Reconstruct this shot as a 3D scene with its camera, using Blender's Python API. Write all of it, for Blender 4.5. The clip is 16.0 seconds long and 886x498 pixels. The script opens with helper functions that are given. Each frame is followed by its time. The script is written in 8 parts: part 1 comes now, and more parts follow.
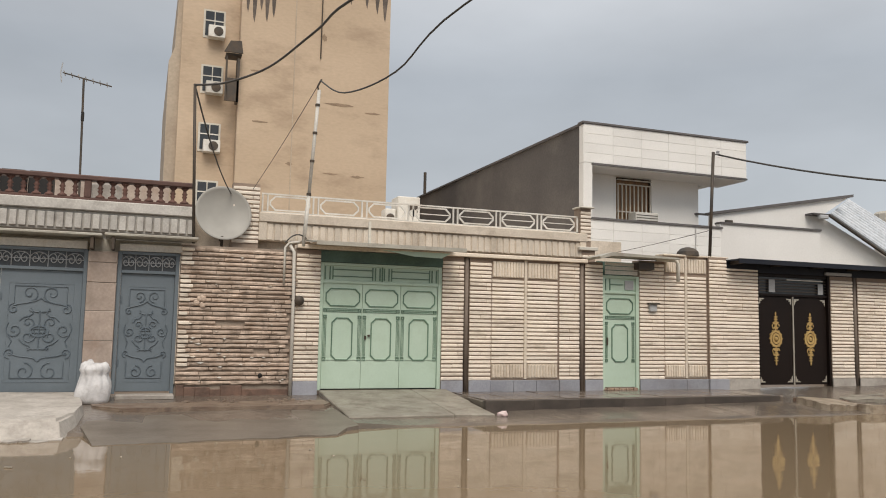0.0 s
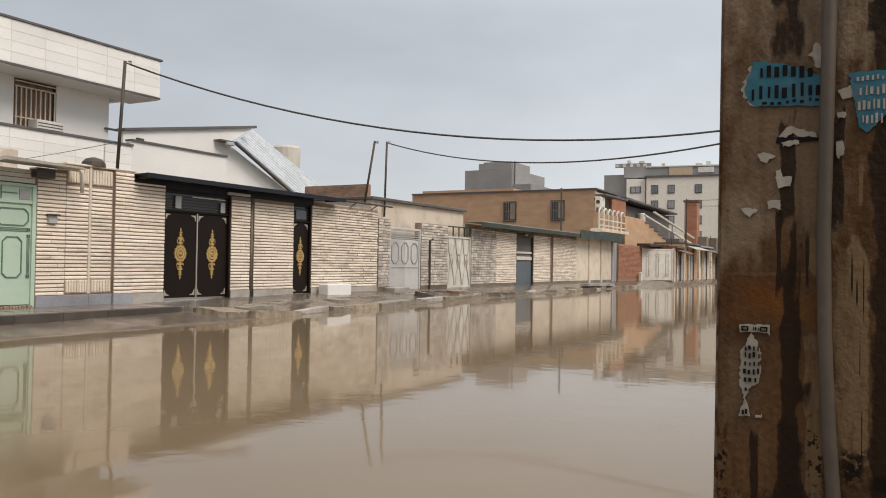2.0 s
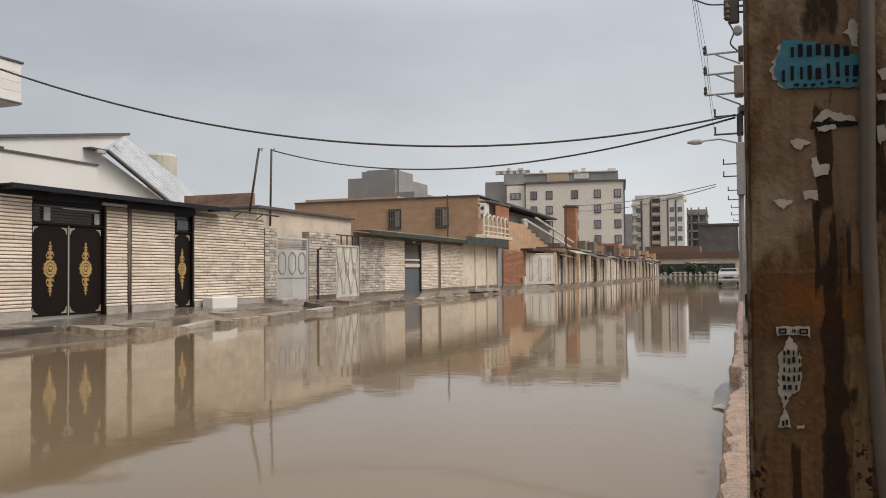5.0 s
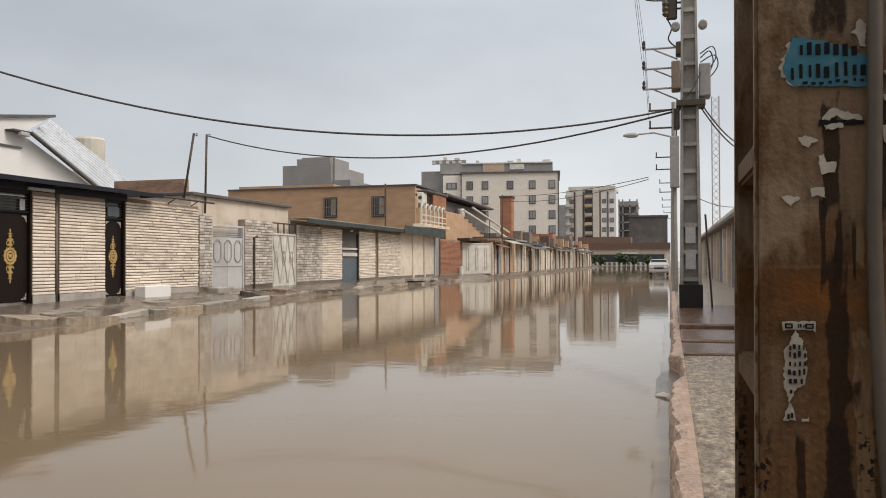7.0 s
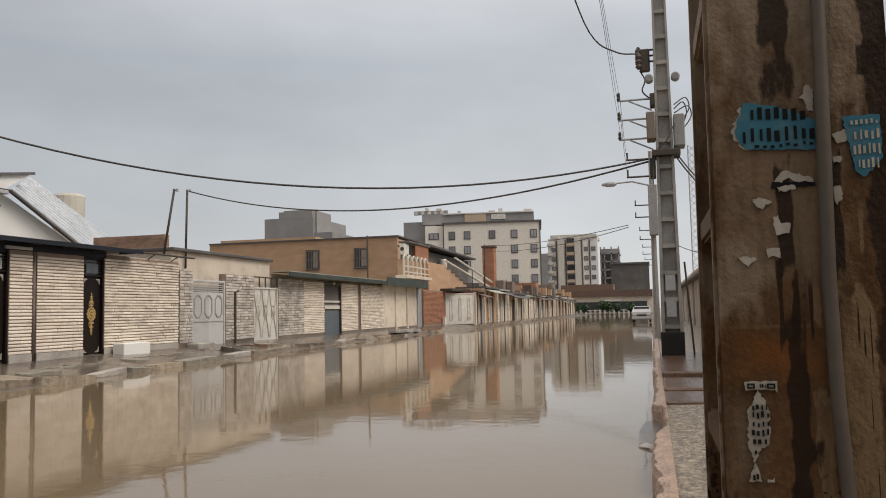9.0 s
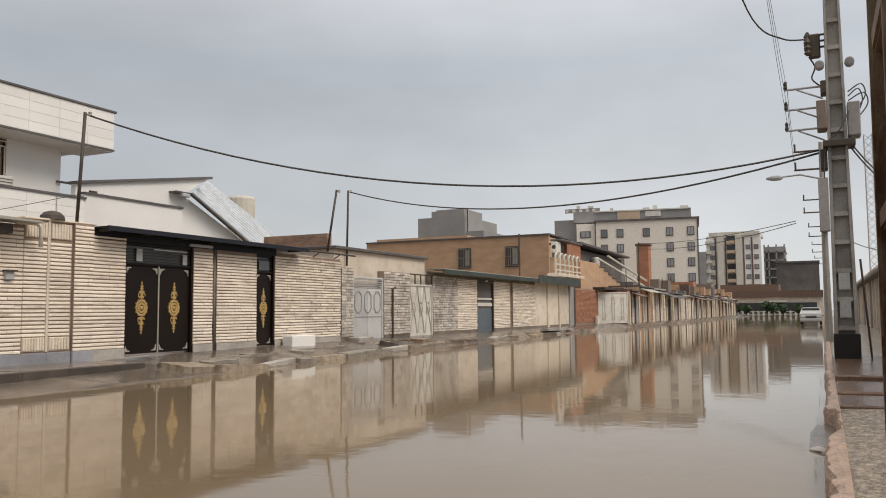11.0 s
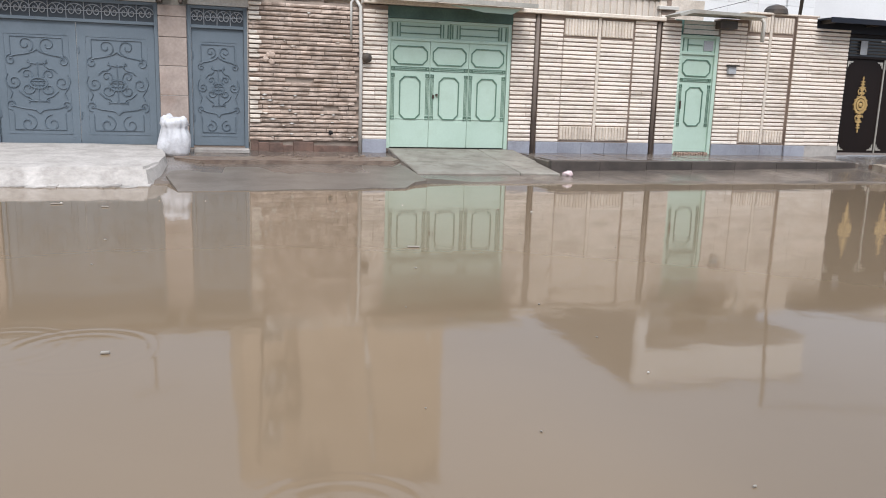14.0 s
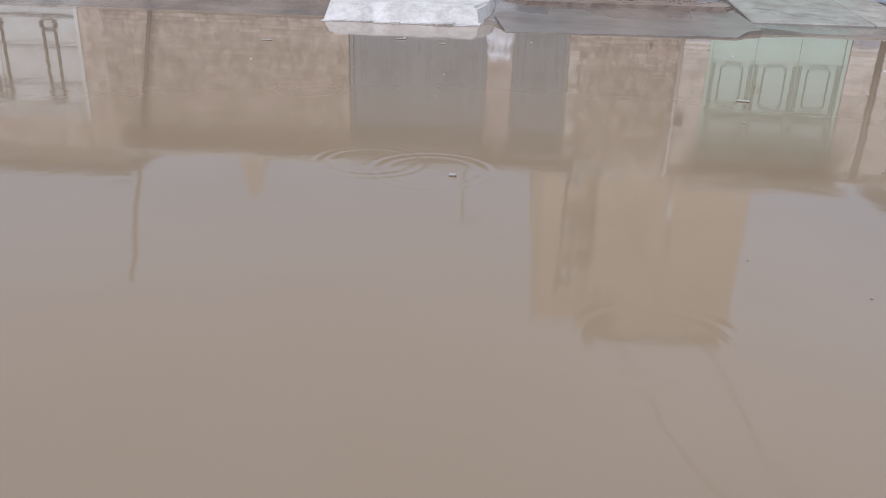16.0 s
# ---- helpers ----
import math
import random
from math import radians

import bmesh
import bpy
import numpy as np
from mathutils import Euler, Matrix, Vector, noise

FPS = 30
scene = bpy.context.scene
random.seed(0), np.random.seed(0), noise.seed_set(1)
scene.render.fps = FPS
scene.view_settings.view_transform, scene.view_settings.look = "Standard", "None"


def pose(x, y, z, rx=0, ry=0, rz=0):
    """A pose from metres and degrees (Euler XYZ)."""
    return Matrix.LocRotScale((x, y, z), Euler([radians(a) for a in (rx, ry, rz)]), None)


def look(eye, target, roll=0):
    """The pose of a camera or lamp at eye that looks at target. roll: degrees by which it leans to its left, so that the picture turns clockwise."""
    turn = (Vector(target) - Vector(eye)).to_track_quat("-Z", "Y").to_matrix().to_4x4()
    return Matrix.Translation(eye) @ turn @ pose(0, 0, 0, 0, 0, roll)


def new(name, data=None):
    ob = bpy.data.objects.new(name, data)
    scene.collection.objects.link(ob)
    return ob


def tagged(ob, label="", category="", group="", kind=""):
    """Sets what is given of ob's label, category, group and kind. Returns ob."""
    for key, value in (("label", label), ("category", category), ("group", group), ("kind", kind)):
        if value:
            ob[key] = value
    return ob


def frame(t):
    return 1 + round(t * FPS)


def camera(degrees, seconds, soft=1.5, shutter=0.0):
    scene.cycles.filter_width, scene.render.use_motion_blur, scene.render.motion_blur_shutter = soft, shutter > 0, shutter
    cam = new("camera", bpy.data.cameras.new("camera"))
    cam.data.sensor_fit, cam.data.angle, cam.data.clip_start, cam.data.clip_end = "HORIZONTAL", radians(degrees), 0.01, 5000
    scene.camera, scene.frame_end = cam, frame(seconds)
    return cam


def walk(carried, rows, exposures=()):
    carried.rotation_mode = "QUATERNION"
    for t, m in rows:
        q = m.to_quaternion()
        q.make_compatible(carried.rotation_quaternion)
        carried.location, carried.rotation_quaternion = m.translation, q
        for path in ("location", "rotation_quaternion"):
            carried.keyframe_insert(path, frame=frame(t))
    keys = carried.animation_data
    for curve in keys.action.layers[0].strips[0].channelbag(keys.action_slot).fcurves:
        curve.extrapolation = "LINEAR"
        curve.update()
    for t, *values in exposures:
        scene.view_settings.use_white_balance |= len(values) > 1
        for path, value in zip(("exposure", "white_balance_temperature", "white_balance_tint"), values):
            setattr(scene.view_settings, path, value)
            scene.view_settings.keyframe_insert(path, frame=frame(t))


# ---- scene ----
cam = camera(58.0, 16.0, soft=1.0)
PATH = [
    (0, (0.029, 1.148, 1.637), (0.727, 3.012, 1.833), 1.1),
    (0.5, (-0.106, 0.975, 1.51), (1.091, 2.57, 1.656), 0.7),
    (1, (-0.001, 1.123, 1.356), (1.583, 2.34, 1.452), -0.2),
    (1.5, (0.112, 1.136, 1.354), (1.804, 2.2, 1.417), 1.0),
    (2, (0.128, 1.131, 1.354), (1.879, 2.097, 1.391), 0.9),
    (2.5, (0.122, 1.125, 1.348), (1.913, 2.015, 1.369), 0.9),
    (3, (0.139, 1.167, 1.337), (1.941, 2.035, 1.347), 0.7),
    (3.5, (0.215, 1.279, 1.33), (2.041, 2.093, 1.328), 0.8),
    (4, (0.269, 1.363, 1.352), (2.136, 2.082, 1.351), -0.2),
    (4.5, (0.255, 1.411, 1.347), (2.122, 2.127, 1.397), -0.5),
    (7, (0.23, 1.614, 1.357), (2.153, 2.161, 1.387), -0.2),
    (7.5, (0.223, 1.579, 1.368), (2.162, 2.068, 1.403), -0.5),
    (8, (0.224, 1.575, 1.36), (2.164, 2.055, 1.412), -1.1),
    (8.5, (0.233, 1.571, 1.388), (2.171, 2.049, 1.518), -1.3),
    (10.8, (0.18, 1.575, 1.356), (2.036, 2.299, 1.532), -1.0),
    (11, (0.012, 1.587, 1.343), (1.813, 2.442, 1.5), -0.5),
    (11.5, (0.031, 1.61, 1.388), (1.595, 2.849, 1.524), 0.4),
    (12, (0.039, 1.506, 1.532), (1.351, 3.009, 1.674), -1.0),
    (12.5, (-0.035, 1.277, 1.55), (1.047, 2.951, 1.721), -4.4),
    (13, (-0.077, 1.111, 1.529), (0.824, 2.896, 1.528), -3.3),
    (13.5, (-0.006, 1.063, 1.481), (0.734, 2.916, 1.334), -1.7),
    (14, (0.022, 1.028, 1.449), (0.566, 2.915, 1.07), 1.8),
    (14.5, (-0.062, 0.943, 1.429), (0.401, 2.829, 0.952), 3.0),
    (15, (-0.139, 0.872, 1.443), (0.121, 2.759, 0.832), 1.6),
    (15.5, (-0.157, 0.782, 1.436), (-0.209, 2.646, 0.712), -0.2),
    (16, (-0.181, 0.778, 1.467), (-0.356, 2.62, 0.708), 1.6),
]
EXPOSURES = [(0, -0.01, 7000, 11), (1.5, 0.08, 7000, 11), (2.5, 0.1, 7000, 12), (3.5, 0.2, 7000, 12), (4.5, -0.08, 7050, 12), (7, 0.08, 7050, 12), (8.5, -0.15, 7100, 12), (11, -0.05, 7100, 12), (11.5, -0.1, 7050, 12), (12, -0.03, 6950, 12), (13, 0.06, 6850, 13), (13.5, 0.19, 6650, 12), (14, 0.40, 6000, 12), (14.5, 0.40, 5800, 13), (15, 0.40, 5750, 14), (15.5, 0.44, 5600, 14), (16, 0.36, 5550, 14)]
walk(cam, [(t, look(eye, target, roll)) for t, eye, target, roll in PATH], EXPOSURES)

# ---- world, sun ----
world = bpy.data.worlds.new("overcast")
scene.world = world
world.use_nodes = True
wn, wl = world.node_tree.nodes, world.node_tree.links
wn.clear()
w_out = wn.new("ShaderNodeOutputWorld")
w_bg = wn.new("ShaderNodeBackground")
sky = wn.new("ShaderNodeTexSky")
sky.sky_type = "NISHITA"
sky.sun_disc = False
sky.sun_elevation = radians(52)
sky.sun_rotation = radians(200)
sky_dim = wn.new("ShaderNodeVectorMath"); sky_dim.operation = "SCALE"; sky_dim.inputs["Scale"].default_value = 0.10
w_co = wn.new("ShaderNodeTexCoord")
w_sep = wn.new("ShaderNodeSeparateXYZ")
w_ramp = wn.new("ShaderNodeValToRGB")
w_ramp.color_ramp.elements[0].position, w_ramp.color_ramp.elements[0].color = 0.0, (0.440, 0.480, 0.524, 1)
w_ramp.color_ramp.elements[1].position, w_ramp.color_ramp.elements[1].color = 1.0, (1.30, 1.31, 1.32, 1)
w_mid = w_ramp.color_ramp.elements.new(0.30); w_mid.color = (0.398, 0.450, 0.516, 1)
w_hi = w_ramp.color_ramp.elements.new(0.55); w_hi.color = (0.70, 0.74, 0.80, 1)
w_map = wn.new("ShaderNodeMapping"); w_map.inputs["Scale"].default_value = (1.6, 1.6, 4.0)
w_noise = wn.new("ShaderNodeTexNoise"); w_noise.inputs["Scale"].default_value = 1.7; w_noise.inputs["Detail"].default_value = 5
w_nr = wn.new("ShaderNodeMapRange")
for k, v in (("From Min", 0.3), ("From Max", 0.7), ("To Min", 0.90), ("To Max", 1.12)):
    w_nr.inputs[k].default_value = v
w_mul = wn.new("ShaderNodeVectorMath"); w_mul.operation = "SCALE"
w_mix = wn.new("ShaderNodeMix"); w_mix.data_type = "RGBA"; w_mix.inputs["Factor"].default_value = 0.9
wl.new(w_co.outputs["Generated"], w_sep.inputs[0]); wl.new(w_sep.outputs["Z"], w_ramp.inputs[0])
wl.new(w_co.outputs["Generated"], w_map.inputs[0]); wl.new(w_map.outputs[0], w_noise.inputs["Vector"])
wl.new(w_noise.outputs["Fac"], w_nr.inputs["Value"])
wl.new(w_ramp.outputs[0], w_mul.inputs[0]); wl.new(w_nr.outputs[0], w_mul.inputs["Scale"])
w_az = wn.new("ShaderNodeValToRGB")
w_half = wn.new("ShaderNodeMath"); w_half.operation = "MULTIPLY_ADD"; w_half.inputs[1].default_value = 0.5; w_half.inputs[2].default_value = 0.5
w_az.color_ramp.elements[0].position, w_az.color_ramp.elements[0].color = 0.2, (0.90, 0.90, 0.90, 1)
w_az.color_ramp.elements[1].position, w_az.color_ramp.elements[1].color = 1.0, (1.60, 1.59, 1.58, 1)
for at, v in ((0.42, 1.02), (0.70, 1.17), (0.84, 1.18), (0.94, 1.34)):
    w_az.color_ramp.elements.new(at).color = (v, v, v, 1)
w_az2 = wn.new("ShaderNodeVectorMath"); w_az2.operation = "MULTIPLY"
wl.new(w_sep.outputs["X"], w_half.inputs[0]); wl.new(w_half.outputs[0], w_az.inputs[0]); wl.new(w_az.outputs[0], w_az2.inputs[1]); wl.new(w_mul.outputs[0], w_az2.inputs[0])
wl.new(sky.outputs[0], sky_dim.inputs[0])
wl.new(sky_dim.outputs[0], w_mix.inputs["A"]); wl.new(w_az2.outputs[0], w_mix.inputs["B"])
wl.new(w_mix.outputs["Result"], w_bg.inputs["Color"]); w_bg.inputs["Strength"].default_value = 1.0
wl.new(w_bg.outputs[0], w_out.inputs[0])

sun = new("sun", bpy.data.lights.new("sun", "SUN"))
sun.data.energy, sun.data.angle, sun.data.color = 2.0, radians(30), (1.0, 0.95, 0.89)
sun.matrix_world = look((-6, -30, 36), (0, 0, 0))


# ---- materials ----
def mat(name, c1, c2, rough=0.8, big=0.8, fine=30.0, bump=0.25, metal=0.0, var=0.12, per=0.12,
        stain=None, stain_amt=0.4, stain_scale=1.2, stretch=(1, 1, 1), spec=0.4, rough_var=0.1, bump_dist=0.01):
    """Two-scale procedural surface in world metres, varied piece by piece."""
    m = bpy.data.materials.new(name)
    m.use_nodes = True
    n, l = m.node_tree.nodes, m.node_tree.links
    b = n["Principled BSDF"]
    geo = n.new("ShaderNodeNewGeometry")
    mp = n.new("ShaderNodeMapping"); mp.inputs["Scale"].default_value = stretch
    l.new(geo.outputs["Position"], mp.inputs[0])
    na = n.new("ShaderNodeTexNoise"); na.inputs["Scale"].default_value = big; na.inputs["Detail"].default_value = 6
    nb = n.new("ShaderNodeTexNoise"); nb.inputs["Scale"].default_value = fine; nb.inputs["Detail"].default_value = 4
    l.new(mp.outputs[0], na.inputs["Vector"]); l.new(mp.outputs[0], nb.inputs["Vector"])
    r = n.new("ShaderNodeMapRange"); r.inputs["From Min"].default_value = 0.32; r.inputs["From Max"].default_value = 0.68
    l.new(na.outputs["Fac"], r.inputs["Value"])
    mx = n.new("ShaderNodeMix"); mx.data_type = "RGBA"
    mx.inputs["A"].default_value, mx.inputs["B"].default_value = (*c1, 1), (*c2, 1)
    l.new(r.outputs[0], mx.inputs["Factor"])
    col = mx.outputs["Result"]
    if stain:
        ns = n.new("ShaderNodeTexNoise"); ns.inputs["Scale"].default_value = stain_scale; ns.inputs["Detail"].default_value = 8
        ns.inputs["Roughness"].default_value = 0.65
        l.new(mp.outputs[0], ns.inputs["Vector"])
        sr = n.new("ShaderNodeMapRange")
        for k, v in (("From Min", 0.50), ("From Max", 0.66), ("To Min", 0.0), ("To Max", stain_amt)):
            sr.inputs[k].default_value = v
        l.new(ns.outputs["Fac"], sr.inputs["Value"])
        ms = n.new("ShaderNodeMix"); ms.data_type = "RGBA"; ms.inputs["B"].default_value = (*stain, 1)
        l.new(col, ms.inputs["A"]); l.new(sr.outputs[0], ms.inputs["Factor"])
        col = ms.outputs["Result"]
    oi = n.new("ShaderNodeObjectInfo")
    r2 = n.new("ShaderNodeMapRange"); r2.inputs["To Min"].default_value = 1 - per; r2.inputs["To Max"].default_value = 1 + per
    l.new(oi.outputs["Random"], r2.inputs["Value"])
    r3 = n.new("ShaderNodeMapRange"); r3.inputs["From Min"].default_value = 0.25; r3.inputs["From Max"].default_value = 0.75
    r3.inputs["To Min"].default_value = 1 - var; r3.inputs["To Max"].default_value = 1 + var
    l.new(nb.outputs["Fac"], r3.inputs["Value"])
    mm = n.new("ShaderNodeMath"); mm.operation = "MULTIPLY"
    l.new(r2.outputs[0], mm.inputs[0]); l.new(r3.outputs[0], mm.inputs[1])
    sc = n.new("ShaderNodeVectorMath"); sc.operation = "SCALE"
    l.new(col, sc.inputs[0]); l.new(mm.outputs[0], sc.inputs["Scale"])
    l.new(sc.outputs[0], b.inputs["Base Color"])
    rr = n.new("ShaderNodeMapRange"); rr.inputs["To Min"].default_value = max(0.02, rough - rough_var); rr.inputs["To Max"].default_value = min(1, rough + rough_var)
    l.new(na.outputs["Fac"], rr.inputs["Value"]); l.new(rr.outputs[0], b.inputs["Roughness"])
    b.inputs["Metallic"].default_value = metal
    b.inputs["Specular IOR Level"].default_value = spec
    if bump:
        bp = n.new("ShaderNodeBump"); bp.inputs["Strength"].default_value = bump; bp.inputs["Distance"].default_value = bump_dist
        l.new(nb.outputs["Fac"], bp.inputs["Height"]); l.new(bp.outputs[0], b.inputs["Normal"])
    return m


NAVY = mat("dark_navy_sheet", (0.012, 0.015, 0.023), (0.018, 0.020, 0.028), 0.5, 1, 30, 0.03, spec=0.25)
STRIP = mat("travertine_strip", (0.90, 0.82, 0.715), (0.82, 0.72, 0.61), 0.75, 1.2, 25, 0.3, per=0.10, stain=(0.30, 0.24, 0.18), stain_amt=0.5, stain_scale=2.2, stretch=(0.6, 1, 3))
STRIP_OLD = mat("old_strip", (0.88, 0.80, 0.69), (0.74, 0.65, 0.545), 0.8, 1.5, 20, 0.4, per=0.16, stain=(0.22, 0.17, 0.13), stain_amt=0.55, stain_scale=2.5, stretch=(0.8, 1, 3))
ROUGH_BRICK = mat("rough_brick", (0.62, 0.50, 0.41), (0.42, 0.32, 0.25), 0.85, 3.5, 26, 0.7, per=0.18, stain=(0.15, 0.115, 0.09), stain_amt=0.6, stain_scale=5)
JOINT = mat("mortar", (0.33, 0.255, 0.20), (0.25, 0.19, 0.15), 0.95, 2, 40, 0.5)
JOINT_PALE = mat("pale_mortar", (0.40, 0.33, 0.27), (0.27, 0.22, 0.18), 0.95, 2, 40, 0.5)
PLINTH = mat("grey_plinth", (0.36, 0.37, 0.41), (0.28, 0.29, 0.33), 0.45, 2, 30, 0.15, stain=(0.2, 0.18, 0.17), stain_amt=0.4)
CREAM = mat("cream_stone", (0.74, 0.655, 0.55), (0.64, 0.555, 0.455), 0.7, 1.0, 25, 0.25, stain=(0.34, 0.27, 0.2), stain_amt=0.4, stain_scale=1.5)
WHITE = mat("white_stone_cladding", (0.85, 0.84, 0.81), (0.79, 0.78, 0.75), 0.55, 0.5, 20, 0.08, per=0.05, var=0.04)
WHITE_WALL = mat("white_plaster", (0.82, 0.81, 0.785), (0.76, 0.75, 0.725), 0.75, 0.4, 20, 0.1, per=0.03, var=0.04)
OFFWHITE = mat("off_white_plaster", (0.66, 0.63, 0.56), (0.58, 0.55, 0.48), 0.8, 0.5, 20, 0.15, per=0.05, stain=(0.4, 0.36, 0.3), stain_amt=0.3)
CEMENT = mat("dark_cement", (0.17, 0.155, 0.145), (0.12, 0.11, 0.105), 0.9, 0.25, 12, 0.3, stain=(0.22, 0.20, 0.18), stain_amt=0.6, stain_scale=0.35)
COPING = mat("dark_coping", (0.13, 0.12, 0.12), (0.09, 0.085, 0.085), 0.6, 1, 30, 0.2)
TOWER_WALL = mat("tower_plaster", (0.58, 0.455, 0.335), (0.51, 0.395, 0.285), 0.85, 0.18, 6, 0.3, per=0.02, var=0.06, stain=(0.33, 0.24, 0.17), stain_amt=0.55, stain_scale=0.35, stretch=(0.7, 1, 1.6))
# darker copy of the tower plaster, with the side's shade in its colour
TOWER_SHADE = mat("shaded_tower_plaster", (0.50, 0.42, 0.33), (0.43, 0.35, 0.27), 0.85, 0.3, 8, 0.2, per=0.02, stain=(0.3, 0.24, 0.19), stain_amt=0.4, stain_scale=0.5)
DARK_SHEET = mat("dark_green_sheet", (0.050, 0.066, 0.058), (0.034, 0.044, 0.040), 0.6, 1.5, 20, 0.1)
PIPE_BROWN = mat("brown_drain_pipe", (0.24, 0.195, 0.16), (0.17, 0.135, 0.11), 0.7, 2, 20, 0.2)
PATCH = mat("fallen_plaster", (0.36, 0.265, 0.185), (0.28, 0.205, 0.145), 0.9, 2, 12, 0.4)
WINDOW_PALE = mat("pale_window_glass", (0.30, 0.31, 0.32), (0.22, 0.23, 0.24), 0.15, 0.3, 5, 0.0, spec=0.6, per=0.4)
TAR = mat("tar_streak", (0.09, 0.075, 0.065), (0.16, 0.13, 0.11), 0.85, 2, 20, 0.2)
GREEN = mat("mint_green_paint", (0.52, 0.655, 0.545), (0.475, 0.61, 0.50), 0.42, 1.0, 30, 0.06, per=0.02, var=0.03, stain=(0.37, 0.48, 0.36), stain_amt=0.3, stain_scale=1.6)
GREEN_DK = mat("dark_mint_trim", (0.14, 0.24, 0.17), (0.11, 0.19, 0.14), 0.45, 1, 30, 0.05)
GREYWHITE = mat("grimy_white_stone", (0.60, 0.575, 0.53), (0.47, 0.445, 0.41), 0.8, 1.2, 20, 0.25, stain=(0.24, 0.21, 0.19), stain_amt=0.45, stain_scale=2)
APRON = mat("damp_apron_concrete", (0.31, 0.285, 0.24), (0.22, 0.20, 0.165), 0.5, 1.8, 16, 0.6, stain=(0.14, 0.112, 0.088), stain_amt=0.75, stain_scale=2.8, rough_var=0.2, bump_dist=0.02)
# darkened green: shade under the canopies put into the colour
GREEN_SHADE = mat("shaded_green_sheet", (0.10, 0.17, 0.14), (0.07, 0.12, 0.10), 0.6, 2, 30, 0.1)
BLUE = mat("slate_blue_paint", (0.170, 0.205, 0.232), (0.142, 0.175, 0.202), 0.45, 0.8, 30, 0.06, per=0.02, var=0.04, stain=(0.12, 0.15, 0.17), stain_amt=0.4)
BLUE_DK = mat("dark_blue_ironwork", (0.130, 0.163, 0.190), (0.112, 0.142, 0.168), 0.45, 2, 30, 0.05)
BLACKGATE = mat("dark_brown_enamel", (0.016, 0.010, 0.008), (0.012, 0.008, 0.007), 0.45, 1, 30, 0.03, per=0.02, spec=0.2)
GOLD = mat("gold_ornament", (0.66, 0.46, 0.19), (0.52, 0.34, 0.13), 0.4, 6, 60, 0.2, metal=0.3)
SILVER = mat("pale_bracket", (0.62, 0.58, 0.50), (0.5, 0.47, 0.4), 0.35, 6, 60, 0.1, metal=0.5)
IRON = mat("dark_iron", (0.06, 0.055, 0.05), (0.10, 0.075, 0.055), 0.6, 3, 40, 0.2, metal=0.3)
GALV = mat("galvanised_sheet", (0.66, 0.69, 0.73), (0.54, 0.58, 0.62), 0.4, 0.6, 6, 0.0, metal=0.0, per=0.02, stain=(0.55, 0.54, 0.52), stain_amt=0.2)
TIN = mat("weathered_tin", (0.50, 0.48, 0.42), (0.38, 0.36, 0.31), 0.55, 1.5, 25, 0.15, metal=0.2, stain=(0.24, 0.18, 0.13), stain_amt=0.5)
WHITE_METAL = mat("white_painted_metal", (0.72, 0.70, 0.65), (0.62, 0.60, 0.55), 0.5, 2, 30, 0.05, stain=(0.4, 0.3, 0.2), stain_amt=0.35)
GREY_METAL = mat("grey_painted_metal", (0.44, 0.45, 0.46), (0.37, 0.38, 0.39), 0.5, 1, 30, 0.05, stain=(0.3, 0.27, 0.24), stain_amt=0.3)
BALUSTER = mat("red_brown_baluster_stone", (0.17, 0.085, 0.066), (0.11, 0.058, 0.048), 0.7, 3, 30, 0.2, per=0.12)
BROWNRAIL = mat("brown_rail", (0.14, 0.075, 0.06), (0.10, 0.055, 0.045), 0.6, 2, 30, 0.15)
PILLAR_STONE = mat("pink_limestone", (0.43, 0.35, 0.30), (0.32, 0.26, 0.22), 0.65, 3, 20, 0.3, stain=(0.3, 0.2, 0.15), stain_amt=0.4)
CONCRETE = mat("wet_concrete", (0.22, 0.18, 0.145), (0.12, 0.098, 0.080), 0.17, 0.9, 18, 0.35, stain=(0.10, 0.085, 0.075), stain_amt=0.6, stain_scale=0.8, rough_var=0.15, bump_dist=0.02)
CONCRETE_DRY = mat("pale_concrete", (0.44, 0.41, 0.37), (0.34, 0.31, 0.28), 0.75, 1.2, 18, 0.5, stain=(0.22, 0.19, 0.17), stain_amt=0.6, stain_scale=1.2, bump_dist=0.02)
WHITEWASH = mat("whitewashed_concrete", (0.50, 0.465, 0.425), (0.36, 0.33, 0.295), 0.75, 2.5, 16, 0.6, stain=(0.32, 0.29, 0.26), stain_amt=0.75, stain_scale=3.0, bump_dist=0.03)
KERB = mat("dark_kerb", (0.055, 0.046, 0.040), (0.095, 0.078, 0.066), 0.6, 2, 20, 0.4, rough_var=0.2)
RUST_BASE = mat("damp_brick_base", (0.19, 0.115, 0.085), (0.115, 0.078, 0.062), 0.6, 3, 25, 0.5, per=0.10, stain=(0.07, 0.045, 0.035), stain_amt=0.7, stain_scale=5, bump_dist=0.02)
SAND = mat("broken_pink_concrete", (0.46, 0.315, 0.235), (0.33, 0.235, 0.18), 0.5, 5, 30, 1.0, var=0.3, bump_dist=0.03, stain=(0.2, 0.16, 0.13), stain_amt=0.5)
WETPAVE = mat("wet_grey_pavement", (0.47, 0.385, 0.285), (0.19, 0.150, 0.108), 0.2, 14, 34, 1.0, rough_var=0.18, bump_dist=0.05, var=0.45, stain=(0.12, 0.095, 0.07), stain_amt=0.75, stain_scale=11, stretch=(0.55, 1, 1))
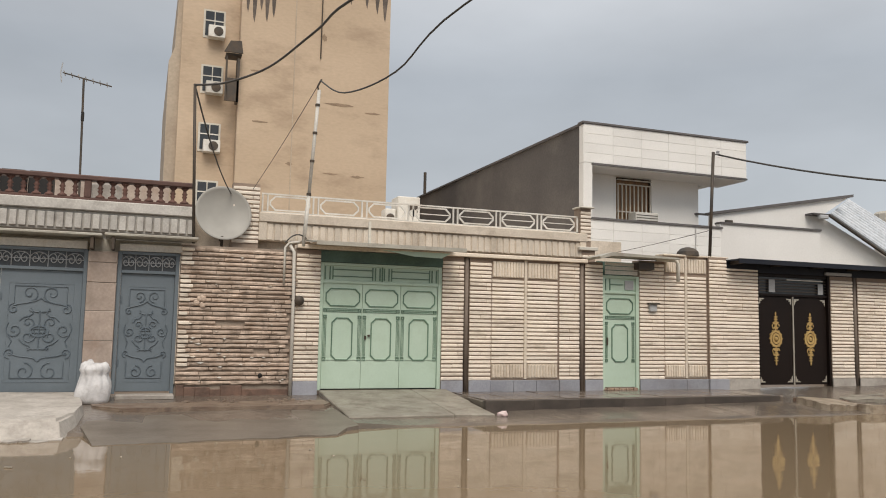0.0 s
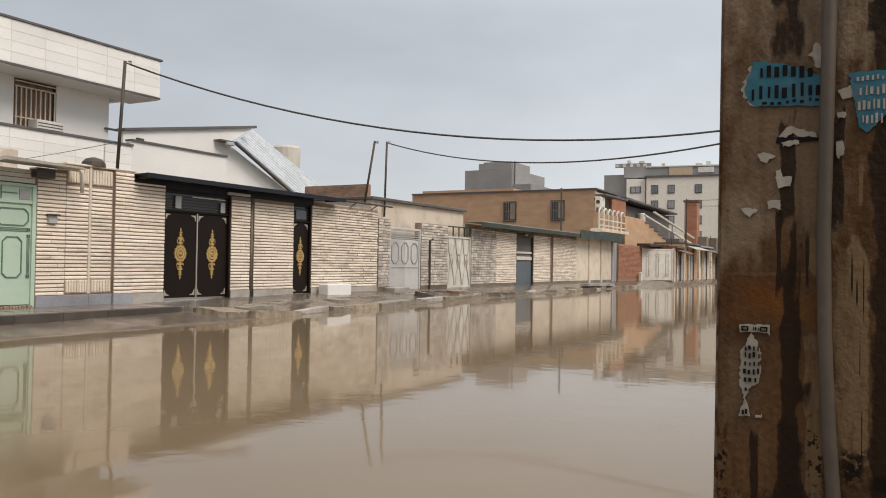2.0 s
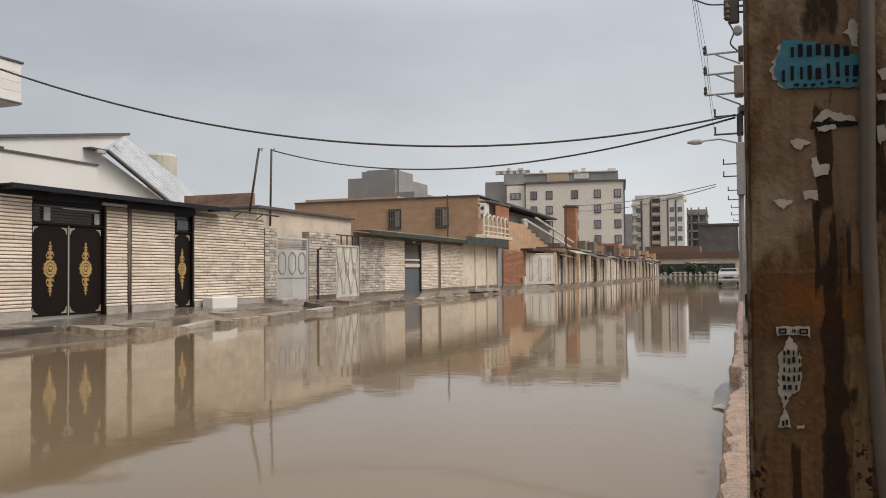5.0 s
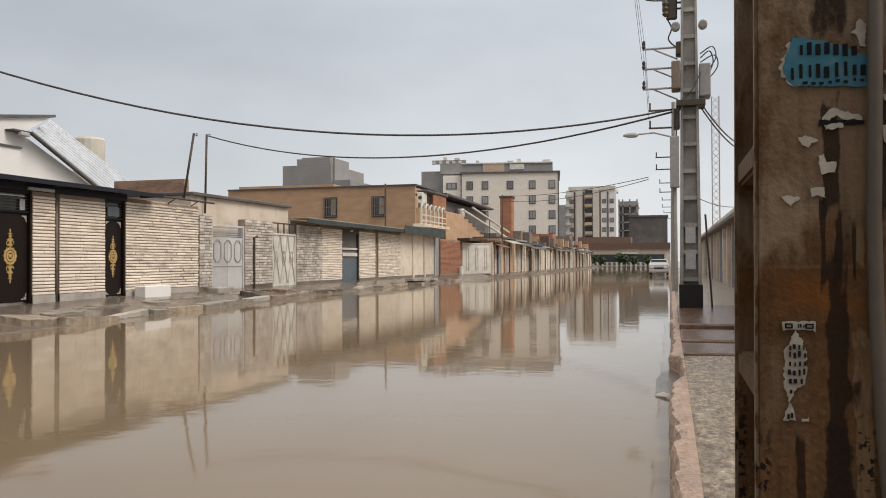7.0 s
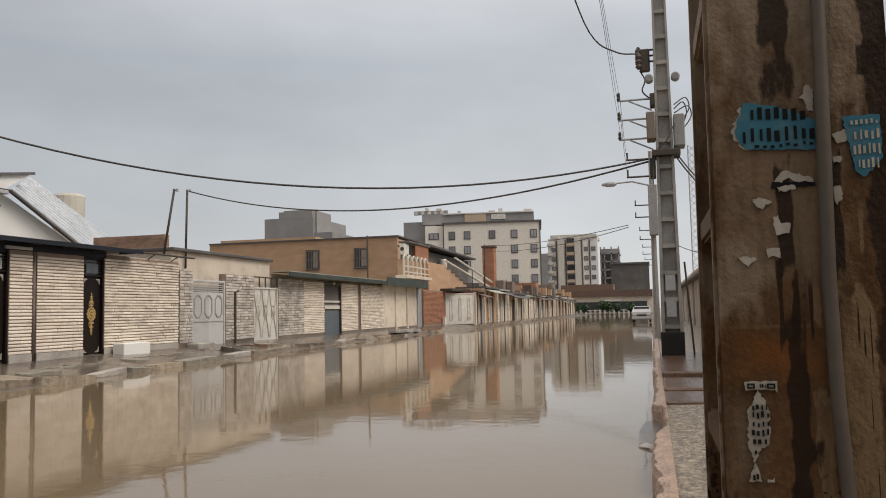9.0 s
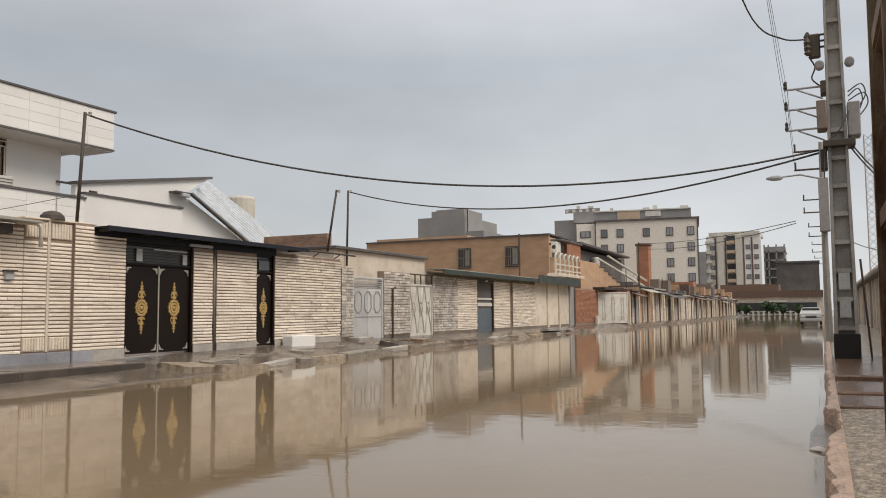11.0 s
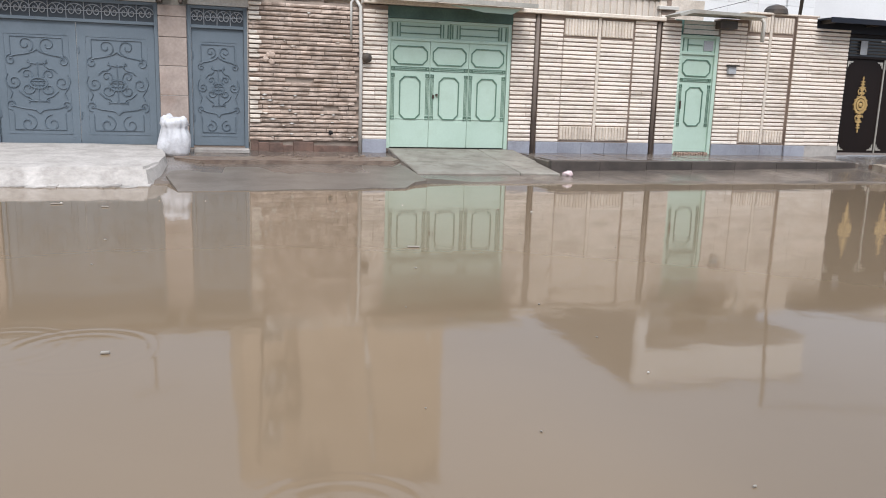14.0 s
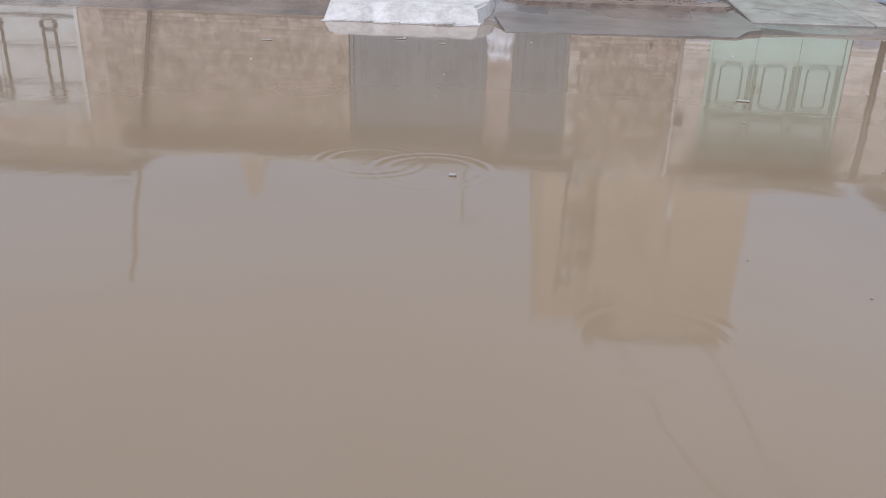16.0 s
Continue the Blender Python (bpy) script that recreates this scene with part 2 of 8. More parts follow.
WETBROWN = mat("wet_brown_concrete", (0.17, 0.095, 0.062), (0.10, 0.058, 0.040), 0.18, 3, 22, 0.5, rough_var=0.14, bump_dist=0.02, var=0.25, stain=(0.24, 0.18, 0.14), stain_amt=0.5, stain_scale=4)
MUD = mat("mud", (0.16, 0.12, 0.09), (0.12, 0.09, 0.07), 0.6, 0.3, 8, 0.5, bump_dist=0.03)
TANBRICK = mat("tan_brickwork", (0.56, 0.365, 0.232), (0.46, 0.295, 0.185), 0.85, 0.6, 14, 0.3, per=0.06, stretch=(1, 1, 3))
REDBRICK = mat("red_brickwork", (0.42, 0.195, 0.115), (0.32, 0.145, 0.09), 0.85, 0.8, 14, 0.3, per=0.08, stretch=(1, 1, 3))
GREYBLOCK = mat("grey_block", (0.33, 0.325, 0.32), (0.27, 0.265, 0.26), 0.85, 0.3, 8, 0.2, per=0.05)
APT = mat("apartment_cladding", (0.84, 0.79, 0.71), (0.78, 0.73, 0.65), 0.7, 0.1, 4, 0.05, per=0.04)
GLASS_DK = mat("dark_window_glass", (0.05, 0.055, 0.06), (0.035, 0.04, 0.045), 0.12, 1, 5, 0.0, spec=0.6, rough_var=0.02)
CURTAIN = mat("tan_curtain_glass", (0.30, 0.17, 0.08), (0.16, 0.09, 0.05), 0.4, 2.5, 12, 0.1, stretch=(4, 1, 0.4))
PANE = mat("window_glass", (0.10, 0.12, 0.13), (0.07, 0.085, 0.095), 0.1, 1, 5, 0.0, spec=0.6, rough_var=0.03)
SACK = mat("white_woven_sack", (0.76, 0.755, 0.76), (0.62, 0.615, 0.62), 0.55, 6, 24, 0.2, bump_dist=0.01, stain=(0.36, 0.33, 0.3), stain_amt=0.4, stain_scale=5)
DISH = mat("satellite_dish_paint", (0.40, 0.385, 0.35), (0.34, 0.325, 0.295), 0.5, 1.5, 5, 0.02, var=0.03, per=0.02)
CABLE = mat("black_cable", (0.06, 0.057, 0.054), (0.085, 0.08, 0.075), 0.6, 3, 30, 0.0)
PVC = mat("white_conduit", (0.64, 0.62, 0.57), (0.54, 0.52, 0.47), 0.5, 2, 30, 0.05, stain=(0.3, 0.22, 0.16), stain_amt=0.4)
PIPE_GREY = mat("grey_conduit", (0.104, 0.086, 0.070), (0.074, 0.060, 0.048), 0.55, 2, 30, 0.1)
POLE2 = mat("grey_pole_concrete", (0.36, 0.345, 0.32), (0.27, 0.26, 0.245), 0.85, 1.2, 18, 0.3, stain=(0.17, 0.15, 0.13), stain_amt=0.4)
BLACKBASE = mat("black_base_paint", (0.008, 0.007, 0.007), (0.016, 0.013, 0.012), 0.6, 3, 20, 0.2)
LEAF = mat("dark_foliage", (0.045, 0.085, 0.03), (0.03, 0.055, 0.022), 0.7, 2, 10, 0.3, per=0.2)
BARK = mat("bark", (0.14, 0.10, 0.07), (0.09, 0.065, 0.05), 0.9, 5, 30, 0.6)
CAR_PAINT = mat("silver_white_car_paint", (0.47, 0.475, 0.48), (0.42, 0.425, 0.43), 0.25, 1, 20, 0.0, per=0.0, spec=0.6)
RUBBER = mat("rubber", (0.03, 0.03, 0.03), (0.04, 0.038, 0.036), 0.8, 5, 30, 0.1)
LAMP_RED = mat("red_plastic", (0.35, 0.02, 0.02), (0.3, 0.02, 0.02), 0.3, 5, 30, 0.0)
CYAN = mat("turquoise_sticker", (0.014, 0.135, 0.195), (0.010, 0.095, 0.150), 0.5, 4, 40, 0.05, stain=(0.10, 0.14, 0.15), stain_amt=0.4, stain_scale=20)
PAPER = mat("torn_paper", (0.36, 0.335, 0.29), (0.25, 0.225, 0.19), 0.8, 8, 60, 0.2)
INK = mat("black_ink", (0.008, 0.008, 0.009), (0.012, 0.012, 0.013), 0.8, 8, 60, 0.0, spec=0.1)
PINK = mat("pale_pink_plastic", (0.72, 0.50, 0.50), (0.66, 0.58, 0.56), 0.4, 12, 60, 0.1)


def pole_material():
    """Cast concrete of the near pole: brown water stains, tide band, dark runs, pitted foot."""
    m = mat("stained_pole_concrete", (0.124, 0.066, 0.031), (0.070, 0.036, 0.016), 0.65, 5.0, 80, 0.7,
            stain=(0.098, 0.060, 0.034), stain_amt=0.55, stain_scale=6, stretch=(1, 1.2, 0.9), var=0.22, bump_dist=0.006, spec=0.12)
    n, l = m.node_tree.nodes, m.node_tree.links
    b = n["Principled BSDF"]
    col = b.inputs["Base Color"].links[0].from_socket
    geo = n.new("ShaderNodeNewGeometry")
    sep = n.new("ShaderNodeSeparateXYZ"); l.new(geo.outputs["Position"], sep.inputs[0])

    def noise_of(scale, stretch, detail=5):
        mp = n.new("ShaderNodeMapping"); mp.inputs["Scale"].default_value = stretch
        l.new(geo.outputs["Position"], mp.inputs[0])
        t = n.new("ShaderNodeTexNoise"); t.inputs["Scale"].default_value = scale; t.inputs["Detail"].default_value = detail
        l.new(mp.outputs[0], t.inputs["Vector"])
        return t.outputs["Fac"]

    def op(kind, a, b2, c=None):
        k = n.new("ShaderNodeMath"); k.operation = kind
        for q, v in enumerate((a, b2, c)):
            if v is None:
                continue
            if isinstance(v, (int, float)):
                k.inputs[q].default_value = v
            else:
                l.new(v, k.inputs[q])
        return k.outputs[0]

    def step(v, lo, hi, top=1.0):
        r = n.new("ShaderNodeMapRange")
        for key, x in (("From Min", lo), ("From Max", hi), ("To Min", 0.0), ("To Max", top)):
            r.inputs[key].default_value = x
        l.new(v, r.inputs["Value"])
        return r.outputs[0]

    def blend(col_in, mask, colour):
        k = n.new("ShaderNodeMix"); k.data_type = "RGBA"; k.inputs["B"].default_value = (*colour, 1)
        l.new(col_in, k.inputs["A"]); l.new(mask, k.inputs["Factor"])
        return k.outputs["Result"]

    ragged = noise_of(17, (1, 1.6, 0.7), 9)
    crisp = noise_of(75, (1, 1, 1), 6)
    flow = noise_of(4, (1, 6, 0.6), 6)

    def blob(yc, zc, wy, wz, soft=0.25, amp=1.6, wave=None):
        dy = op("ABSOLUTE", op("MULTIPLY_ADD", sep.outputs["Y"], 1 / wy, -yc / wy), 0)
        dz = op("ABSOLUTE", op("MULTIPLY_ADD", sep.outputs["Z"], 1 / wz, -zc / wz), 0)
        d = op("MAXIMUM", dy, dz)
        d = op("MULTIPLY_ADD", op("SUBTRACT", wave or ragged, 0.5), amp, d)
        return step(d, 1.0, 1.0 - soft)

    def lay(col_in, amount, colour, *args):
        return blend(col_in, op("MULTIPLY", blob(*args), amount), colour)

    taupe, dark, rust, crust = (0.212, 0.162, 0.114), (0.018, 0.010, 0.006), (0.135, 0.049, 0.012), (0.172, 0.115, 0.064)
    # greyer cement high up, where the flood never stood
    col = lay(col, 0.9, (0.250, 0.198, 0.146), 1.34, 2.87, 0.20, 1.12, 0.3, 0.5)
    col = lay(col, 0.45, taupe, 1.32, 1.62, 0.14, 0.24, 0.5, 1.4)
    col = lay(col, 0.6, taupe, 1.19, 2.45, 0.07, 0.72, 0.2, 1.2)
    col = lay(col, 0.7, taupe, 1.40, 1.44, 0.06, 0.10, 0.5, 1.6)
    col = lay(col, 0.35, taupe, 1.40, 1.10, 0.05, 0.12, 0.8, 1.2)
    # fine brown rivulets
    col = blend(col, step(flow, 0.56, 0.66, 0.30), (0.030, 0.016, 0.008))
    # rust band under the tide line
    col = lay(col, 0.75, rust, 1.345, 1.290, 0.10, 0.060, 0.9, 1.8)
    col = lay(col, 0.6, (0.155, 0.062, 0.016), 1.30, 1.272, 0.04, 0.032, 0.5, 1.8)
    col = lay(col, 0.35, (0.16, 0.10, 0.055), 1.34, 1.343, 0.11, 0.005, 0.5, 0.8)
    # crusts of pale cement either side of the conduit
    col = lay(col, 0.9, crust, 1.189, 1.19, 0.034, 0.235, 0.10, 1.3)
    col = lay(col, 0.75, crust, 1.257, 1.01, 0.018, 0.20, 0.15, 1.4)
    col = lay(col, 0.8, crust, 1.262, 1.38, 0.010, 0.04, 0.2, 2.0)
    col = lay(col, 0.7, crust, 1.172, 1.52, 0.004, 0.05, 0.3, 2.0)
    col = lay(col, 0.7, crust, 1.145, 1.46, 0.005, 0.06, 0.3, 2.5)
    col = lay(col, 0.7, crust, 1.255, 0.72, 0.02, 0.13, 0.2, 1.8)
    col = blend(col, op("MULTIPLY", blob(1.20, 1.05, 0.08, 0.33, 0.3, 1.0), step(ragged, 0.55, 0.62, 0.45)), (0.075, 0.045, 0.024))
    col = blend(col, op("MULTIPLY", blob(1.20, 1.10, 0.075, 0.36, 0.2, 0.8), step(flow, 0.47, 0.40, 0.6)), (0.060, 0.034, 0.017))
    # long dark runs
    for yc, zc, wy, wz in ((1.312, 2.10, 0.029, 0.33), (1.31, 1.56, 0.016, 0.12), (1.124, 1.2, 0.030, 1.75), (1.140, 1.87, 0.026, 0.035),
                           (1.300, 1.10, 0.020, 0.28), (1.297, 0.80, 0.032, 0.26), (1.325, 1.39, 0.006, 0.09), (1.298, 1.39, 0.008, 0.07),
                           (1.27, 1.36, 0.004, 0.06), (1.215, 1.56, 0.012, 0.12), (1.37, 0.92, 0.009, 0.10)):
        col = lay(col, 0.9, dark, yc, zc, wy, wz, 0.22, 2.2)
    # cracks and scratches
    for yc, zc, wy, wz in ((1.187, 1.345, 0.0022, 0.045), (1.178, 1.31, 0.002, 0.03), (1.166, 1.32, 0.0012, 0.06), (1.172, 1.18, 0.001, 0.05),
                           (1.168, 1.02, 0.0012, 0.07)):
        col = lay(col, 0.9, (0.010, 0.006, 0.004), yc, zc, wy, wz, 0.5, 2.2)
    # black pits and flakes near the foot and edges
    for yc, zc, wy, wz, lo in ((1.255, 0.98, 0.022, 0.10, 0.53), (1.185, 0.955, 0.028, 0.045, 0.44), (1.37, 0.80, 0.05, 0.09, 0.50), (1.442, 0.78, 0.02, 0.30, 0.50), (1.25, 0.45, 0.25, 0.28, 0.50), (1.135, 0.93, 0.03, 0.02, 0.40)):
        pits = op("MULTIPLY", blob(yc, zc, wy, wz, 0.5, 1.4), step(crisp, lo, lo + 0.03, 0.95))
        col = blend(col, pits, (0.009, 0.006, 0.005))
    chips_lo = op("MULTIPLY", blob(1.38, 0.80, 0.05, 0.08, 0.5, 1.4), step(crisp, 0.40, 0.36, 0.7))
    col = blend(col, chips_lo, (0.16, 0.125, 0.09))
    # pale chipped arris
    chips = op("MULTIPLY", blob(1.452, 1.2, 0.007, 1.5, 0.4, 0.8), step(noise_of(40, (1, 1, 0.5)), 0.42, 0.52, 0.8))
    col = blend(col, chips, (0.20, 0.155, 0.115))
    l.new(col, b.inputs["Base Color"])
    return m


POLE1 = pole_material()


def water_material():
    m = bpy.data.materials.new("muddy_flood_water")
    m.use_nodes = True
    n, l = m.node_tree.nodes, m.node_tree.links
    b = n["Principled BSDF"]
    geo = n.new("ShaderNodeNewGeometry")
    na = n.new("ShaderNodeTexNoise"); na.inputs["Scale"].default_value = 0.22; na.inputs["Detail"].default_value = 4
    l.new(geo.outputs["Position"], na.inputs["Vector"])
    mx = n.new("ShaderNodeMix"); mx.data_type = "RGBA"
    mx.inputs["A"].default_value, mx.inputs["B"].default_value = (0.196, 0.142, 0.088, 1), (0.226, 0.168, 0.108, 1)
    l.new(na.outputs["Fac"], mx.inputs["Factor"]); l.new(mx.outputs["Result"], b.inputs["Base Color"])
    b.inputs["Roughness"].default_value = 0.05
    b.inputs["IOR"].default_value = 1.333
    nb = n.new("ShaderNodeTexNoise"); nb.inputs["Scale"].default_value = 2.2; nb.inputs["Detail"].default_value = 3
    nc = n.new("ShaderNodeTexNoise"); nc.inputs["Scale"].default_value = 0.5; nc.inputs["Detail"].default_value = 2
    l.new(geo.outputs["Position"], nb.inputs["Vector"]); l.new(geo.outputs["Position"], nc.inputs["Vector"])
    height = n.new("ShaderNodeMath"); height.operation = "MULTIPLY"
    l.new(nb.outputs["Fac"], height.inputs[0]); l.new(nc.outputs["Fac"], height.inputs[1])
    # fine wind ripple, in patches
    nd = n.new("ShaderNodeTexNoise"); nd.inputs["Scale"].default_value = 9.0; nd.inputs["Detail"].default_value = 3
    ne = n.new("ShaderNodeTexNoise"); ne.inputs["Scale"].default_value = 0.16; ne.inputs["Detail"].default_value = 3
    l.new(geo.outputs["Position"], nd.inputs["Vector"]); l.new(geo.outputs["Position"], ne.inputs["Vector"])
    patch = n.new("ShaderNodeMapRange")
    for k, v in (("From Min", 0.46), ("From Max", 0.66), ("To Min", 0.020), ("To Max", 0.14)):
        patch.inputs[k].default_value = v
    l.new(ne.outputs["Fac"], patch.inputs["Value"])
    fine = n.new("ShaderNodeMath"); fine.operation = "MULTIPLY_ADD"
    l.new(nd.outputs["Fac"], fine.inputs[0]); l.new(patch.outputs[0], fine.inputs[1]); l.new(height.outputs[0], fine.inputs[2])
    total = fine.outputs[0]
    # rings spreading from a few raindrops
    for cx, cy, wide in ((-0.04, 3.44, 0.16), (-0.32, 3.12, 0.24), (0.42, 3.62, 0.42), (-1.18, 5.94, 0.45), (-0.75, 5.80, 0.5), (-2.2, 8.2, 0.4)):
        sub = n.new("ShaderNodeVectorMath"); sub.operation = "DISTANCE"; sub.inputs[1].default_value = (cx, cy, 0)
        l.new(geo.outputs["Position"], sub.inputs[0])
        sn = n.new("ShaderNodeMath"); sn.operation = "MULTIPLY"; sn.inputs[1].default_value = 60 / (wide + 0.5)
        l.new(sub.outputs["Value"], sn.inputs[0])
        ss = n.new("ShaderNodeMath"); ss.operation = "SINE"; l.new(sn.outputs[0], ss.inputs[0])
        fall = n.new("ShaderNodeValToRGB"); fe = fall.color_ramp.elements
        fe[0].position, fe[0].color = 0.45, (0, 0, 0, 1)
        fe[1].position, fe[1].color = 1.0, (0, 0, 0, 1)
        k = fe.new(0.8); k.color = (0.085, 0.085, 0.085, 1)
        dv = n.new("ShaderNodeMath"); dv.operation = "DIVIDE"; dv.inputs[1].default_value = wide
        l.new(sub.outputs["Value"], dv.inputs[0]); l.new(dv.outputs[0], fall.inputs[0])
        ml = n.new("ShaderNodeMath"); ml.operation = "MULTIPLY_ADD"
        l.new(ss.outputs[0], ml.inputs[0]); l.new(fall.outputs[0], ml.inputs[1]); l.new(total, ml.inputs[2])
        total = ml.outputs[0]
    bp = n.new("ShaderNodeBump"); bp.inputs["Strength"].default_value = 0.12; bp.inputs["Distance"].default_value = 0.03
    l.new(total, bp.inputs["Height"]); l.new(bp.outputs[0], b.inputs["Normal"])
    return m


WATER = water_material()


# ---- mesh helpers ----
ORIGIN = {}


def thing(name, at, label="", category="", group="", kind=""):
    """An empty at a thing's base, under which its parts hang."""
    ob = new(name)
    ob.empty_display_size = 0.2
    ob.location = at
    ORIGIN[ob.name] = Vector(at)
    return tagged(ob, label, category, group, kind)


def finish(bm, material, smooth=False):
    me = bpy.data.meshes.new("mesh")
    bmesh.ops.recalc_face_normals(bm, faces=bm.faces)
    bm.to_mesh(me)
    bm.free()
    me.materials.append(material)
    if smooth:
        for p in me.polygons:
            p.use_smooth = True
    return me


def part(name, bm, material, parent, label="", smooth=False, kind=""):
    """One mesh under a thing or a part; bm is in world metres."""
    at = ORIGIN[parent.name]
    bmesh.ops.translate(bm, verts=bm.verts, vec=-at)
    ob = new(name, finish(bm, material, smooth))
    ob.parent = parent
    ORIGIN[ob.name] = at
    return tagged(ob, label, kind=kind)


def solid(name, bm, material, label="", category="", group="", kind="", smooth=False):
    """A thing or a piece of the setting that is one mesh."""
    ob = new(name, finish(bm, material, smooth))
    ORIGIN[ob.name] = Vector((0, 0, 0))
    return tagged(ob, label, category, group, kind)


def piece(name, me, at, parent, turn=0.0):
    """A piece on shared mesh data, its origin at a world place."""
    ob = new(name, me)
    ob.parent = parent
    ob.location = Vector(at) - ORIGIN[parent.name]
    ob.rotation_euler = (0, 0, turn)
    return ob


def box(bm, x0, y0, z0, x1, y1, z1, bevel=0.0):
    vs = [bm.verts.new((x, y, z)) for z in (z0, z1) for x, y in ((x0, y0), (x1, y0), (x1, y1), (x0, y1))]
    fs = [bm.faces.new([vs[i] for i in q]) for q in
          ((3, 2, 1, 0), (4, 5, 6, 7), (0, 1, 5, 4), (1, 2, 6, 5), (2, 3, 7, 6), (3, 0, 4, 7))]
    if bevel:
        es = list({e for f in fs for e in f.edges})
        bmesh.ops.bevel(bm, geom=es, offset=bevel, segments=1, affect="EDGES")
    return bm


def boxes(*rows, bevel=0.0):
    bm = bmesh.new()
    for r in rows:
        box(bm, *r, bevel=bevel)
    return bm


def prism(poly, y0, y1, axis="y"):
    """A polygon of (x, z) pushed from y0 to y1; axis z: a polygon of (x, y) from z0 to z1; axis x: (y, z)."""
    bm = bmesh.new()
    def v(p, d):
        return bm.verts.new((p[0], d, p[1]) if axis == "y" else (p[0], p[1], d) if axis == "z" else (d, p[0], p[1]))
    a, b = [v(p, y0) for p in poly], [v(p, y1) for p in poly]
    bm.faces.new(a); bm.faces.new(b[::-1])
    for i in range(len(poly)):
        j = (i + 1) % len(poly)
        bm.faces.new((a[i], b[i], b[j], a[j]))
    return bm


def ring(bm, outer, inner, y0, y1):
    """A flat closed band in the x-z plane with thickness y0..y1."""
    n = len(outer)
    quad = [[bm.verts.new((p[0], y, p[1])) for p in loop] for loop, y in ((outer, y0), (inner, y0), (outer, y1), (inner, y1))]
    o0, i0, o1, i1 = quad
    for k in range(n):
        j = (k + 1) % n
        for f in ((o0[k], o0[j], i0[j], i0[k]), (o1[k], i1[k], i1[j], o1[j]), (o0[k], o1[k], o1[j], o0[j]), (i0[k], i0[j], i1[j], i1[k])):
            bm.faces.new(f)
    return bm


def octagon(cx, cz, w, h, c):
    w, h = w / 2, h / 2
    return [(cx - w + c, cz - h), (cx + w - c, cz - h), (cx + w, cz - h + c), (cx + w, cz + h - c),
            (cx + w - c, cz + h), (cx - w + c, cz + h), (cx - w, cz + h - c), (cx - w, cz - h + c)]


def oct_ring(bm, cx, cz, w, h, c, t, y0, y1):
    return ring(bm, octagon(cx, cz, w, h, c), octagon(cx, cz, w - 2 * t, h - 2 * t, max(0.005, c - 0.4 * t)), y0, y1)


def oval(cx, cz, w, h, n=20):
    return [(cx + w / 2 * math.cos(2 * math.pi * i / n), cz + h / 2 * math.sin(2 * math.pi * i / n)) for i in range(n)]


def tube(bm, pts, r, sides=6, r_end=None):
    """A round bar along a line of points."""
    pts = [Vector(p) for p in pts]
    loops = []
    span = (pts[-1] - pts[0]).normalized() if (pts[-1] - pts[0]).length > 1e-6 else Vector((1, 0, 0))
    flat = max(p.y for p in pts) - min(p.y for p in pts) < 1e-5
    ref = Vector((0, 1, 0)) if flat or abs(span.z) > 0.7 else Vector((0, 0, 1))
    for i, p in enumerate(pts):
        d = (pts[min(i + 1, len(pts) - 1)] - pts[max(i - 1, 0)]).normalized()
        a = d.cross(ref)
        a.normalize()
        b = d.cross(a)
        rr = r if r_end is None else r + (r_end - r) * i / (len(pts) - 1)
        loops.append([bm.verts.new(p + rr * (a * math.cos(2 * math.pi * k / sides) + b * math.sin(2 * math.pi * k / sides))) for k in range(sides)])
    for u, v in zip(loops, loops[1:]):
        for k in range(sides):
            j = (k + 1) % sides
            bm.faces.new((u[k], u[j], v[j], v[k]))
    bm.faces.new(loops[0][::-1]); bm.faces.new(loops[-1])
    return bm


def lathe(bm, at, profile, sides=12, axis="z"):
    """A turned body: profile of (radius, height)."""
    at = Vector(at)
    loops = []
    for r, h in profile:
        row = []
        for k in range(sides):
            c, s = r * math.cos(2 * math.pi * k / sides), r * math.sin(2 * math.pi * k / sides)
            row.append(bm.verts.new(at + (Vector((c, s, h)) if axis == "z" else Vector((c, h, s)) if axis == "y" else Vector((h, c, s)))))
        loops.append(row)
    for u, v in zip(loops, loops[1:]):
        for k in range(sides):
            j = (k + 1) % sides
            bm.faces.new((u[k], u[j], v[j], v[k]))
    bm.faces.new(loops[0][::-1]); bm.faces.new(loops[-1])
    return bm


def hang(a, b, sag, n=24):
    """Points of a slack cable."""
    a, b = Vector(a), Vector(b)
    return [a.lerp(b, i / n) - Vector((0, 0, 4 * sag * (i / n) * (1 - i / n))) for i in range(n + 1)]


def cable(a, b, sag, label, r=0.018, name="cable", m=None):
    return solid(name, tube(bmesh.new(), hang(a, b, sag), r, 6), m or CABLE, label, "cable", "overhead cables", smooth=True)


def set_back(obs, k, eye):
    """Moves finished things away from the street by k, seen from about the camera's stand, and enlarges them with it."""
    eye = Vector(eye)
    for ob in obs:
        ob.location = eye + k * (ob.location - eye)
        ob.scale = (k, k, k)


YARD = (1.46, (0.0, 1.12, 1.50))     # low houses stand behind forecourts
WHITE_YARD = (1.41, (0.04, 1.25, 1.46))
TAN_YARD = (1.5, (0.2, 1.4, 1.35))

rng = random.Random(7)

FY = 17.5   # line of the garden walls across the street
WL = -0.05  # level of the flood

# ---- ground, water, pavements ----
solid("ground", boxes((-900, -900, -0.6, 900, 900, -0.22)), MUD, "muddy ground under the flood", "ground", kind="structure")
bm = bmesh.new()
box(bm, -90, -0.2, -0.2, 172, 17.6, WL)
solid("water", bm, WATER, "still brown flood water covering the street", "water", kind="structure")


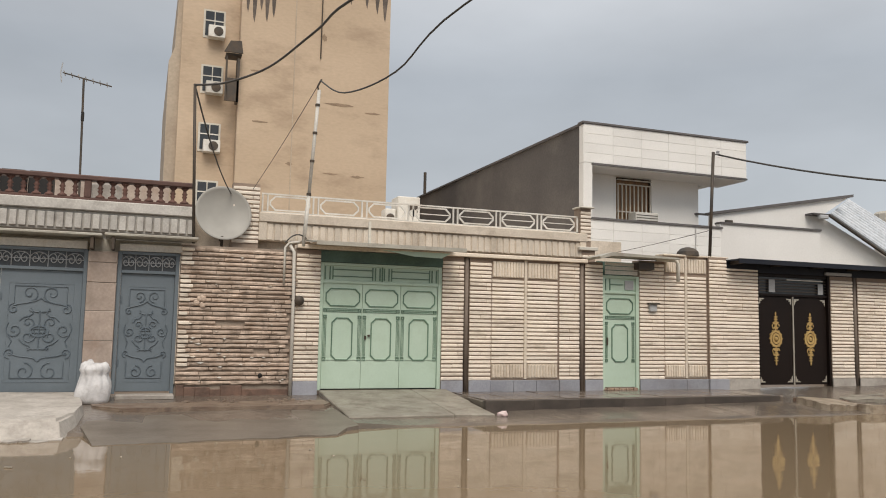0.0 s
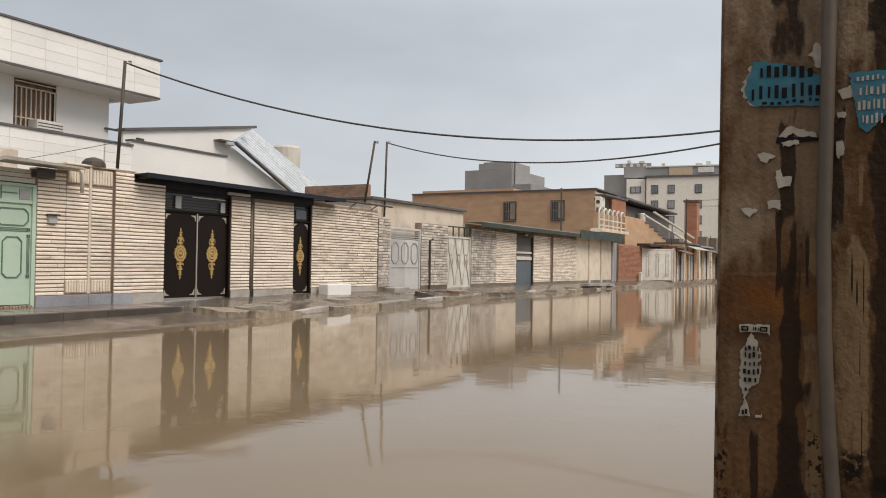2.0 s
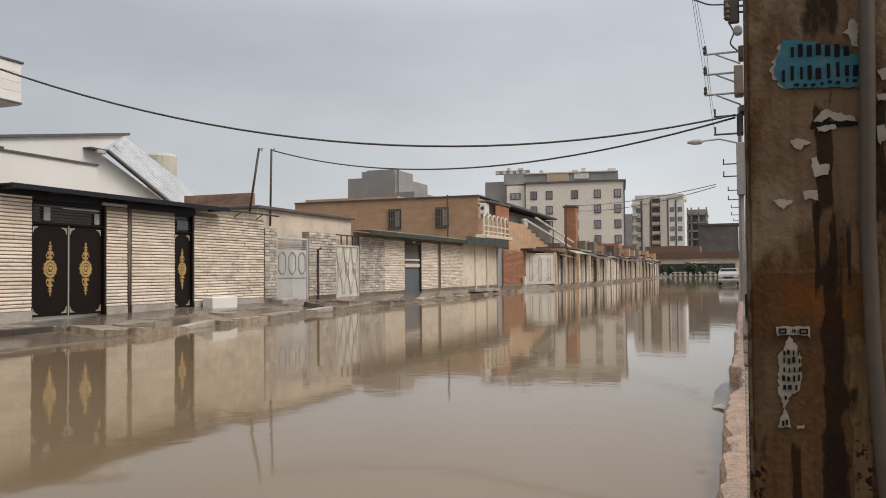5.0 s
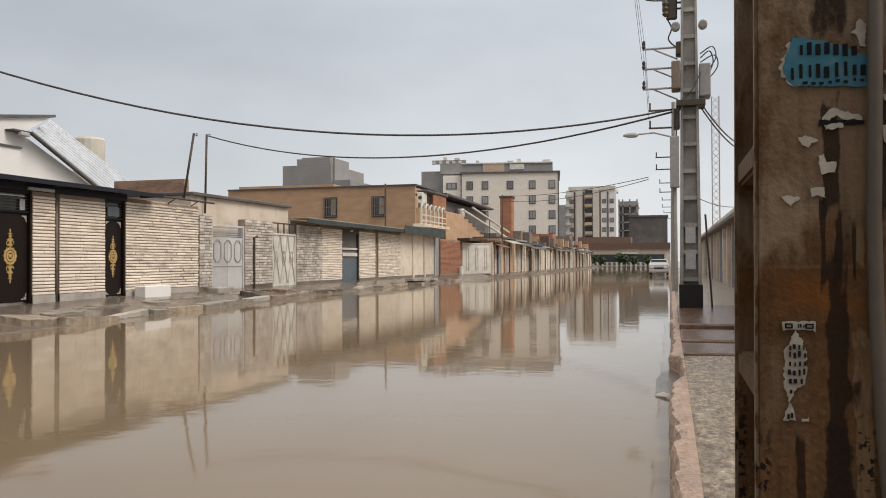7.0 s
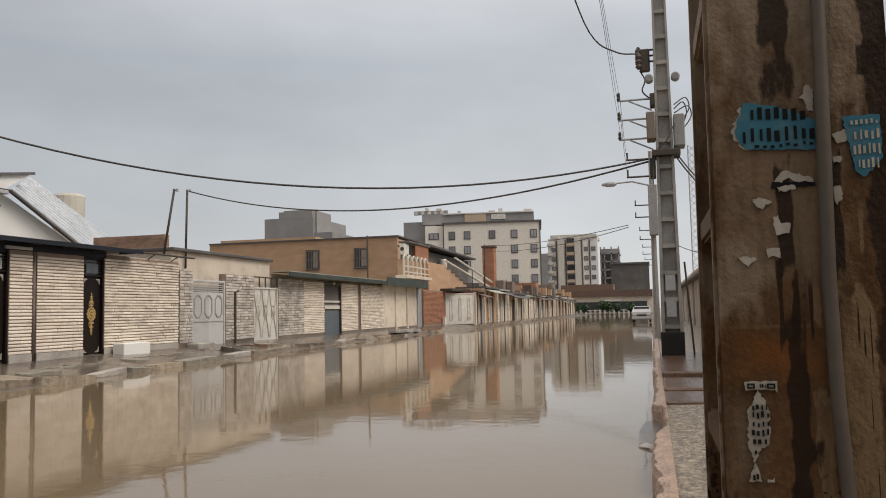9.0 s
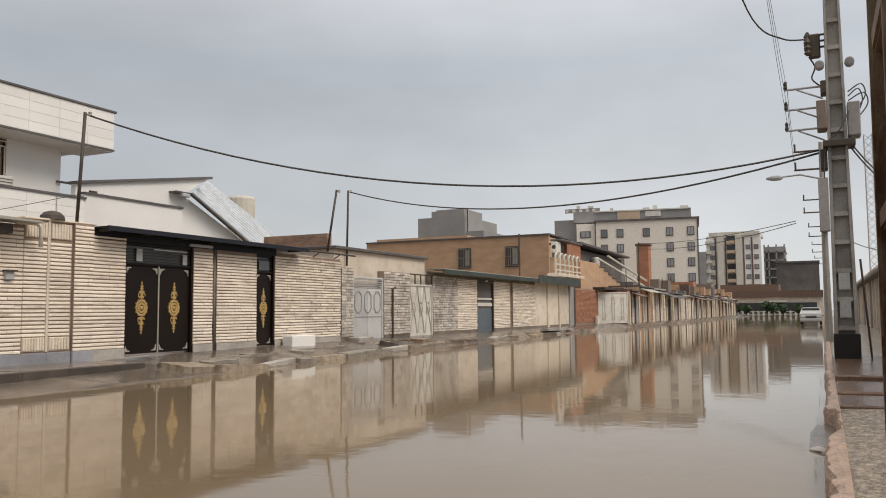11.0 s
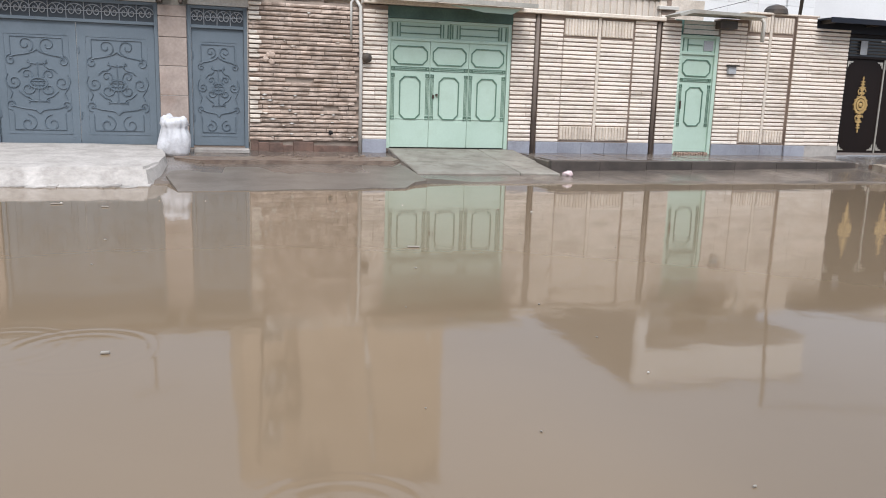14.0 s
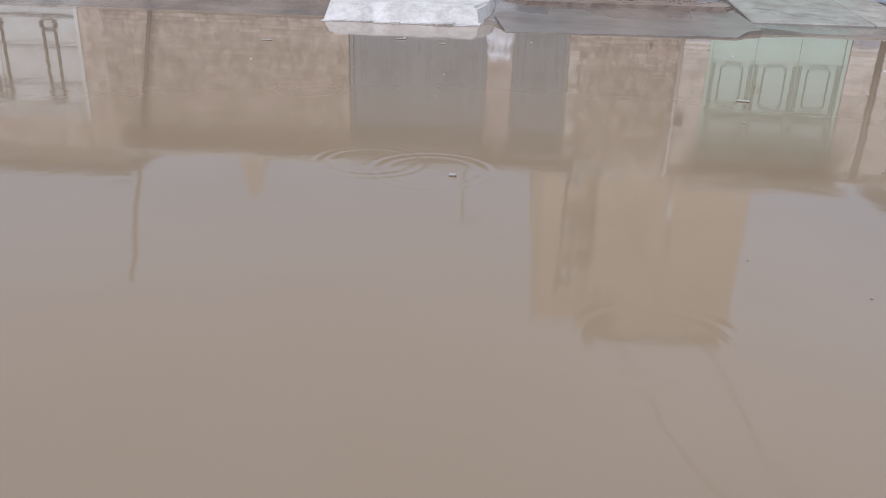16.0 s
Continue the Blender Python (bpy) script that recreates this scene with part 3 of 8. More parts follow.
def strip_ground(name, rows, material, label, kind="structure", cat="pavement", rough=0.012, step=0.25, seed=3):
    """A pavement strip: rows of (x, [(y, z), ...]) joined along x with small unevenness."""
    bm = bmesh.new()
    xs = [r[0] for r in rows]
    cols = []
    n = max(2, int((xs[-1] - xs[0]) / step))
    k = len(rows[0][1])
    for i in range(n + 1):
        x = xs[0] + (xs[-1] - xs[0]) * i / n
        j = max(q for q in range(len(xs) - 1) if xs[q] <= x + 1e-6)
        u = (x - xs[j]) / (xs[j + 1] - xs[j])
        col = []
        for a, b in zip(rows[j][1], rows[j + 1][1]):
            y, z = a[0] + (b[0] - a[0]) * u, a[1] + (b[1] - a[1]) * u
            d = (0 if name == "kerb_near_side" and len(col) < 2 else 1) * noise.noise(Vector((x * 1.7 + seed, y * 1.7, 0.3))) + (0 if name == "kerb_near_side" and len(col) < 2 else 0.5) * noise.noise(Vector((x * 6 + seed, y * 6, 1)))
            col.append(bm.verts.new((x, y + d * rough * 3 * (0 < len(col) < k - 1), z + d * rough)))
        cols.append(col)
    for a, b in zip(cols, cols[1:]):
        for q in range(k - 1):
            bm.faces.new((a[q], b[q], b[q + 1], a[q + 1]))
    return solid(name, bm, material, label, cat, kind=kind)


# bank of broken pavement along the far side
strip_ground("pavement_far_side", [
    (-40, [(17.6, 0.30), (16.6, 0.24), (15.4, 0.10), (14.4, -0.06), (13.6, -0.25)]),
    (-9, [(17.6, 0.30), (16.6, 0.24), (15.4, 0.10), (14.4, -0.06), (13.6, -0.25)]),
    (-3.6, [(17.6, 0.26), (16.4, 0.18), (15.4, 0.10), (14.5, 0.0), (13.8, -0.25)]),
    (-0.9, [(17.6, 0.24), (16.4, 0.17), (15.4, 0.09), (14.3, 0.0), (13.5, -0.25)]),
    (3.4, [(17.6, 0.24), (16.6, 0.16), (15.4, 0.08), (14.3, 0.0), (13.5, -0.25)]),
    (6.5, [(17.6, 0.24), (16.6, 0.12), (15.4, 0.05), (14.3, -0.02), (13.5, -0.25)]),
    (13.8, [(17.6, 0.24), (16.4, 0.17), (15.2, 0.09), (14.3, -0.02), (13.7, -0.25)]),
    (20, [(17.6, 0.34), (16.7, 0.24), (15.8, 0.12), (14.95, -0.02), (14.4, -0.25)]),
    (34, [(17.6, 0.34), (17.0, 0.27), (16.4, 0.15), (15.85, -0.02), (15.3, -0.25)]),
    (60, [(17.6, 0.34), (17.2, 0.28), (16.7, 0.16), (16.0, -0.02), (15.5, -0.25)]),
    (66, [(17.6, 0.34), (15.7, 0.28), (15.3, 0.14), (14.9, -0.02), (14.4, -0.25)]),
    (172, [(17.6, 0.34), (15.7, 0.28), (15.3, 0.14), (14.9, -0.02), (14.4, -0.25)])],
    CONCRETE, "wet broken concrete pavement along the house fronts", rough=0.03)

# near-side pavement: wet grey strip, crumbled edge
strip_ground("pavement_near_side", [
    (-40, [(-1.2, 0.16), (0.2, 0.15), (1.0, 0.14), (1.459, 0.13)]),
    (172, [(-1.2, 0.16), (0.2, 0.15), (1.0, 0.14), (1.459, 0.13)])],
    WETPAVE, "wet uneven grey concrete pavement", rough=0.02, step=0.12, seed=9)
strip_ground("kerb_near_side", [
    (-40, [(1.458, 0.10), (1.46, 0.150), (1.50, 0.150), (1.575, 0.130), (1.60, 0.07), (1.63, -0.2)]),
    (8.7, [(1.458, 0.10), (1.46, 0.150), (1.50, 0.150), (1.575, 0.130), (1.60, 0.07), (1.63, -0.2)]),
    (9.0, [(1.458, 0.10), (1.46, 0.150), (1.475, 0.150), (1.49, 0.120), (1.50, 0.05), (1.53, -0.2)]),
    (10.7, [(1.458, 0.10), (1.46, 0.150), (1.475, 0.150), (1.49, 0.120), (1.50, 0.05), (1.53, -0.2)]),
    (10.9, [(1.458, 0.10), (1.46, 0.150), (1.50, 0.150), (1.575, 0.130), (1.60, 0.07), (1.63, -0.2)]),
    (172, [(1.458, 0.10), (1.46, 0.150), (1.50, 0.150), (1.575, 0.130), (1.60, 0.07), (1.63, -0.2)])],
    SAND, "crumbling pinkish concrete kerb at the water", cat="kerb", rough=0.022, step=0.045, seed=21)

# whitewashed ramp before the blue gate
poly = [(-3.80, 17.45), (-3.66, 15.6), (-3.48, 14.5), (-3.40, 14.06), (-1.02, 14.15), (-0.86, 14.9), (-0.80, 15.7), (-0.95, 17.45)]
bm = bmesh.new()
tops, lows = [], []
for i, (x, y) in enumerate(poly):
    z = 0.34 - 0.04 * max(0, 17.45 - y)
    tops.append(bm.verts.new((x, y, z))); lows.append(bm.verts.new((x + (x + 2.3) * 0.05, y - (0.25 if y < 15.5 else 0), -0.06)))
bm.faces.new(tops)
for i in range(len(poly)):
    j = (i + 1) % len(poly)
    bm.faces.new((tops[i], lows[i], lows[j], tops[j]))
bmesh.ops.bevel(bm, geom=[e for e in bm.edges if all(v in tops for v in e.verts)], offset=0.05, segments=2, affect="EDGES")
bmesh.ops.triangulate(bm, faces=[f for f in bm.faces if len(f.verts) > 4])
bmesh.ops.subdivide_edges(bm, edges=[e for e in bm.edges if e.calc_length() > 0.3], cuts=6, use_grid_fill=True)
for v in bm.verts:
    d = noise.noise(v.co * 4) * 0.02 + noise.noise(v.co * 11) * 0.012
    v.co += Vector((0, d if v.co.y < 14.6 else 0, d * 0.8))
ramp = thing("entrance_ramp", (-2.3, 16, 0), "whitewashed chipped concrete ramp before the blue gate", "ramp")
part("slab", bm, WHITEWASH, ramp)
# crumbled whitewash along its wet foot
x = -3.46
while x < -1.0:
    a = rng.uniform(0.10, 0.30)
    y = 13.80 + rng.uniform(-0.05, 0.05)
    bm = prism([(x, y - 0.10), (x + a * 0.5, y - rng.uniform(0.10, 0.20)), (x + a, y - 0.09), (x + a, y + 0.25), (x, y + 0.25)], WL - 0.08, WL + rng.uniform(0.006, 0.03), "z")
    part("crumbled_edge", bm, WHITEWASH, ramp)
    x += a - 0.01

# grey gutter slab that dips under the flood before the rough brick wall
GUTTER = mat("wet_grey_slab", (0.195, 0.165, 0.135), (0.135, 0.112, 0.09), 0.42, 1.1, 20, 0.3, stain=(0.20, 0.17, 0.14), stain_amt=0.5, stain_scale=1.6, rough_var=0.15)
gut = thing("gutter_slab", (1.4, 14.6, 0), "grey wet concrete gutter slab sloping into the flood", "slab")
front = [(x, 13.12 + (x + 0.5) * 0.085 + 0.10 * noise.noise(Vector((x * 2.3, 4, 0))) + 0.04 * noise.noise(Vector((x * 9, 2, 0)))) for x in [-0.5 + 0.115 * k for k in range(31)]]
q = [(-0.62, 15.85), (-0.74, 14.6)] + front + [(3.22, 13.95), (3.48, 14.15), (3.48, 15.85)]
bm = bmesh.new()
hi = [bm.verts.new((x, y, 0.105 - (15.85 - y) * 0.054)) for x, y in q]; lo = [bm.verts.new((x, y - 0.03, -0.22)) for x, y in q]
bm.faces.new(hi)
for k in range(len(q)):
    bm.faces.new((hi[k], lo[k], lo[(k + 1) % len(q)], hi[(k + 1) % len(q)]))
part("slab", bm, GUTTER, gut)

# grey concrete step and apron before the rough brick wall
DAMP = mat("damp_brown_concrete", (0.25, 0.195, 0.15), (0.15, 0.105, 0.078), 0.5, 2.6, 24, 0.5, stain=(0.09, 0.065, 0.05), stain_amt=0.7, stain_scale=5, rough_var=0.2, bump_dist=0.02)
step_ = thing("concrete_step", (1.3, 16.5, 0), "brown damp concrete strip before the rough brick wall", "step")
for poly in ([(-0.86, 17.45), (-0.7, 16.3), (-0.2, 15.75), (0.5, 15.82), (1.52, 15.79), (2.4, 15.88), (3.3, 15.90), (3.5, 16.3), (3.45, 17.45)],):
    bm = prism(poly, -0.1, 0.185, "z")
    bmesh.ops.bevel(bm, geom=list(bm.edges), offset=0.03, segments=2, affect="EDGES")
    part("slab", bm, DAMP, step_)
bm = bmesh.new()
for k in range(70):
    cx, cy, q = rng.uniform(0.8, 3.3), 17.40 - abs(rng.gauss(0, 0.55)), rng.uniform(0.015, 0.055)
    if cy < 15.95:
        continue
    lump = bmesh.ops.create_icosphere(bm, subdivisions=1, radius=q)["verts"]
    for v in lump:
        v.co = Vector((v.co.x * rng.uniform(0.9, 1.6), v.co.y * rng.uniform(0.8, 1.3), v.co.z * rng.uniform(0.4, 0.8))) + Vector((cx, cy, 0.187))
solid("rubble", bm, DAMP, "brick rubble and dirt along the wall foot", "rubble", kind="stuff")
bm = prism([(-0.35, 17.48), (-0.35, 17.12), (0.68, 17.12), (0.68, 17.48)], 0.2, 0.29, "z")
bmesh.ops.bevel(bm, geom=list(bm.edges), offset=0.015, segments=1, affect="EDGES")
solid("door_sill", bm, CONCRETE_DRY, "pale worn stone sill under the blue door", "sill")

# sloping apron of the green gate, in cracked slabs
apron = thing("gate_apron", (4.9, 16, 0), "cracked wet concrete apron before the green gate", "apron")
for i, (a, b) in enumerate(((3.50, 5.46), (5.48, 6.27))):
    for (u, v) in ((17.46, 16.1), (16.08, 14.9)):
        za, zb = 0.31 - (17.46 - u) * 0.095, 0.31 - (17.46 - v) * 0.095
        bm = bmesh.new()
        s = 0.012 * rng.uniform(-1, 1)
        q = [(a, u, za + s), (b, u, za + s), (b, v, zb + s), (a, v, zb - s)]
        hi = [bm.verts.new(p) for p in q]; lo = [bm.verts.new((p[0], p[1], p[2] - 0.12)) for p in q]
        bm.faces.new(hi)
        for k in range(4):
            bm.faces.new((hi[k], lo[k], lo[(k + 1) % 4], hi[(k + 1) % 4]))
        bmesh.ops.bevel(bm, geom=[e for e in bm.edges if all(w in hi for w in e.verts)], offset=0.015, segments=1, affect="EDGES")
        part("slab", bm, APRON, apron)

# raised kerbed pavement before the strip-clad wall
pave = thing("pavement_raised", (10, 16, 0), "wet raised pavement with a dark kerb", "pavement", kind="structure")
bm = prism([(6.29, 17.48), (6.29, 16.3), (6.31, 15.53), (13.9, 15.75), (14.0, 17.48)], -0.1, 0.24, "z")
bmesh.ops.bevel(bm, geom=list(bm.edges), offset=0.02, segments=1, affect="EDGES")
part("bed", bm, CONCRETE, pave)
x = 6.31
kerb_me = {}
while x < 13.5:
    L = 1.055
    if L not in kerb_me:
        bm = boxes((0, -0.14, -0.3, L - 0.004, 0, 0.012), bevel=0.006)
        kerb_me[L] = finish(bm, KERB)
    piece("kerb_stone", kerb_me[L], (x, 15.58 + (x - 6.8) * 0.028, 0.24 + rng.uniform(-0.005, 0.003)), pave, 0.028)
    x += L
# paving flags on it
flag_me = finish(boxes((0, 0, 0, 0.585, 0.585, 0.018), bevel=0.006), CONCRETE)
for i in range(12):
    for j in range(3):
        piece("paving_flag", flag_me, (6.4 + i * 0.6, 15.66 + j * 0.6 + i * 0.012, 0.238 + rng.uniform(-0.004, 0.006)), pave)

# broken slabs lying along the bank
def slab(x, y, lx, ly, z, turn, tilt, m, thick=0.22):
    """A four-sided slab with ragged, broken edges and a knocked-off corner."""
    corners = [(-lx / 2, -ly / 2), (lx / 2, -ly / 2), (lx / 2, ly / 2), (-lx / 2, ly / 2)]
    corners = [(a * rng.uniform(0.86, 1.06), b * rng.uniform(0.8, 1.1)) for a, b in corners]
    pts = []
    for i in range(4):
        (a, b), (c, d) = corners[i], corners[(i + 1) % 4]
        n = max(3, int(math.hypot(c - a, d - b) / 0.13))
        for k in range(n):
            u = (k + (0.45 if k == 0 else 0)) / n
            j = rng.uniform(-0.035, 0.035)
            pts.append((a + (c - a) * u + (j if abs(d - b) > abs(c - a) else 0), b + (d - b) * u + (j if abs(d - b) <= abs(c - a) else 0)))
    bm = prism(pts, -thick, 0, "z")
    bmesh.ops.bevel(bm, geom=[e for e in bm.edges if all(abs(v.co.z) < 1e-4 for v in e.verts)], offset=0.012, segments=1, affect="EDGES")
    ob = solid("broken_slab", bm, m, "broken wet concrete slab on the muddy bank", "slab", "broken slabs")
    ob.matrix_world = pose(x, y, z, tilt, rng.uniform(-4, 4), turn)
    return ob


TAN_SLAB = mat("pale_tan_concrete", (0.43, 0.365, 0.285), (0.26, 0.205, 0.15), 0.45, 3.5, 24, 0.5, per=0.2, stain=(0.17, 0.125, 0.09), stain_amt=0.8, stain_scale=5, rough_var=0.2, bump_dist=0.02)
# a broken line of pale kerb slabs at the water, then wet brown slabs behind it
x = 14.9
while x < 30.5:
    L = rng.uniform(0.9, 1.9)
    slab(x + L / 2, 14.62 + (x - 14.9) * 0.098 + rng.uniform(-0.10, 0.10), L * 1.02, rng.uniform(0.40, 0.62), rng.uniform(0.07, 0.12), 5.5 + rng.uniform(-3, 3), rng.uniform(-3, 3), rng.choice((TAN_SLAB, TAN_SLAB, CONCRETE_DRY, APRON)))
    x += L + rng.uniform(-0.06, 0.12)
for i in range(16):
    x = 15.0 + i * 0.95 + rng.uniform(-0.3, 0.3)
    slab(x, 15.65 + (x - 15) * 0.08 + rng.uniform(-0.2, 0.7), rng.uniform(0.7, 1.5), rng.uniform(0.5, 0.9), 0.17 + (x - 15) * 0.006, rng.uniform(-25, 25), rng.uniform(-4, 4), rng.choice((WETBROWN, APRON, APRON, TAN_SLAB)), 0.16)
for i in range(18):
    x = 31.0 + i * 1.35 + rng.uniform(-0.4, 0.4)
    slab(x, 16.2 + rng.uniform(-0.1, 0.6), rng.uniform(0.9, 1.9), rng.uniform(0.6, 1.1), rng.uniform(0.07, 0.15), rng.uniform(-20, 20), rng.uniform(-3, 3), rng.choice((CONCRETE, CONCRETE_DRY, TAN_SLAB, APRON)))
slab(14.55, 15.05, 1.3, 0.9, 0.17, 5, 6, TAN_SLAB, 0.3)
slab(25.9, 16.1, 0.9, 0.7, 0.24, 30, 12, KERB, 0.25)
slab(47.5, 16.4, 6.0, 0.6, 0.30, 3, 0, CONCRETE_DRY, 0.15)
# white stone block
bm = boxes((21.15, 16.98, 0.10, 22.45, 17.38, 0.62), bevel=0.02)
solid("stone_block", bm, WHITE, "pale square stone block standing by the wall", "block")
bm = boxes((25.1, 16.9, 0.1, 26.2, 17.4, 0.45), bevel=0.03)
solid("concrete_block", bm, CONCRETE_DRY, "worn pale concrete block beside the grey gate", "block")
# near-side slab steps by the second pole
solid("pole_footing", boxes((14.6, 0.0, 0.05, 20.6, 1.47, 0.27), bevel=0.03), WETBROWN, "wet reddish-brown concrete footing round the pole", "footing", "wet footings")
solid("pole_footing", boxes((12.5, 0.0, 0.05, 14.3, 1.47, 0.20), bevel=0.03), WETBROWN, "low wet brown concrete slab before the pole", "footing", "wet footings")
solid("pole_footing", boxes((11.0, 0.0, 0.05, 12.3, 1.47, 0.17), bevel=0.02), WETBROWN, "low wet brown concrete slab before the pole", "footing", "wet footings")
outline_ = [(9.75 + 1.1 * math.cos(a * 0.45) * rng.uniform(0.85, 1.1), 1.65 + 0.16 * math.sin(a * 0.45) * rng.uniform(0.8, 1.15)) for a in range(14)]
solid("sunken_slab", prism(outline_, WL - 0.06, WL + 0.004, "z"), CONCRETE, "grey broken slab awash at the kerb", "slab")
slab(8.75, 1.66, 0.36, 0.12, WL + 0.025, 20, -4, CONCRETE_DRY, 0.04)

# ---- clad walls across the street ----
STONES = {}


def stone_mesh(w, h, d, material, bevel=0.011):
    key = (round(w, 2), h, d, material.name)
    if key not in STONES:
        STONES[key] = finish(boxes((0, -d, 0, round(w, 2), 0, h), bevel=bevel), material)
    return STONES[key]


def strip_wall(name, x0, x1, z0, z1, y=FY, material=STRIP, joint=JOINT, pitch=0.090, h=0.064, d=0.022, seg=0.9, label="", back=0.30, jitter=0.004):
    """A wall faced with courses of thin stone strips, deep joints between."""
    w = solid(name, boxes((x0, y, z0 - 0.3, x1, y + back, z1)), joint, label or "wall clad in cream travertine strips", "wall", kind="structure")
    n = max(1, round((x1 - x0) / seg))
    L = (x1 - x0) / n
    for r in range(int((z1 - z0 - 0.005) / pitch)):
        z = z0 + 0.008 + r * pitch
        x = x0
        while x < x1 - 0.01:
            size = min(x1 - x, L * rng.choice((0.5, 0.75, 1.0, 1.0, 1.3, 1.6)))
            if x1 - x - size < 0.12:
                size = x1 - x
            size = max(0.05, round(size - 0.004, 2))
            chip = rng.uniform(0.015, 0.05) if material.name.startswith("old") and size > 0.3 and rng.random() < 0.22 else 0.0
            piece("stone_strip", stone_mesh(round(size - chip, 2), h, d + 0.02, material), (x + 0.002, y + 0.02 + rng.uniform(-jitter, jitter), z + rng.uniform(-0.003, 0.003)), w)
            x += size + 0.004
    return w


def ribs(name, x0, x1, z0, z1, y, material, parent, pitch=0.07, depth=0.03):
    n = max(2, int((x1 - x0) / pitch))
    p = (x1 - x0) / n
    me = finish(boxes((p * 0.12, -depth, z0 - z1, p * 0.88, 0.01, 0), bevel=0.008), material)
    for i in range(n):
        piece(name, me, (x0 + i * p, y, z1), parent)


def plinth(x0, x1, z0=0.2, z1=0.5, y=FY):
    bm = bmesh.new()
    n = max(1, round((x1 - x0) / 0.55))
    L = (x1 - x0) / n
    for i in range(n):
        box(bm, x0 + i * L + 0.003, y - 0.04, z0, x0 + (i + 1) * L - 0.003, y + 0.02, z1, bevel=0.006)
    solid("plinth_course", bm, PLINTH, "blue-grey stone plinth under the strip cladding", "plinth", kind="structure")


wall_no = 0
for a, b, top in ((2.95, 3.46, 3.18), (6.15, 6.66, 3.2), (6.80, 7.32, 3.2), (9.04, 9.57, 3.25), (9.72, 10.20, 3.25), (11.22, 11.92, 3.35), (13.76, 14.80, 3.36)):
    wall_no += 1
    strip_wall("wall_%d" % wall_no, a, b, 0.5, top)
    plinth(a, b) if b < 14 else None
wall_no += 1
strip_wall("wall_%d" % wall_no, 13.22, 13.76, 0.5, 3.52, y=FY - 0.06)
plinth(13.2, 13.78, y=FY - 0.06)
for a, b, top in ((7.32, 9.04, 3.2), (11.92, 13.22, 3.5)):
    wall_no += 1
    mid = (a + b) / 2
    w = solid("wall_%d" % wall_no, boxes((a, FY + 0.02, 0.2, b, FY + 0.3, top)), JOINT, "wall clad in travertine strips with fluted panels", "wall", kind="structure")
    for (u, v) in ((a + 0.02, mid - 0.04), (mid + 0.04, b - 0.035)):
        for r in range(int((top - 0.42 - 0.87) / 0.090)):
            piece("stone_strip", stone_mesh(v - u - 0.004, 0.064, 0.036, STRIP), (u + 0.002, FY + 0.03 + rng.uniform(-0.004, 0.004), 0.87 + r * 0.090), w)
        part("panel_back", boxes((u + 0.02, FY + 0.0, 0.54, v - 0.01, FY + 0.03, 0.85), (u + 0.02, FY + 0.0, top - 0.41, v - 0.01, FY + 0.03, top - 0.05)), CREAM, w)
        ribs("flute", u + 0.02, v - 0.01, 0.56, 0.84, FY + 0.005, CREAM, w)
        ribs("flute", u + 0.02, v - 0.01, top - 0.40, top - 0.06, FY + 0.005, CREAM, w)
    part("seam", boxes((mid - 0.035, FY - 0.012, 0.52, mid + 0.035, FY + 0.04, top), bevel=0.005), CREAM, w)
    plinth(a, b, y=FY + 0.02)
# dark recesses with drain pipes between bays
for a, b, top in ((6.66, 6.80, 3.2), (9.57, 9.72, 3.25), (18.00, 18.17, 3.2)):
    wall_no += 1
    solid("wall_%d" % wall_no, boxes((a, FY + 0.06, 0.1, b, FY + 0.3, top)), JOINT, "dark recess between wall bays", "wall", kind="structure")
    solid("drain_pipe", tube(bmesh.new(), [((a + b) / 2, FY + 0.02, 0.25), ((a + b) / 2, FY + 0.02, top)], 0.045, 10), PIPE_BROWN, "brown drain pipe in the wall recess", "pipe", "drain pipes", smooth=True)

# black-gate house fronts
for a, b, top, m in ((17.22, 18.00, 3.2, STRIP), (18.17, 19.98, 3.2, STRIP), (20.90, 24.78, 3.24, STRIP_OLD)):
    wall_no += 1
    strip_wall("wall_%d" % wall_no, a, b, 0.5, top, material=m, seg=0.65, jitter=0.007, label="wall clad in weathered cream brick strips")
solid("plinth_course", boxes((13.78, FY - 0.03, 0.15, 14.8, FY + 0.05, 0.5), (17.22, FY - 0.03, 0.15, 18.0, FY + 0.05, 0.5), (18.17, FY - 0.03, 0.15, 19.98, FY + 0.05, 0.5), (20.9, FY - 0.02, 0.15, 24.78, FY + 0.05, 0.5)), CONCRETE_DRY, "grimy cement plinth under the brick strips", "plinth", kind="structure")

# rough brick wall
wall_no += 1
w = solid("wall_%d" % wall_no, boxes((0.70, FY + 0.02, 0.1, 2.95, FY + 0.3, 3.16)), JOINT_PALE, "rough weathered wall of uneven brown bricks", "wall", kind="structure")
rough_me = []
for i in range(12):
    L = 0.20 + 0.045 * i
    bm = bmesh.new()
    cuts = 4
    # a thin uneven stone, broken along its faces
    rows_ = []
    for k in range(cuts + 1):
        x = L * k / cuts
        rows_.append([bm.verts.new((x + rng.uniform(-0.004, 0.004), yy + rng.uniform(-0.008, 0.008), zz + rng.uniform(-0.0045, 0.0045))) for yy, zz in ((0.03, 0.0), (-0.045, 0.004), (-0.055, 0.034), (-0.045, 0.066), (0.03, 0.070))])
    for a, b in zip(rows_, rows_[1:]):
        for q in range(4):
            bm.faces.new((a[q], b[q], b[q + 1], a[q + 1]))
    bm.faces.new(rows_[0][::-1]); bm.faces.new(rows_[-1])
    rough_me.append((L, finish(bm, ROUGH_BRICK)))
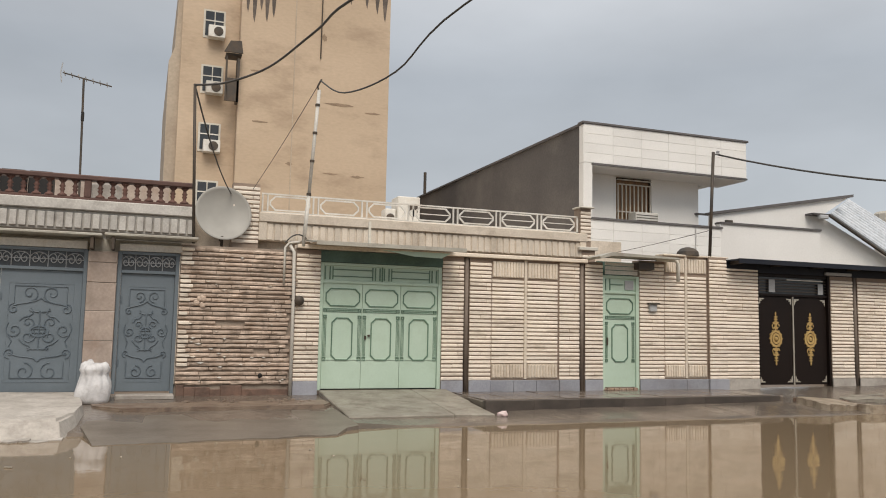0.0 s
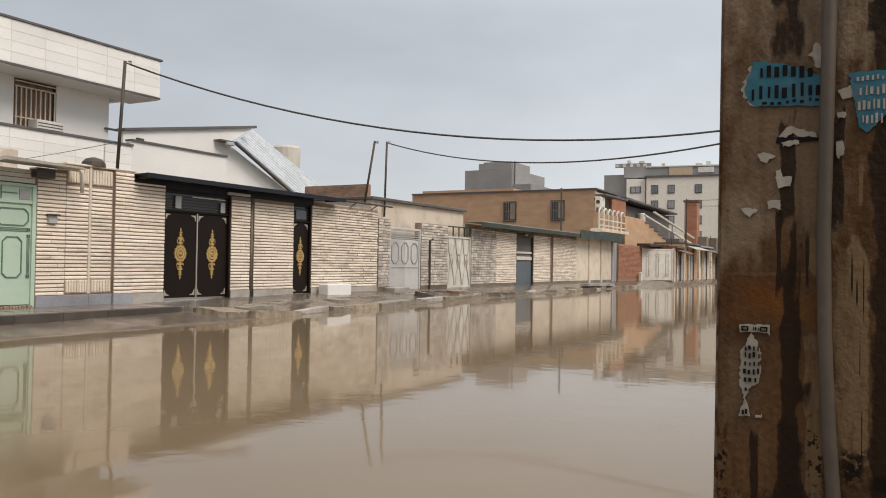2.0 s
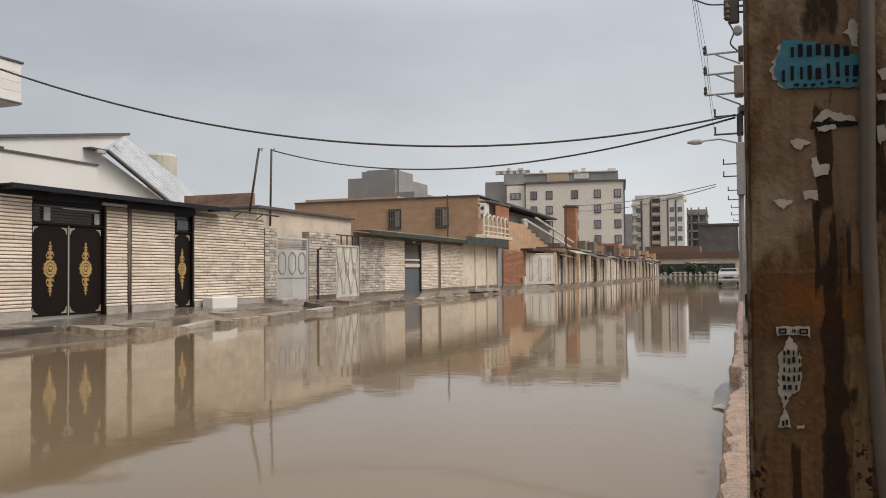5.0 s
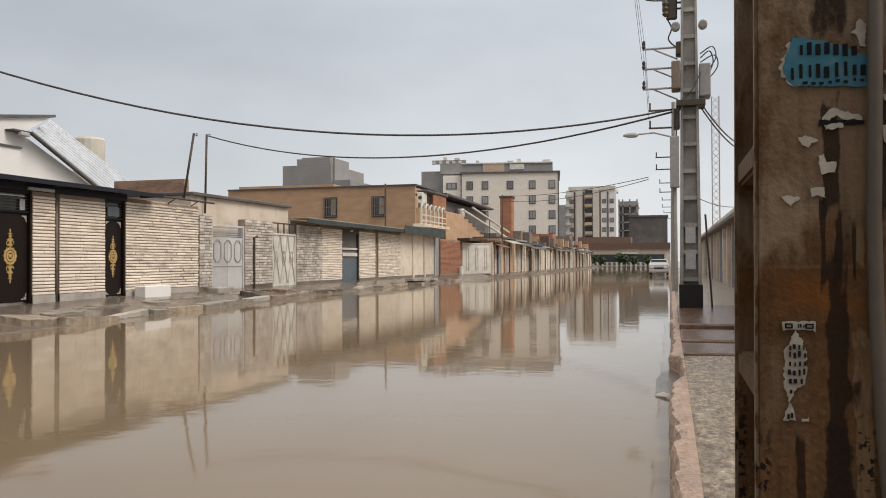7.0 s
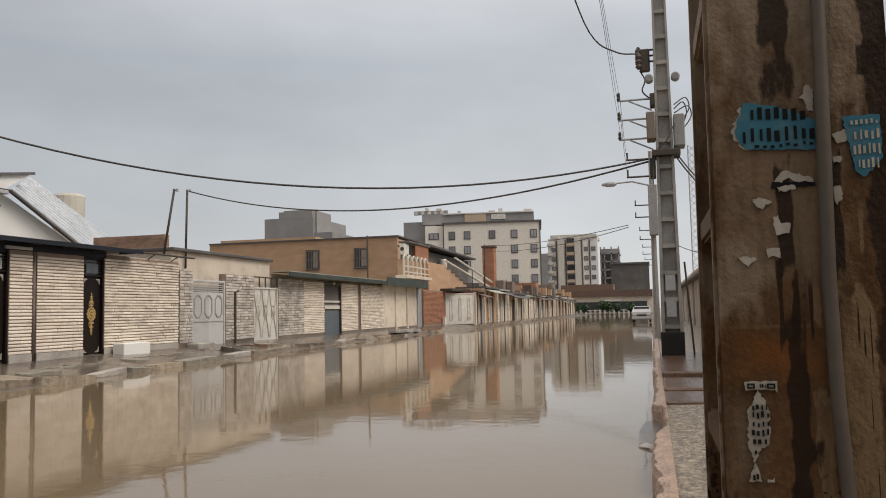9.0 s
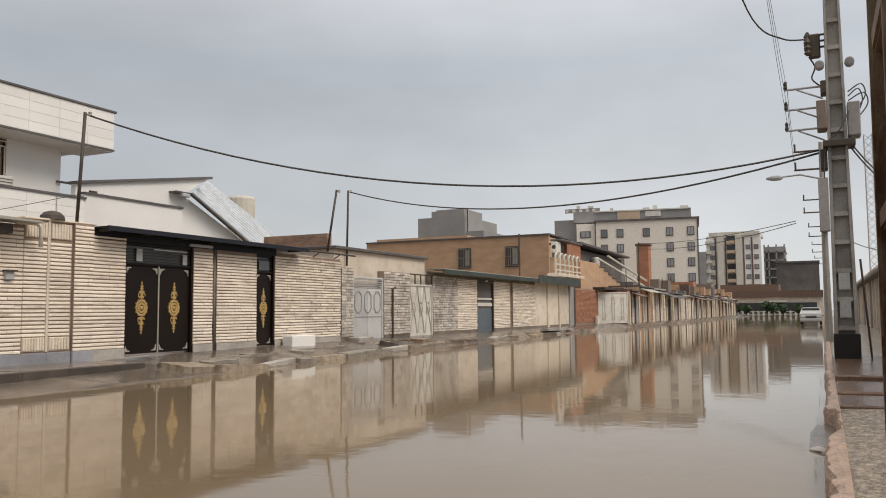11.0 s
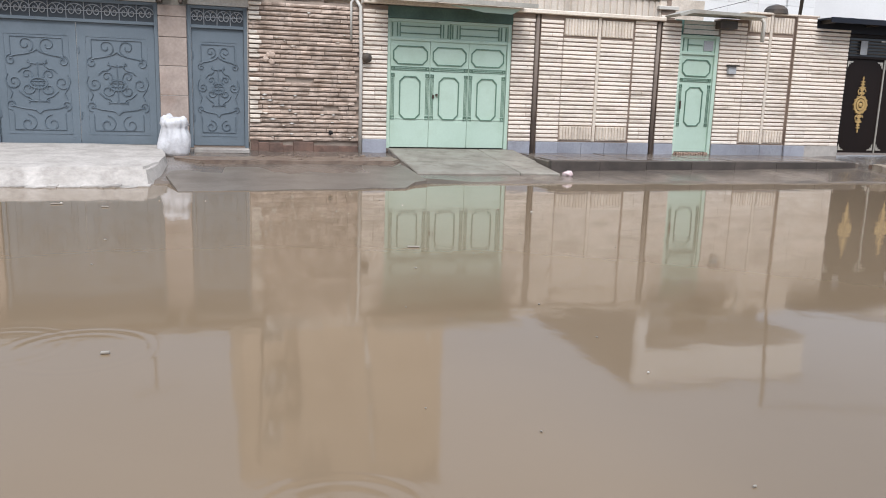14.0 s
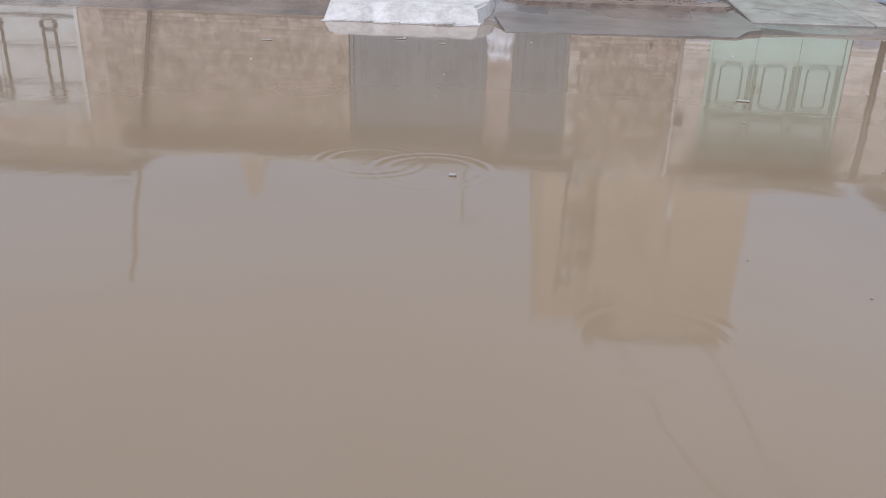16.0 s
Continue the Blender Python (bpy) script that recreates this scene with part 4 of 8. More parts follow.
for r in range(30):
    x = 0.70
    while x < 2.92:
        L, me = rng.choice(rough_me)
        if x + L > 2.96:
            L, me = rough_me[0]
            if x + L > 2.99:
                break
        if rng.random() > 0.012:
            piece("brick", me, (x, FY + 0.02 + rng.uniform(-0.009, 0.008), 0.45 + r * 0.0895 + 0.005 * noise.noise(Vector((x * 1.5, r * 0.7, 0)))), w)
        x += L + rng.uniform(0.002, 0.012)
bm = bmesh.new()
x = 0.72
while x < 2.9:
    L = rng.uniform(0.12, 0.62)
    box(bm, x, FY - 0.03 - rng.uniform(0, 0.03), 0.15, min(2.95, x + L), FY + 0.05, 0.41 + rng.uniform(-0.06, 0.04), bevel=0.012)
    x += L - 0.008
part("damp_base", bm, RUST_BASE, w, "damp reddish brick footing")
for r in range(26):
    L = rng.choice((0.16, 0.20, 0.24))
    if rng.random() < 0.85:
        piece("stone_strip", stone_mesh(L, 0.064, 0.03, STRIP_OLD), (0.705, FY - 0.045 + rng.uniform(-0.01, 0.01), 0.80 + r * 0.0895), w)
for k in range(34):
    cx, cz, q = rng.uniform(0.9, 2.85), rng.choice((rng.uniform(0.5, 1.3), rng.uniform(0.5, 3.0))), rng.uniform(0.012, 0.03)
    part("pale_chip", prism([(cx - q * rng.uniform(1, 3), cz), (cx, cz - q * 0.6), (cx + q * rng.uniform(1, 2.5), cz + q * 0.2), (cx, cz + q * 0.7)], FY - 0.062, FY - 0.02), WHITE_METAL if k % 3 else STRIP, w, "pale chipped spot")
for cx, cz, q in ((1.12, 2.12, 0.065), (1.02, 2.03, 0.055), (1.15, 1.99, 0.05), (2.30, 0.62, 0.045)):
    bm = bmesh.new()
    bmesh.ops.create_icosphere(bm, subdivisions=2, radius=q)
    for v in bm.verts:
        v.co = Vector((v.co.x * 1.2, v.co.y * 0.45, v.co.z)) * (1 + 0.55 * noise.noise(v.co * 30 + Vector((cx * 9, 0, cz * 7)))) + Vector((cx, FY - 0.05, cz))
    part("plaster_lump", bm, ROUGH_BRICK if cz > 1 else BLACKBASE, w)
# downpipe on the joint of the two houses
dp = thing("downpipe", (2.9, FY, 0.2), "rusty white downpipe with a meter on the wall", "pipe")
part("pipe", tube(bmesh.new(), [(2.9, FY - 0.08, 0.22), (2.9, FY - 0.08, 2.2), (2.88, FY - 0.08, 3.12), (2.80, FY - 0.02, 3.26)], 0.035, 8), PVC, dp, smooth=True)
part("upper_pipe", tube(bmesh.new(), [(2.70, FY - 0.06, 2.45), (2.70, FY - 0.06, 3.2), (2.78, FY - 0.06, 3.3), (3.0, FY - 0.08, 3.33)], 0.025, 8), PVC, dp, smooth=True)
part("meter", lathe(bmesh.new(), (3.02, FY - 0.02, 2.13), [(0.02, 0.0), (0.10, -0.02), (0.10, -0.10), (0.05, -0.13), (0.02, -0.14)], 12, "y"), IRON, dp, "round dark meter")
part("branch", tube(bmesh.new(), [(2.86, FY - 0.08, 2.13), (3.02, FY - 0.08, 2.13)], 0.02, 6), IRON, dp)

# wall left of the blue gate, and what the flood mirrors further along
wall_no += 1
strip_wall("wall_%d" % wall_no, -9.2, -3.86, 0.35, 3.3, material=ROUGH_BRICK, joint=JOINT, seg=0.5, jitter=0.012, label="weathered brown brick garden wall")
wall_no += 1
solid("wall_%d" % wall_no, boxes((-40, FY, 0, -13.2, FY + 0.3, 3.4)), CREAM, "plain plastered garden wall", "wall", kind="structure")

# ---- gates ----
def green_leaf_panels(bm, x0, x1, z_low, z_top, y):
    """Raised octagon mouldings and barred borders of one leaf."""
    w, cx = x1 - x0, (x0 + x1) / 2
    H = z_top - z_low
    oct_ring(bm, cx, z_low + H * 0.875, w * 0.88, H * 0.175, 0.10, 0.022, y - 0.02, y)
    oct_ring(bm, cx, z_low + H * 0.475, w * 0.54, H * 0.41, 0.10, 0.022, y - 0.02, y)
    for zz in (0.735, 0.75, 0.765):
        box(bm, x0 + w * 0.10, y - 0.014, z_low + H * zz - 0.006, x1 - w * 0.10, y, z_low + H * zz + 0.006)
    for sx in (x0 + w * 0.06, x1 - w * 0.06):
        for q in (-0.026, 0.0, 0.026):
            box(bm, sx + q - 0.005, y - 0.014, z_low + H * 0.31, sx + q + 0.005, y, z_low + H * 0.66)
        for zz in (0.285, 0.685, 0.75):
            s = w * 0.045
            for d in (0, 1):
                k = s * (1 - 0.5 * d)
                ring(bm, [(sx - k, z_low + H * zz - k), (sx + k, z_low + H * zz - k), (sx + k, z_low + H * zz + k), (sx - k, z_low + H * zz + k)],
                     [(sx - k * .7, z_low + H * zz - k * .7), (sx + k * .7, z_low + H * zz - k * .7), (sx + k * .7, z_low + H * zz + k * .7), (sx - k * .7, z_low + H * zz + k * .7)], y - 0.014, y)


GY = FY + 0.06
g = thing("green_gate", (4.8, GY, 0.3), "mint green sheet-metal gate with three panelled leaves", "gate")
part("frame", boxes((3.46, GY - 0.04, 0.28, 3.53, GY + 0.06, 2.95), (6.07, GY - 0.04, 0.28, 6.15, GY + 0.06, 2.95), (3.53, GY - 0.04, 2.89, 6.07, GY + 0.06, 2.95), (3.53, GY - 0.03, 2.52, 6.07, GY + 0.05, 2.58), bevel=0.006), GREEN, g)
part("transom", boxes((3.53, GY, 2.58, 6.07, GY + 0.02, 2.89)), GREEN, g)
for a, b in ((3.56, 4.76), (4.84, 6.04)):
    for u, v in ((a, a + 0.02), (a + 0.10, a + 0.12), (a + 0.16, a + 0.18), (b - 0.18, b - 0.16), (b - 0.12, b - 0.10), (b - 0.02, b)):
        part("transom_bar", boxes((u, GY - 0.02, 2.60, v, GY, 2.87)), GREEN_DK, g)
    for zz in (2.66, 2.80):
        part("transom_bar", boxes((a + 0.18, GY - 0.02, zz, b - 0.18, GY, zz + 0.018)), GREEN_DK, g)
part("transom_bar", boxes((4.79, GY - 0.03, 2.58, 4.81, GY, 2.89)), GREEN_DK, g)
for i in range(3):
    a = 3.54 + i * 0.843
    leaf = part("leaf", boxes((a, GY, 0.34, a + 0.836, GY + 0.03, 2.52), bevel=0.004), GREEN, g)
    bm = bmesh.new()
    green_leaf_panels(bm, a, a + 0.836, 0.34, 2.50, GY)
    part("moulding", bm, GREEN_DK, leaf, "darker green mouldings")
    bm = bmesh.new()
    box(bm, a + 0.005, GY - 0.012, 0.93, a + 0.83, GY, 0.955)
    part("lower_rail", bm, GREEN, leaf)
part("lock", boxes((4.44, GY - 0.035, 1.36, 4.48, GY, 1.44), (4.51, GY - 0.045, 1.42, 4.56, GY, 1.46), bevel=0.006), IRON, g, "dark lock and handle")
part("threshold", boxes((3.46, GY - 0.08, 0.24, 6.15, GY + 0.06, 0.32), bevel=0.01), CONCRETE, g)
# dark sheet fills the gap over the gate as painted shade
solid("gate_void", boxes((3.46, FY + 0.25, 0.3, 6.15, FY + 0.29, 3.3)), GREEN_SHADE, "dark sheet standing in for the shade over the gate", "panel", kind="structure")

d = thing("green_door", (10.7, GY, 0.3), "mint green panelled metal door with a small transom", "door")
part("frame", boxes((10.20, GY - 0.05, 0.26, 10.27, GY + 0.06, 2.95), (11.13, GY - 0.05, 0.26, 11.22, GY + 0.06, 2.95), (10.27, GY - 0.05, 2.89, 11.13, GY + 0.06, 2.95), (10.27, GY - 0.04, 2.52, 11.13, GY + 0.05, 2.58), bevel=0.006), GREEN, d)
part("transom", boxes((10.27, GY, 2.58, 11.13, GY + 0.02, 2.89)), GREEN, d)
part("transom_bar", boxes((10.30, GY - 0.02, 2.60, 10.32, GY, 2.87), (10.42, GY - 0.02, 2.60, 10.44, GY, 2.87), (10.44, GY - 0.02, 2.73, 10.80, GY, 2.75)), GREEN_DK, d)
part("letter_plate", boxes((10.84, GY - 0.025, 2.62, 11.08, GY, 2.84), bevel=0.004), GREY_METAL, d, "grey metal plate in the transom")
leaf = part("leaf", boxes((10.27, GY, 0.32, 11.13, GY + 0.03, 2.52), bevel=0.004), GREEN, d)
bm = bmesh.new(); green_leaf_panels(bm, 10.28, 11.12, 0.32, 2.50, GY)
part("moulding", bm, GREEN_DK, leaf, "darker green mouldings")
part("handle", boxes((10.33, GY - 0.05, 1.30, 10.36, GY, 1.48), bevel=0.006), IRON, leaf)
bm = bmesh.new()
for i in range(14):
    bx = 10.25 + i * 0.066
    box(bm, bx, GY - 0.07 - rng.uniform(0, 0.03), 0.25, bx + 0.05, GY - 0.03, 0.29 + rng.uniform(0, 0.03), bevel=0.008)
part("crumbled_threshold", bm, SAND, d, "crumbled pale threshold")
# dark sheet over the door, its shade painted in
solid("wall_back", boxes((10.2, FY + 0.25, 0.3, 11.22, FY + 0.29, 3.3)), GREEN_SHADE, "dark sheet standing in for the shade over the door", "panel", kind="structure")


def spiral(cx, cz, r, turns, start, hand, y, n=22):
    return [(cx + r * (1 - 0.82 * i / n) * math.cos(start + hand * turns * 2 * math.pi * i / n), y,
             cz + r * (1 - 0.82 * i / n) * math.sin(start + hand * turns * 2 * math.pi * i / n)) for i in range(n + 1)]


def arc(cx, cz, rx, rz, a0, a1, y, n=12):
    return [(cx + rx * math.cos(a0 + (a1 - a0) * i / n), y, cz + rz * math.sin(a0 + (a1 - a0) * i / n)) for i in range(n + 1)]


def scrollwork(cx, z0, z1, w, y, parent):
    """Symmetric iron scrolls on a gate leaf, in one bordered field."""
    H, cz = z1 - z0, (z0 + z1) / 2
    R = 0.0095
    bm = bmesh.new()
    for sx in (-1, 1):
        x = lambda k: cx + sx * w * k
        tube(bm, [(x(0.40), y, z0), (x(0.40), y, z0 + H * 0.18)], R * .7, 5)
        tube(bm, [(x(0.40), y, z1), (x(0.40), y, z1 - H * 0.22)], R * .7, 5)
        tube(bm, [(x(0.40), y, z0), (cx, y, z0)], R * .7, 5)
        tube(bm, [(x(0.40), y, z1), (cx, y, z1)], R * .7, 5)
        hand = -sx
        s0 = 0 if sx > 0 else math.pi
        for (kx, kz, kr, st, tn) in ((0.19, 0.07, 0.15, 1.57, 1.3), (0.17, 0.92, 0.14, -1.57, 1.3), (0.40, 0.75, 0.09, 1.57, 1.2), (0.42, 0.27, 0.09, -1.57, 1.2), (0.37, 0.52, 0.13, 0.6, 1.4), (0.16, 0.45, 0.12, 2.2, 1.2), (0.17, 0.60, 0.10, -2.0, 1.2)):
            pts = spiral(0, 0, w * kr, tn, st, 1 if kz < 0.5 else -1, y)
            tube(bm, [(cx + sx * (px + w * kx), y, pz + z0 + H * kz) for px, _, pz in pts], R, 5)
        def go(*ps):
            tube(bm, [(x(px), y, z0 + H * pz) for px, pz in ps], R, 5)
        go((0.0, 0.87), (0.05, 0.845), (0.14, 0.825), (0.24, 0.81), (0.34, 0.80), (0.42, 0.78))
        go((0.0, 0.18), (0.06, 0.215), (0.15, 0.225), (0.28, 0.235), (0.36, 0.25), (0.42, 0.275))
        go((0.46, 0.60), (0.50, 0.54), (0.46, 0.46), (0.40, 0.40), (0.44, 0.34))
        go((0.30, 0.62), (0.24, 0.66), (0.16, 0.67), (0.10, 0.70), (0.14, 0.76))
        go((0.30, 0.42), (0.22, 0.37), (0.14, 0.35), (0.10, 0.32), (0.16, 0.30))
        go((0.02, 0.715), (0.08, 0.72), (0.16, 0.735))
        go((0.02, 0.315), (0.08, 0.31), (0.16, 0.325))
    tube(bm, [(cx, y, z0 + H * 0.30), (cx, y, z0 + H * 0.73)], R, 5)
    for k in (0.45, 0.49, 0.53, 0.57):
        tube(bm, [(cx - w * 0.10, y, z0 + H * k), (cx + w * 0.10, y, z0 + H * k)], R * .8, 5)
    ring(bm, oval(cx, z0 + H * 0.51, w * 0.3, H * 0.13), oval(cx, z0 + H * 0.51, w * 0.24, H * 0.10), y - R, y + R)
    return part("scrollwork", bm, BLUE_DK, parent, "wrought scrollwork on the leaf")


def blue_unit(name, x0, x1, leaves, label, cat):
    y = FY + 0.08
    t = thing(name, ((x0 + x1) / 2, y, 0.3), label, cat)
    part("frame", boxes((x0, y - 0.06, 0.28, x0 + 0.07, y + 0.06, 2.98), (x1 - 0.07, y - 0.06, 0.28, x1, y + 0.06, 2.98), (x0 + 0.07, y - 0.06, 2.92, x1 - 0.07, y + 0.06, 2.98), (x0 + 0.07, y - 0.06, 2.56, x1 - 0.07, y + 0.06, 2.62), bevel=0.006), BLUE, t)
    part("transom_pane", boxes((x0 + 0.07, y + 0.03, 2.62, x1 - 0.07, y + 0.05, 2.92)), GLASS_DK, t)
    bm = bmesh.new()
    n = max(3, round((x1 - x0) / 0.32))
    p = (x1 - x0 - 0.14) / n
    for i in range(n):
        cx = x0 + 0.07 + p * (i + 0.5)
        for s in (-1, 1):
            pts = spiral(0, 0, 0.10, 1.2, 1.57, 1, 0)
            tube(bm, [(cx + s * (px * 0.7 + p * 0.22), y, pz + 2.77) for px, _, pz in pts], 0.009, 5)
        tube(bm, arc(cx, 2.77, p * 0.5, 0.12, 0, math.pi, y), 0.008, 5)
        tube(bm, [(cx - p / 2, y, 2.62), (cx - p / 2, y, 2.92)], 0.008, 5)
    tube(bm, [(x0 + 0.07, y, 2.77), (x1 - 0.07, y, 2.77)], 0.008, 5)
    part("transom_grille", bm, GREY_METAL, t, "pale scrolled iron grille")
    lw = (x1 - x0 - 0.14) / leaves
    for i in range(leaves):
        a = x0 + 0.07 + i * lw
        leaf = part("leaf", boxes((a + 0.003, y, 0.32, a + lw - 0.003, y + 0.03, 2.56), bevel=0.006), BLUE, t)
        m = 0.14 if lw > 0.95 else 0.12
        part("raised_border", ring(bmesh.new(), [(a + m, 0.50), (a + lw - m, 0.50), (a + lw - m, 2.32), (a + m, 2.32)], [(a + m + .015, 0.515), (a + lw - m - .015, 0.515), (a + lw - m - .015, 2.305), (a + m + .015, 2.305)], y - 0.008, y), BLUE, leaf)
        scrollwork(a + lw / 2, 0.58, 2.26, lw * (0.80 if lw > 0.95 else 0.74), y - 0.012, leaf)
        for hz in (0.8, 2.0):
            part("hinge", boxes((a + 0.01, y - 0.02, hz, a + 0.04, y, hz + 0.12)), BLUE_DK, leaf)
    return t


blue_unit("blue_gate", -3.84, -0.96, 2, "slate blue double metal gate with wrought scrollwork", "gate")
blue_unit("blue_door", -0.44, 0.68, 1, "slate blue metal door with wrought scrollwork", "door")
pil = thing("gate_pillar", (-0.7, FY, 0.3), "pinkish limestone pillar between blue gate and door", "pillar")
z = 0.25
while z < 2.9:
    h = rng.uniform(0.35, 0.62)
    part("stone", boxes((-0.955, FY - 0.06, z, -0.445, FY + 0.2, min(2.95, z + h - 0.008)), bevel=0.008), PILLAR_STONE, pil)
    z += h
solid("wall_lintel", boxes((-9.2, FY, 3.305, -3.84, FY + 0.3, 3.42), (-3.84, FY + 0.16, 2.95, 0.7, FY + 0.3, 3.2)), OFFWHITE, "plaster lintel over the blue gates", "lintel", kind="structure")


def medallion(cx, cz, y, parent, s=1.0):
    """A gilt medallion with leafy finials above and below."""
    bm = bmesh.new()
    ring(bm, oval(cx, cz, 0.45 * s, 0.50 * s), oval(cx, cz, 0.33 * s, 0.37 * s), y - 0.02, y)
    ring(bm, oval(cx, cz, 0.29 * s, 0.32 * s), oval(cx, cz, 0.17 * s, 0.19 * s), y - 0.025, y)
    lathe(bm, (cx, y, cz), [(0.065 * s, 0), (0.055 * s, -0.03), (0.02 * s, -0.04)], 12, "y")
    for k in range(12):
        a = 2 * math.pi * k / 12
        lathe(bm, (cx + 0.225 * s * math.cos(a), y, cz + 0.25 * s * math.sin(a)), [(0.03 * s, 0), (0.015 * s, -0.03)], 6, "y")
    for sg in (-1, 1):
        z = cz + sg * 0.27 * s
        for w, h in ((0.22, 0.11), (0.14, 0.06), (0.25, 0.10), (0.14, 0.10), (0.16, 0.07), (0.06, 0.12)):
            zc = z + sg * h * s / 2
            ring(bm, [(cx - w * s / 2, zc), (cx, zc - h * s / 2), (cx + w * s / 2, zc), (cx, zc + h * s / 2)],
                 [(cx - w * s / 12, zc), (cx, zc - h * s / 12), (cx + w * s / 12, zc), (cx, zc + h * s / 12)], y - 0.018, y)
            z += sg * h * s * 0.9
        for sx in (-1, 1):
            tube(bm, arc(cx + sx * 0.07 * s, cz + sg * 0.36 * s, 0.06 * s, 0.08 * s, 0, math.pi * 1.5, y - 0.01, 8), 0.014 * s, 5)
    return part("medallion", bm, GOLD, parent, "gilt oval medallion with finials")


def corner_bracket(x, z, sx, sz, y, parent):
    bm = bmesh.new()
    tri = [(x, z), (x + sx * 0.17, z), (x + sx * 0.13, z + sz * 0.035), (x + sx * 0.07, z + sz * 0.03), (x + sx * 0.08, z + sz * 0.075), (x + sx * 0.035, z + sz * 0.07), (x + sx * 0.035, z + sz * 0.12), (x, z + sz * 0.17)]
    bmp = prism(tri, y - 0.012, y)
    bm.free()
    return part("corner_bracket", bmp, SILVER, parent, "pale ornamental corner bracket")


def black_unit(name, x0, x1, leaves, label, cat):
    y = FY + 0.10
    t = thing(name, ((x0 + x1) / 2, y, 0.35), label, cat)
    part("frame", boxes((x0, y - 0.08, 0.30, x0 + 0.06, y + 0.06, 3.2), (x1 - 0.06, y - 0.08, 0.30, x1, y + 0.06, 3.2), (x0 + 0.06, y - 0.05, 2.62, x1 - 0.06, y + 0.06, 2.68), (x0 + 0.06, y - 0.05, 3.12, x1 - 0.06, y + 0.06, 3.2), bevel=0.005), BLACKGATE, t)
    part("transom_pane", boxes((x0 + 0.06, y + 0.03, 2.68, x1 - 0.06, y + 0.05, 3.12)), GLASS_DK, t)
    for i in range(5):
        zz = 2.74 + i * 0.075
        part("transom_bar", boxes((x0 + 0.06, y - 0.02, zz, x1 - 0.06, y, zz + 0.022)), IRON, t)
    # pale patches before the dark glass: a reflection put into colour
    if leaves == 2:
        part("transom_tile", boxes((x0 + 0.42, y - 0.03, 2.72, x0 + 0.62, y - 0.021, 3.05)), GREY_METAL, t, "pale patch painted as a reflection in the transom")
        part("transom_tile", boxes((x1 - 0.35, y - 0.03, 2.70, x1 - 0.18, y - 0.021, 2.98)), GREY_METAL, t, "pale patch painted as a reflection in the transom")
        part("strip_lamp", boxes((x0 + 1.0, y - 0.05, 3.04, x1 - 0.2, y - 0.03, 3.07)), WHITE_METAL, t, "thin white strip over the transom")
    else:
        part("transom_tile", boxes((x0 + 0.2, y - 0.03, 2.72, x1 - 0.2, y - 0.021, 3.0)), PANE, t, "pale patch painted as a reflection in the transom")
    lw = (x1 - x0 - 0.12) / leaves
    for i in range(leaves):
        a = x0 + 0.06 + i * lw
        leaf = part("leaf", boxes((a + 0.006, y, 0.34, a + lw - 0.006, y + 0.04, 2.62), bevel=0.008), BLACKGATE, t)
        medallion(a + lw / 2, 1.52, y - 0.002, leaf, 0.88 if leaves == 2 else 0.80)
        for sx, xx in ((1, a + 0.05), (-1, a + lw - 0.05)):
            corner_bracket(xx, 0.40, sx, 1, y - 0.002, leaf)
            corner_bracket(xx, 2.56, sx, -1, y - 0.002, leaf)
    if leaves == 2:
        part("meeting_bar", boxes(((x0 + x1) / 2 - 0.02, y - 0.03, 0.34, (x0 + x1) / 2 + 0.02, y, 2.62), bevel=0.004), SILVER, t, "pale meeting bar")
    return t


black_unit("black_gate", 14.80, 17.22, 2, "glossy dark brown double gate with gilt medallions", "gate")
black_unit("black_door", 19.98, 20.90, 1, "glossy dark brown door with a gilt medallion", "door")
# dark canopy along the black gates
can = thing("metal_canopy", (19, FY, 3.3), "long dark sheet-metal canopy over the black gates", "canopy")
bm = bmesh.new()
box(bm, 13.80, FY - 0.50, 3.37, 22.1, FY - 0.46, 3.49)
box(bm, 13.80, FY - 0.46, 3.44, 22.1, FY + 0.30, 3.48)
part("sheet", bm, NAVY, can)
for i in range(7):
    part("bracket", boxes((13.9 + i * 1.3, FY - 0.46, 3.36, 13.94 + i * 1.3, FY + 0.1, 3.44)), IRON, can)
part("fascia", boxes((13.80, FY - 0.02, 3.2, 20.95, FY + 0.28, 3.44)), NAVY, can)
part("end_bar", tube(bmesh.new(), [(21.9, FY - 0.40, 3.44), (25.3, FY - 0.30, 3.43)], 0.035, 6), IRON, can, "bare dark rail past the sheet")
for bx in (22.9, 24.2):
    part("end_stay", tube(bmesh.new(), [(bx, FY - 0.37, 3.42), (bx + 0.2, FY + 0.1, 3.26)], 0.02, 5), IRON, can)
wall_no += 1
solid("wall_%d" % wall_no, boxes((20.95, FY + 0.02, 3.24, 24.8, FY + 0.3, 3.31), bevel=0.015), JOINT_PALE, "rough mortar cap of the strip-clad wall", "wall", kind="structure")
solid("lamp_bracket", boxes((17.0, FY - 0.1, 3.22, 17.9, FY - 0.02, 3.30), bevel=0.01), GREY_METAL, "grey metal strip over the gate pier", "strip")

# ---- upper parts of the blue-gate house ----
hood = thing("gate_hood", (-2, FY, 3.2), "grey sheet hoods and white lintels over the blue gates", "canopy")
bl = thing("blue_gate_house", (-2, 20, 3.2), "low house with brown balustrade over fluted parapet", "house")
part("canopy_slab", boxes((-9.0, FY - 0.45, 3.20, -0.72, FY + 0.3, 3.25), bevel=0.01), TIN, hood, "grey sheet canopy")
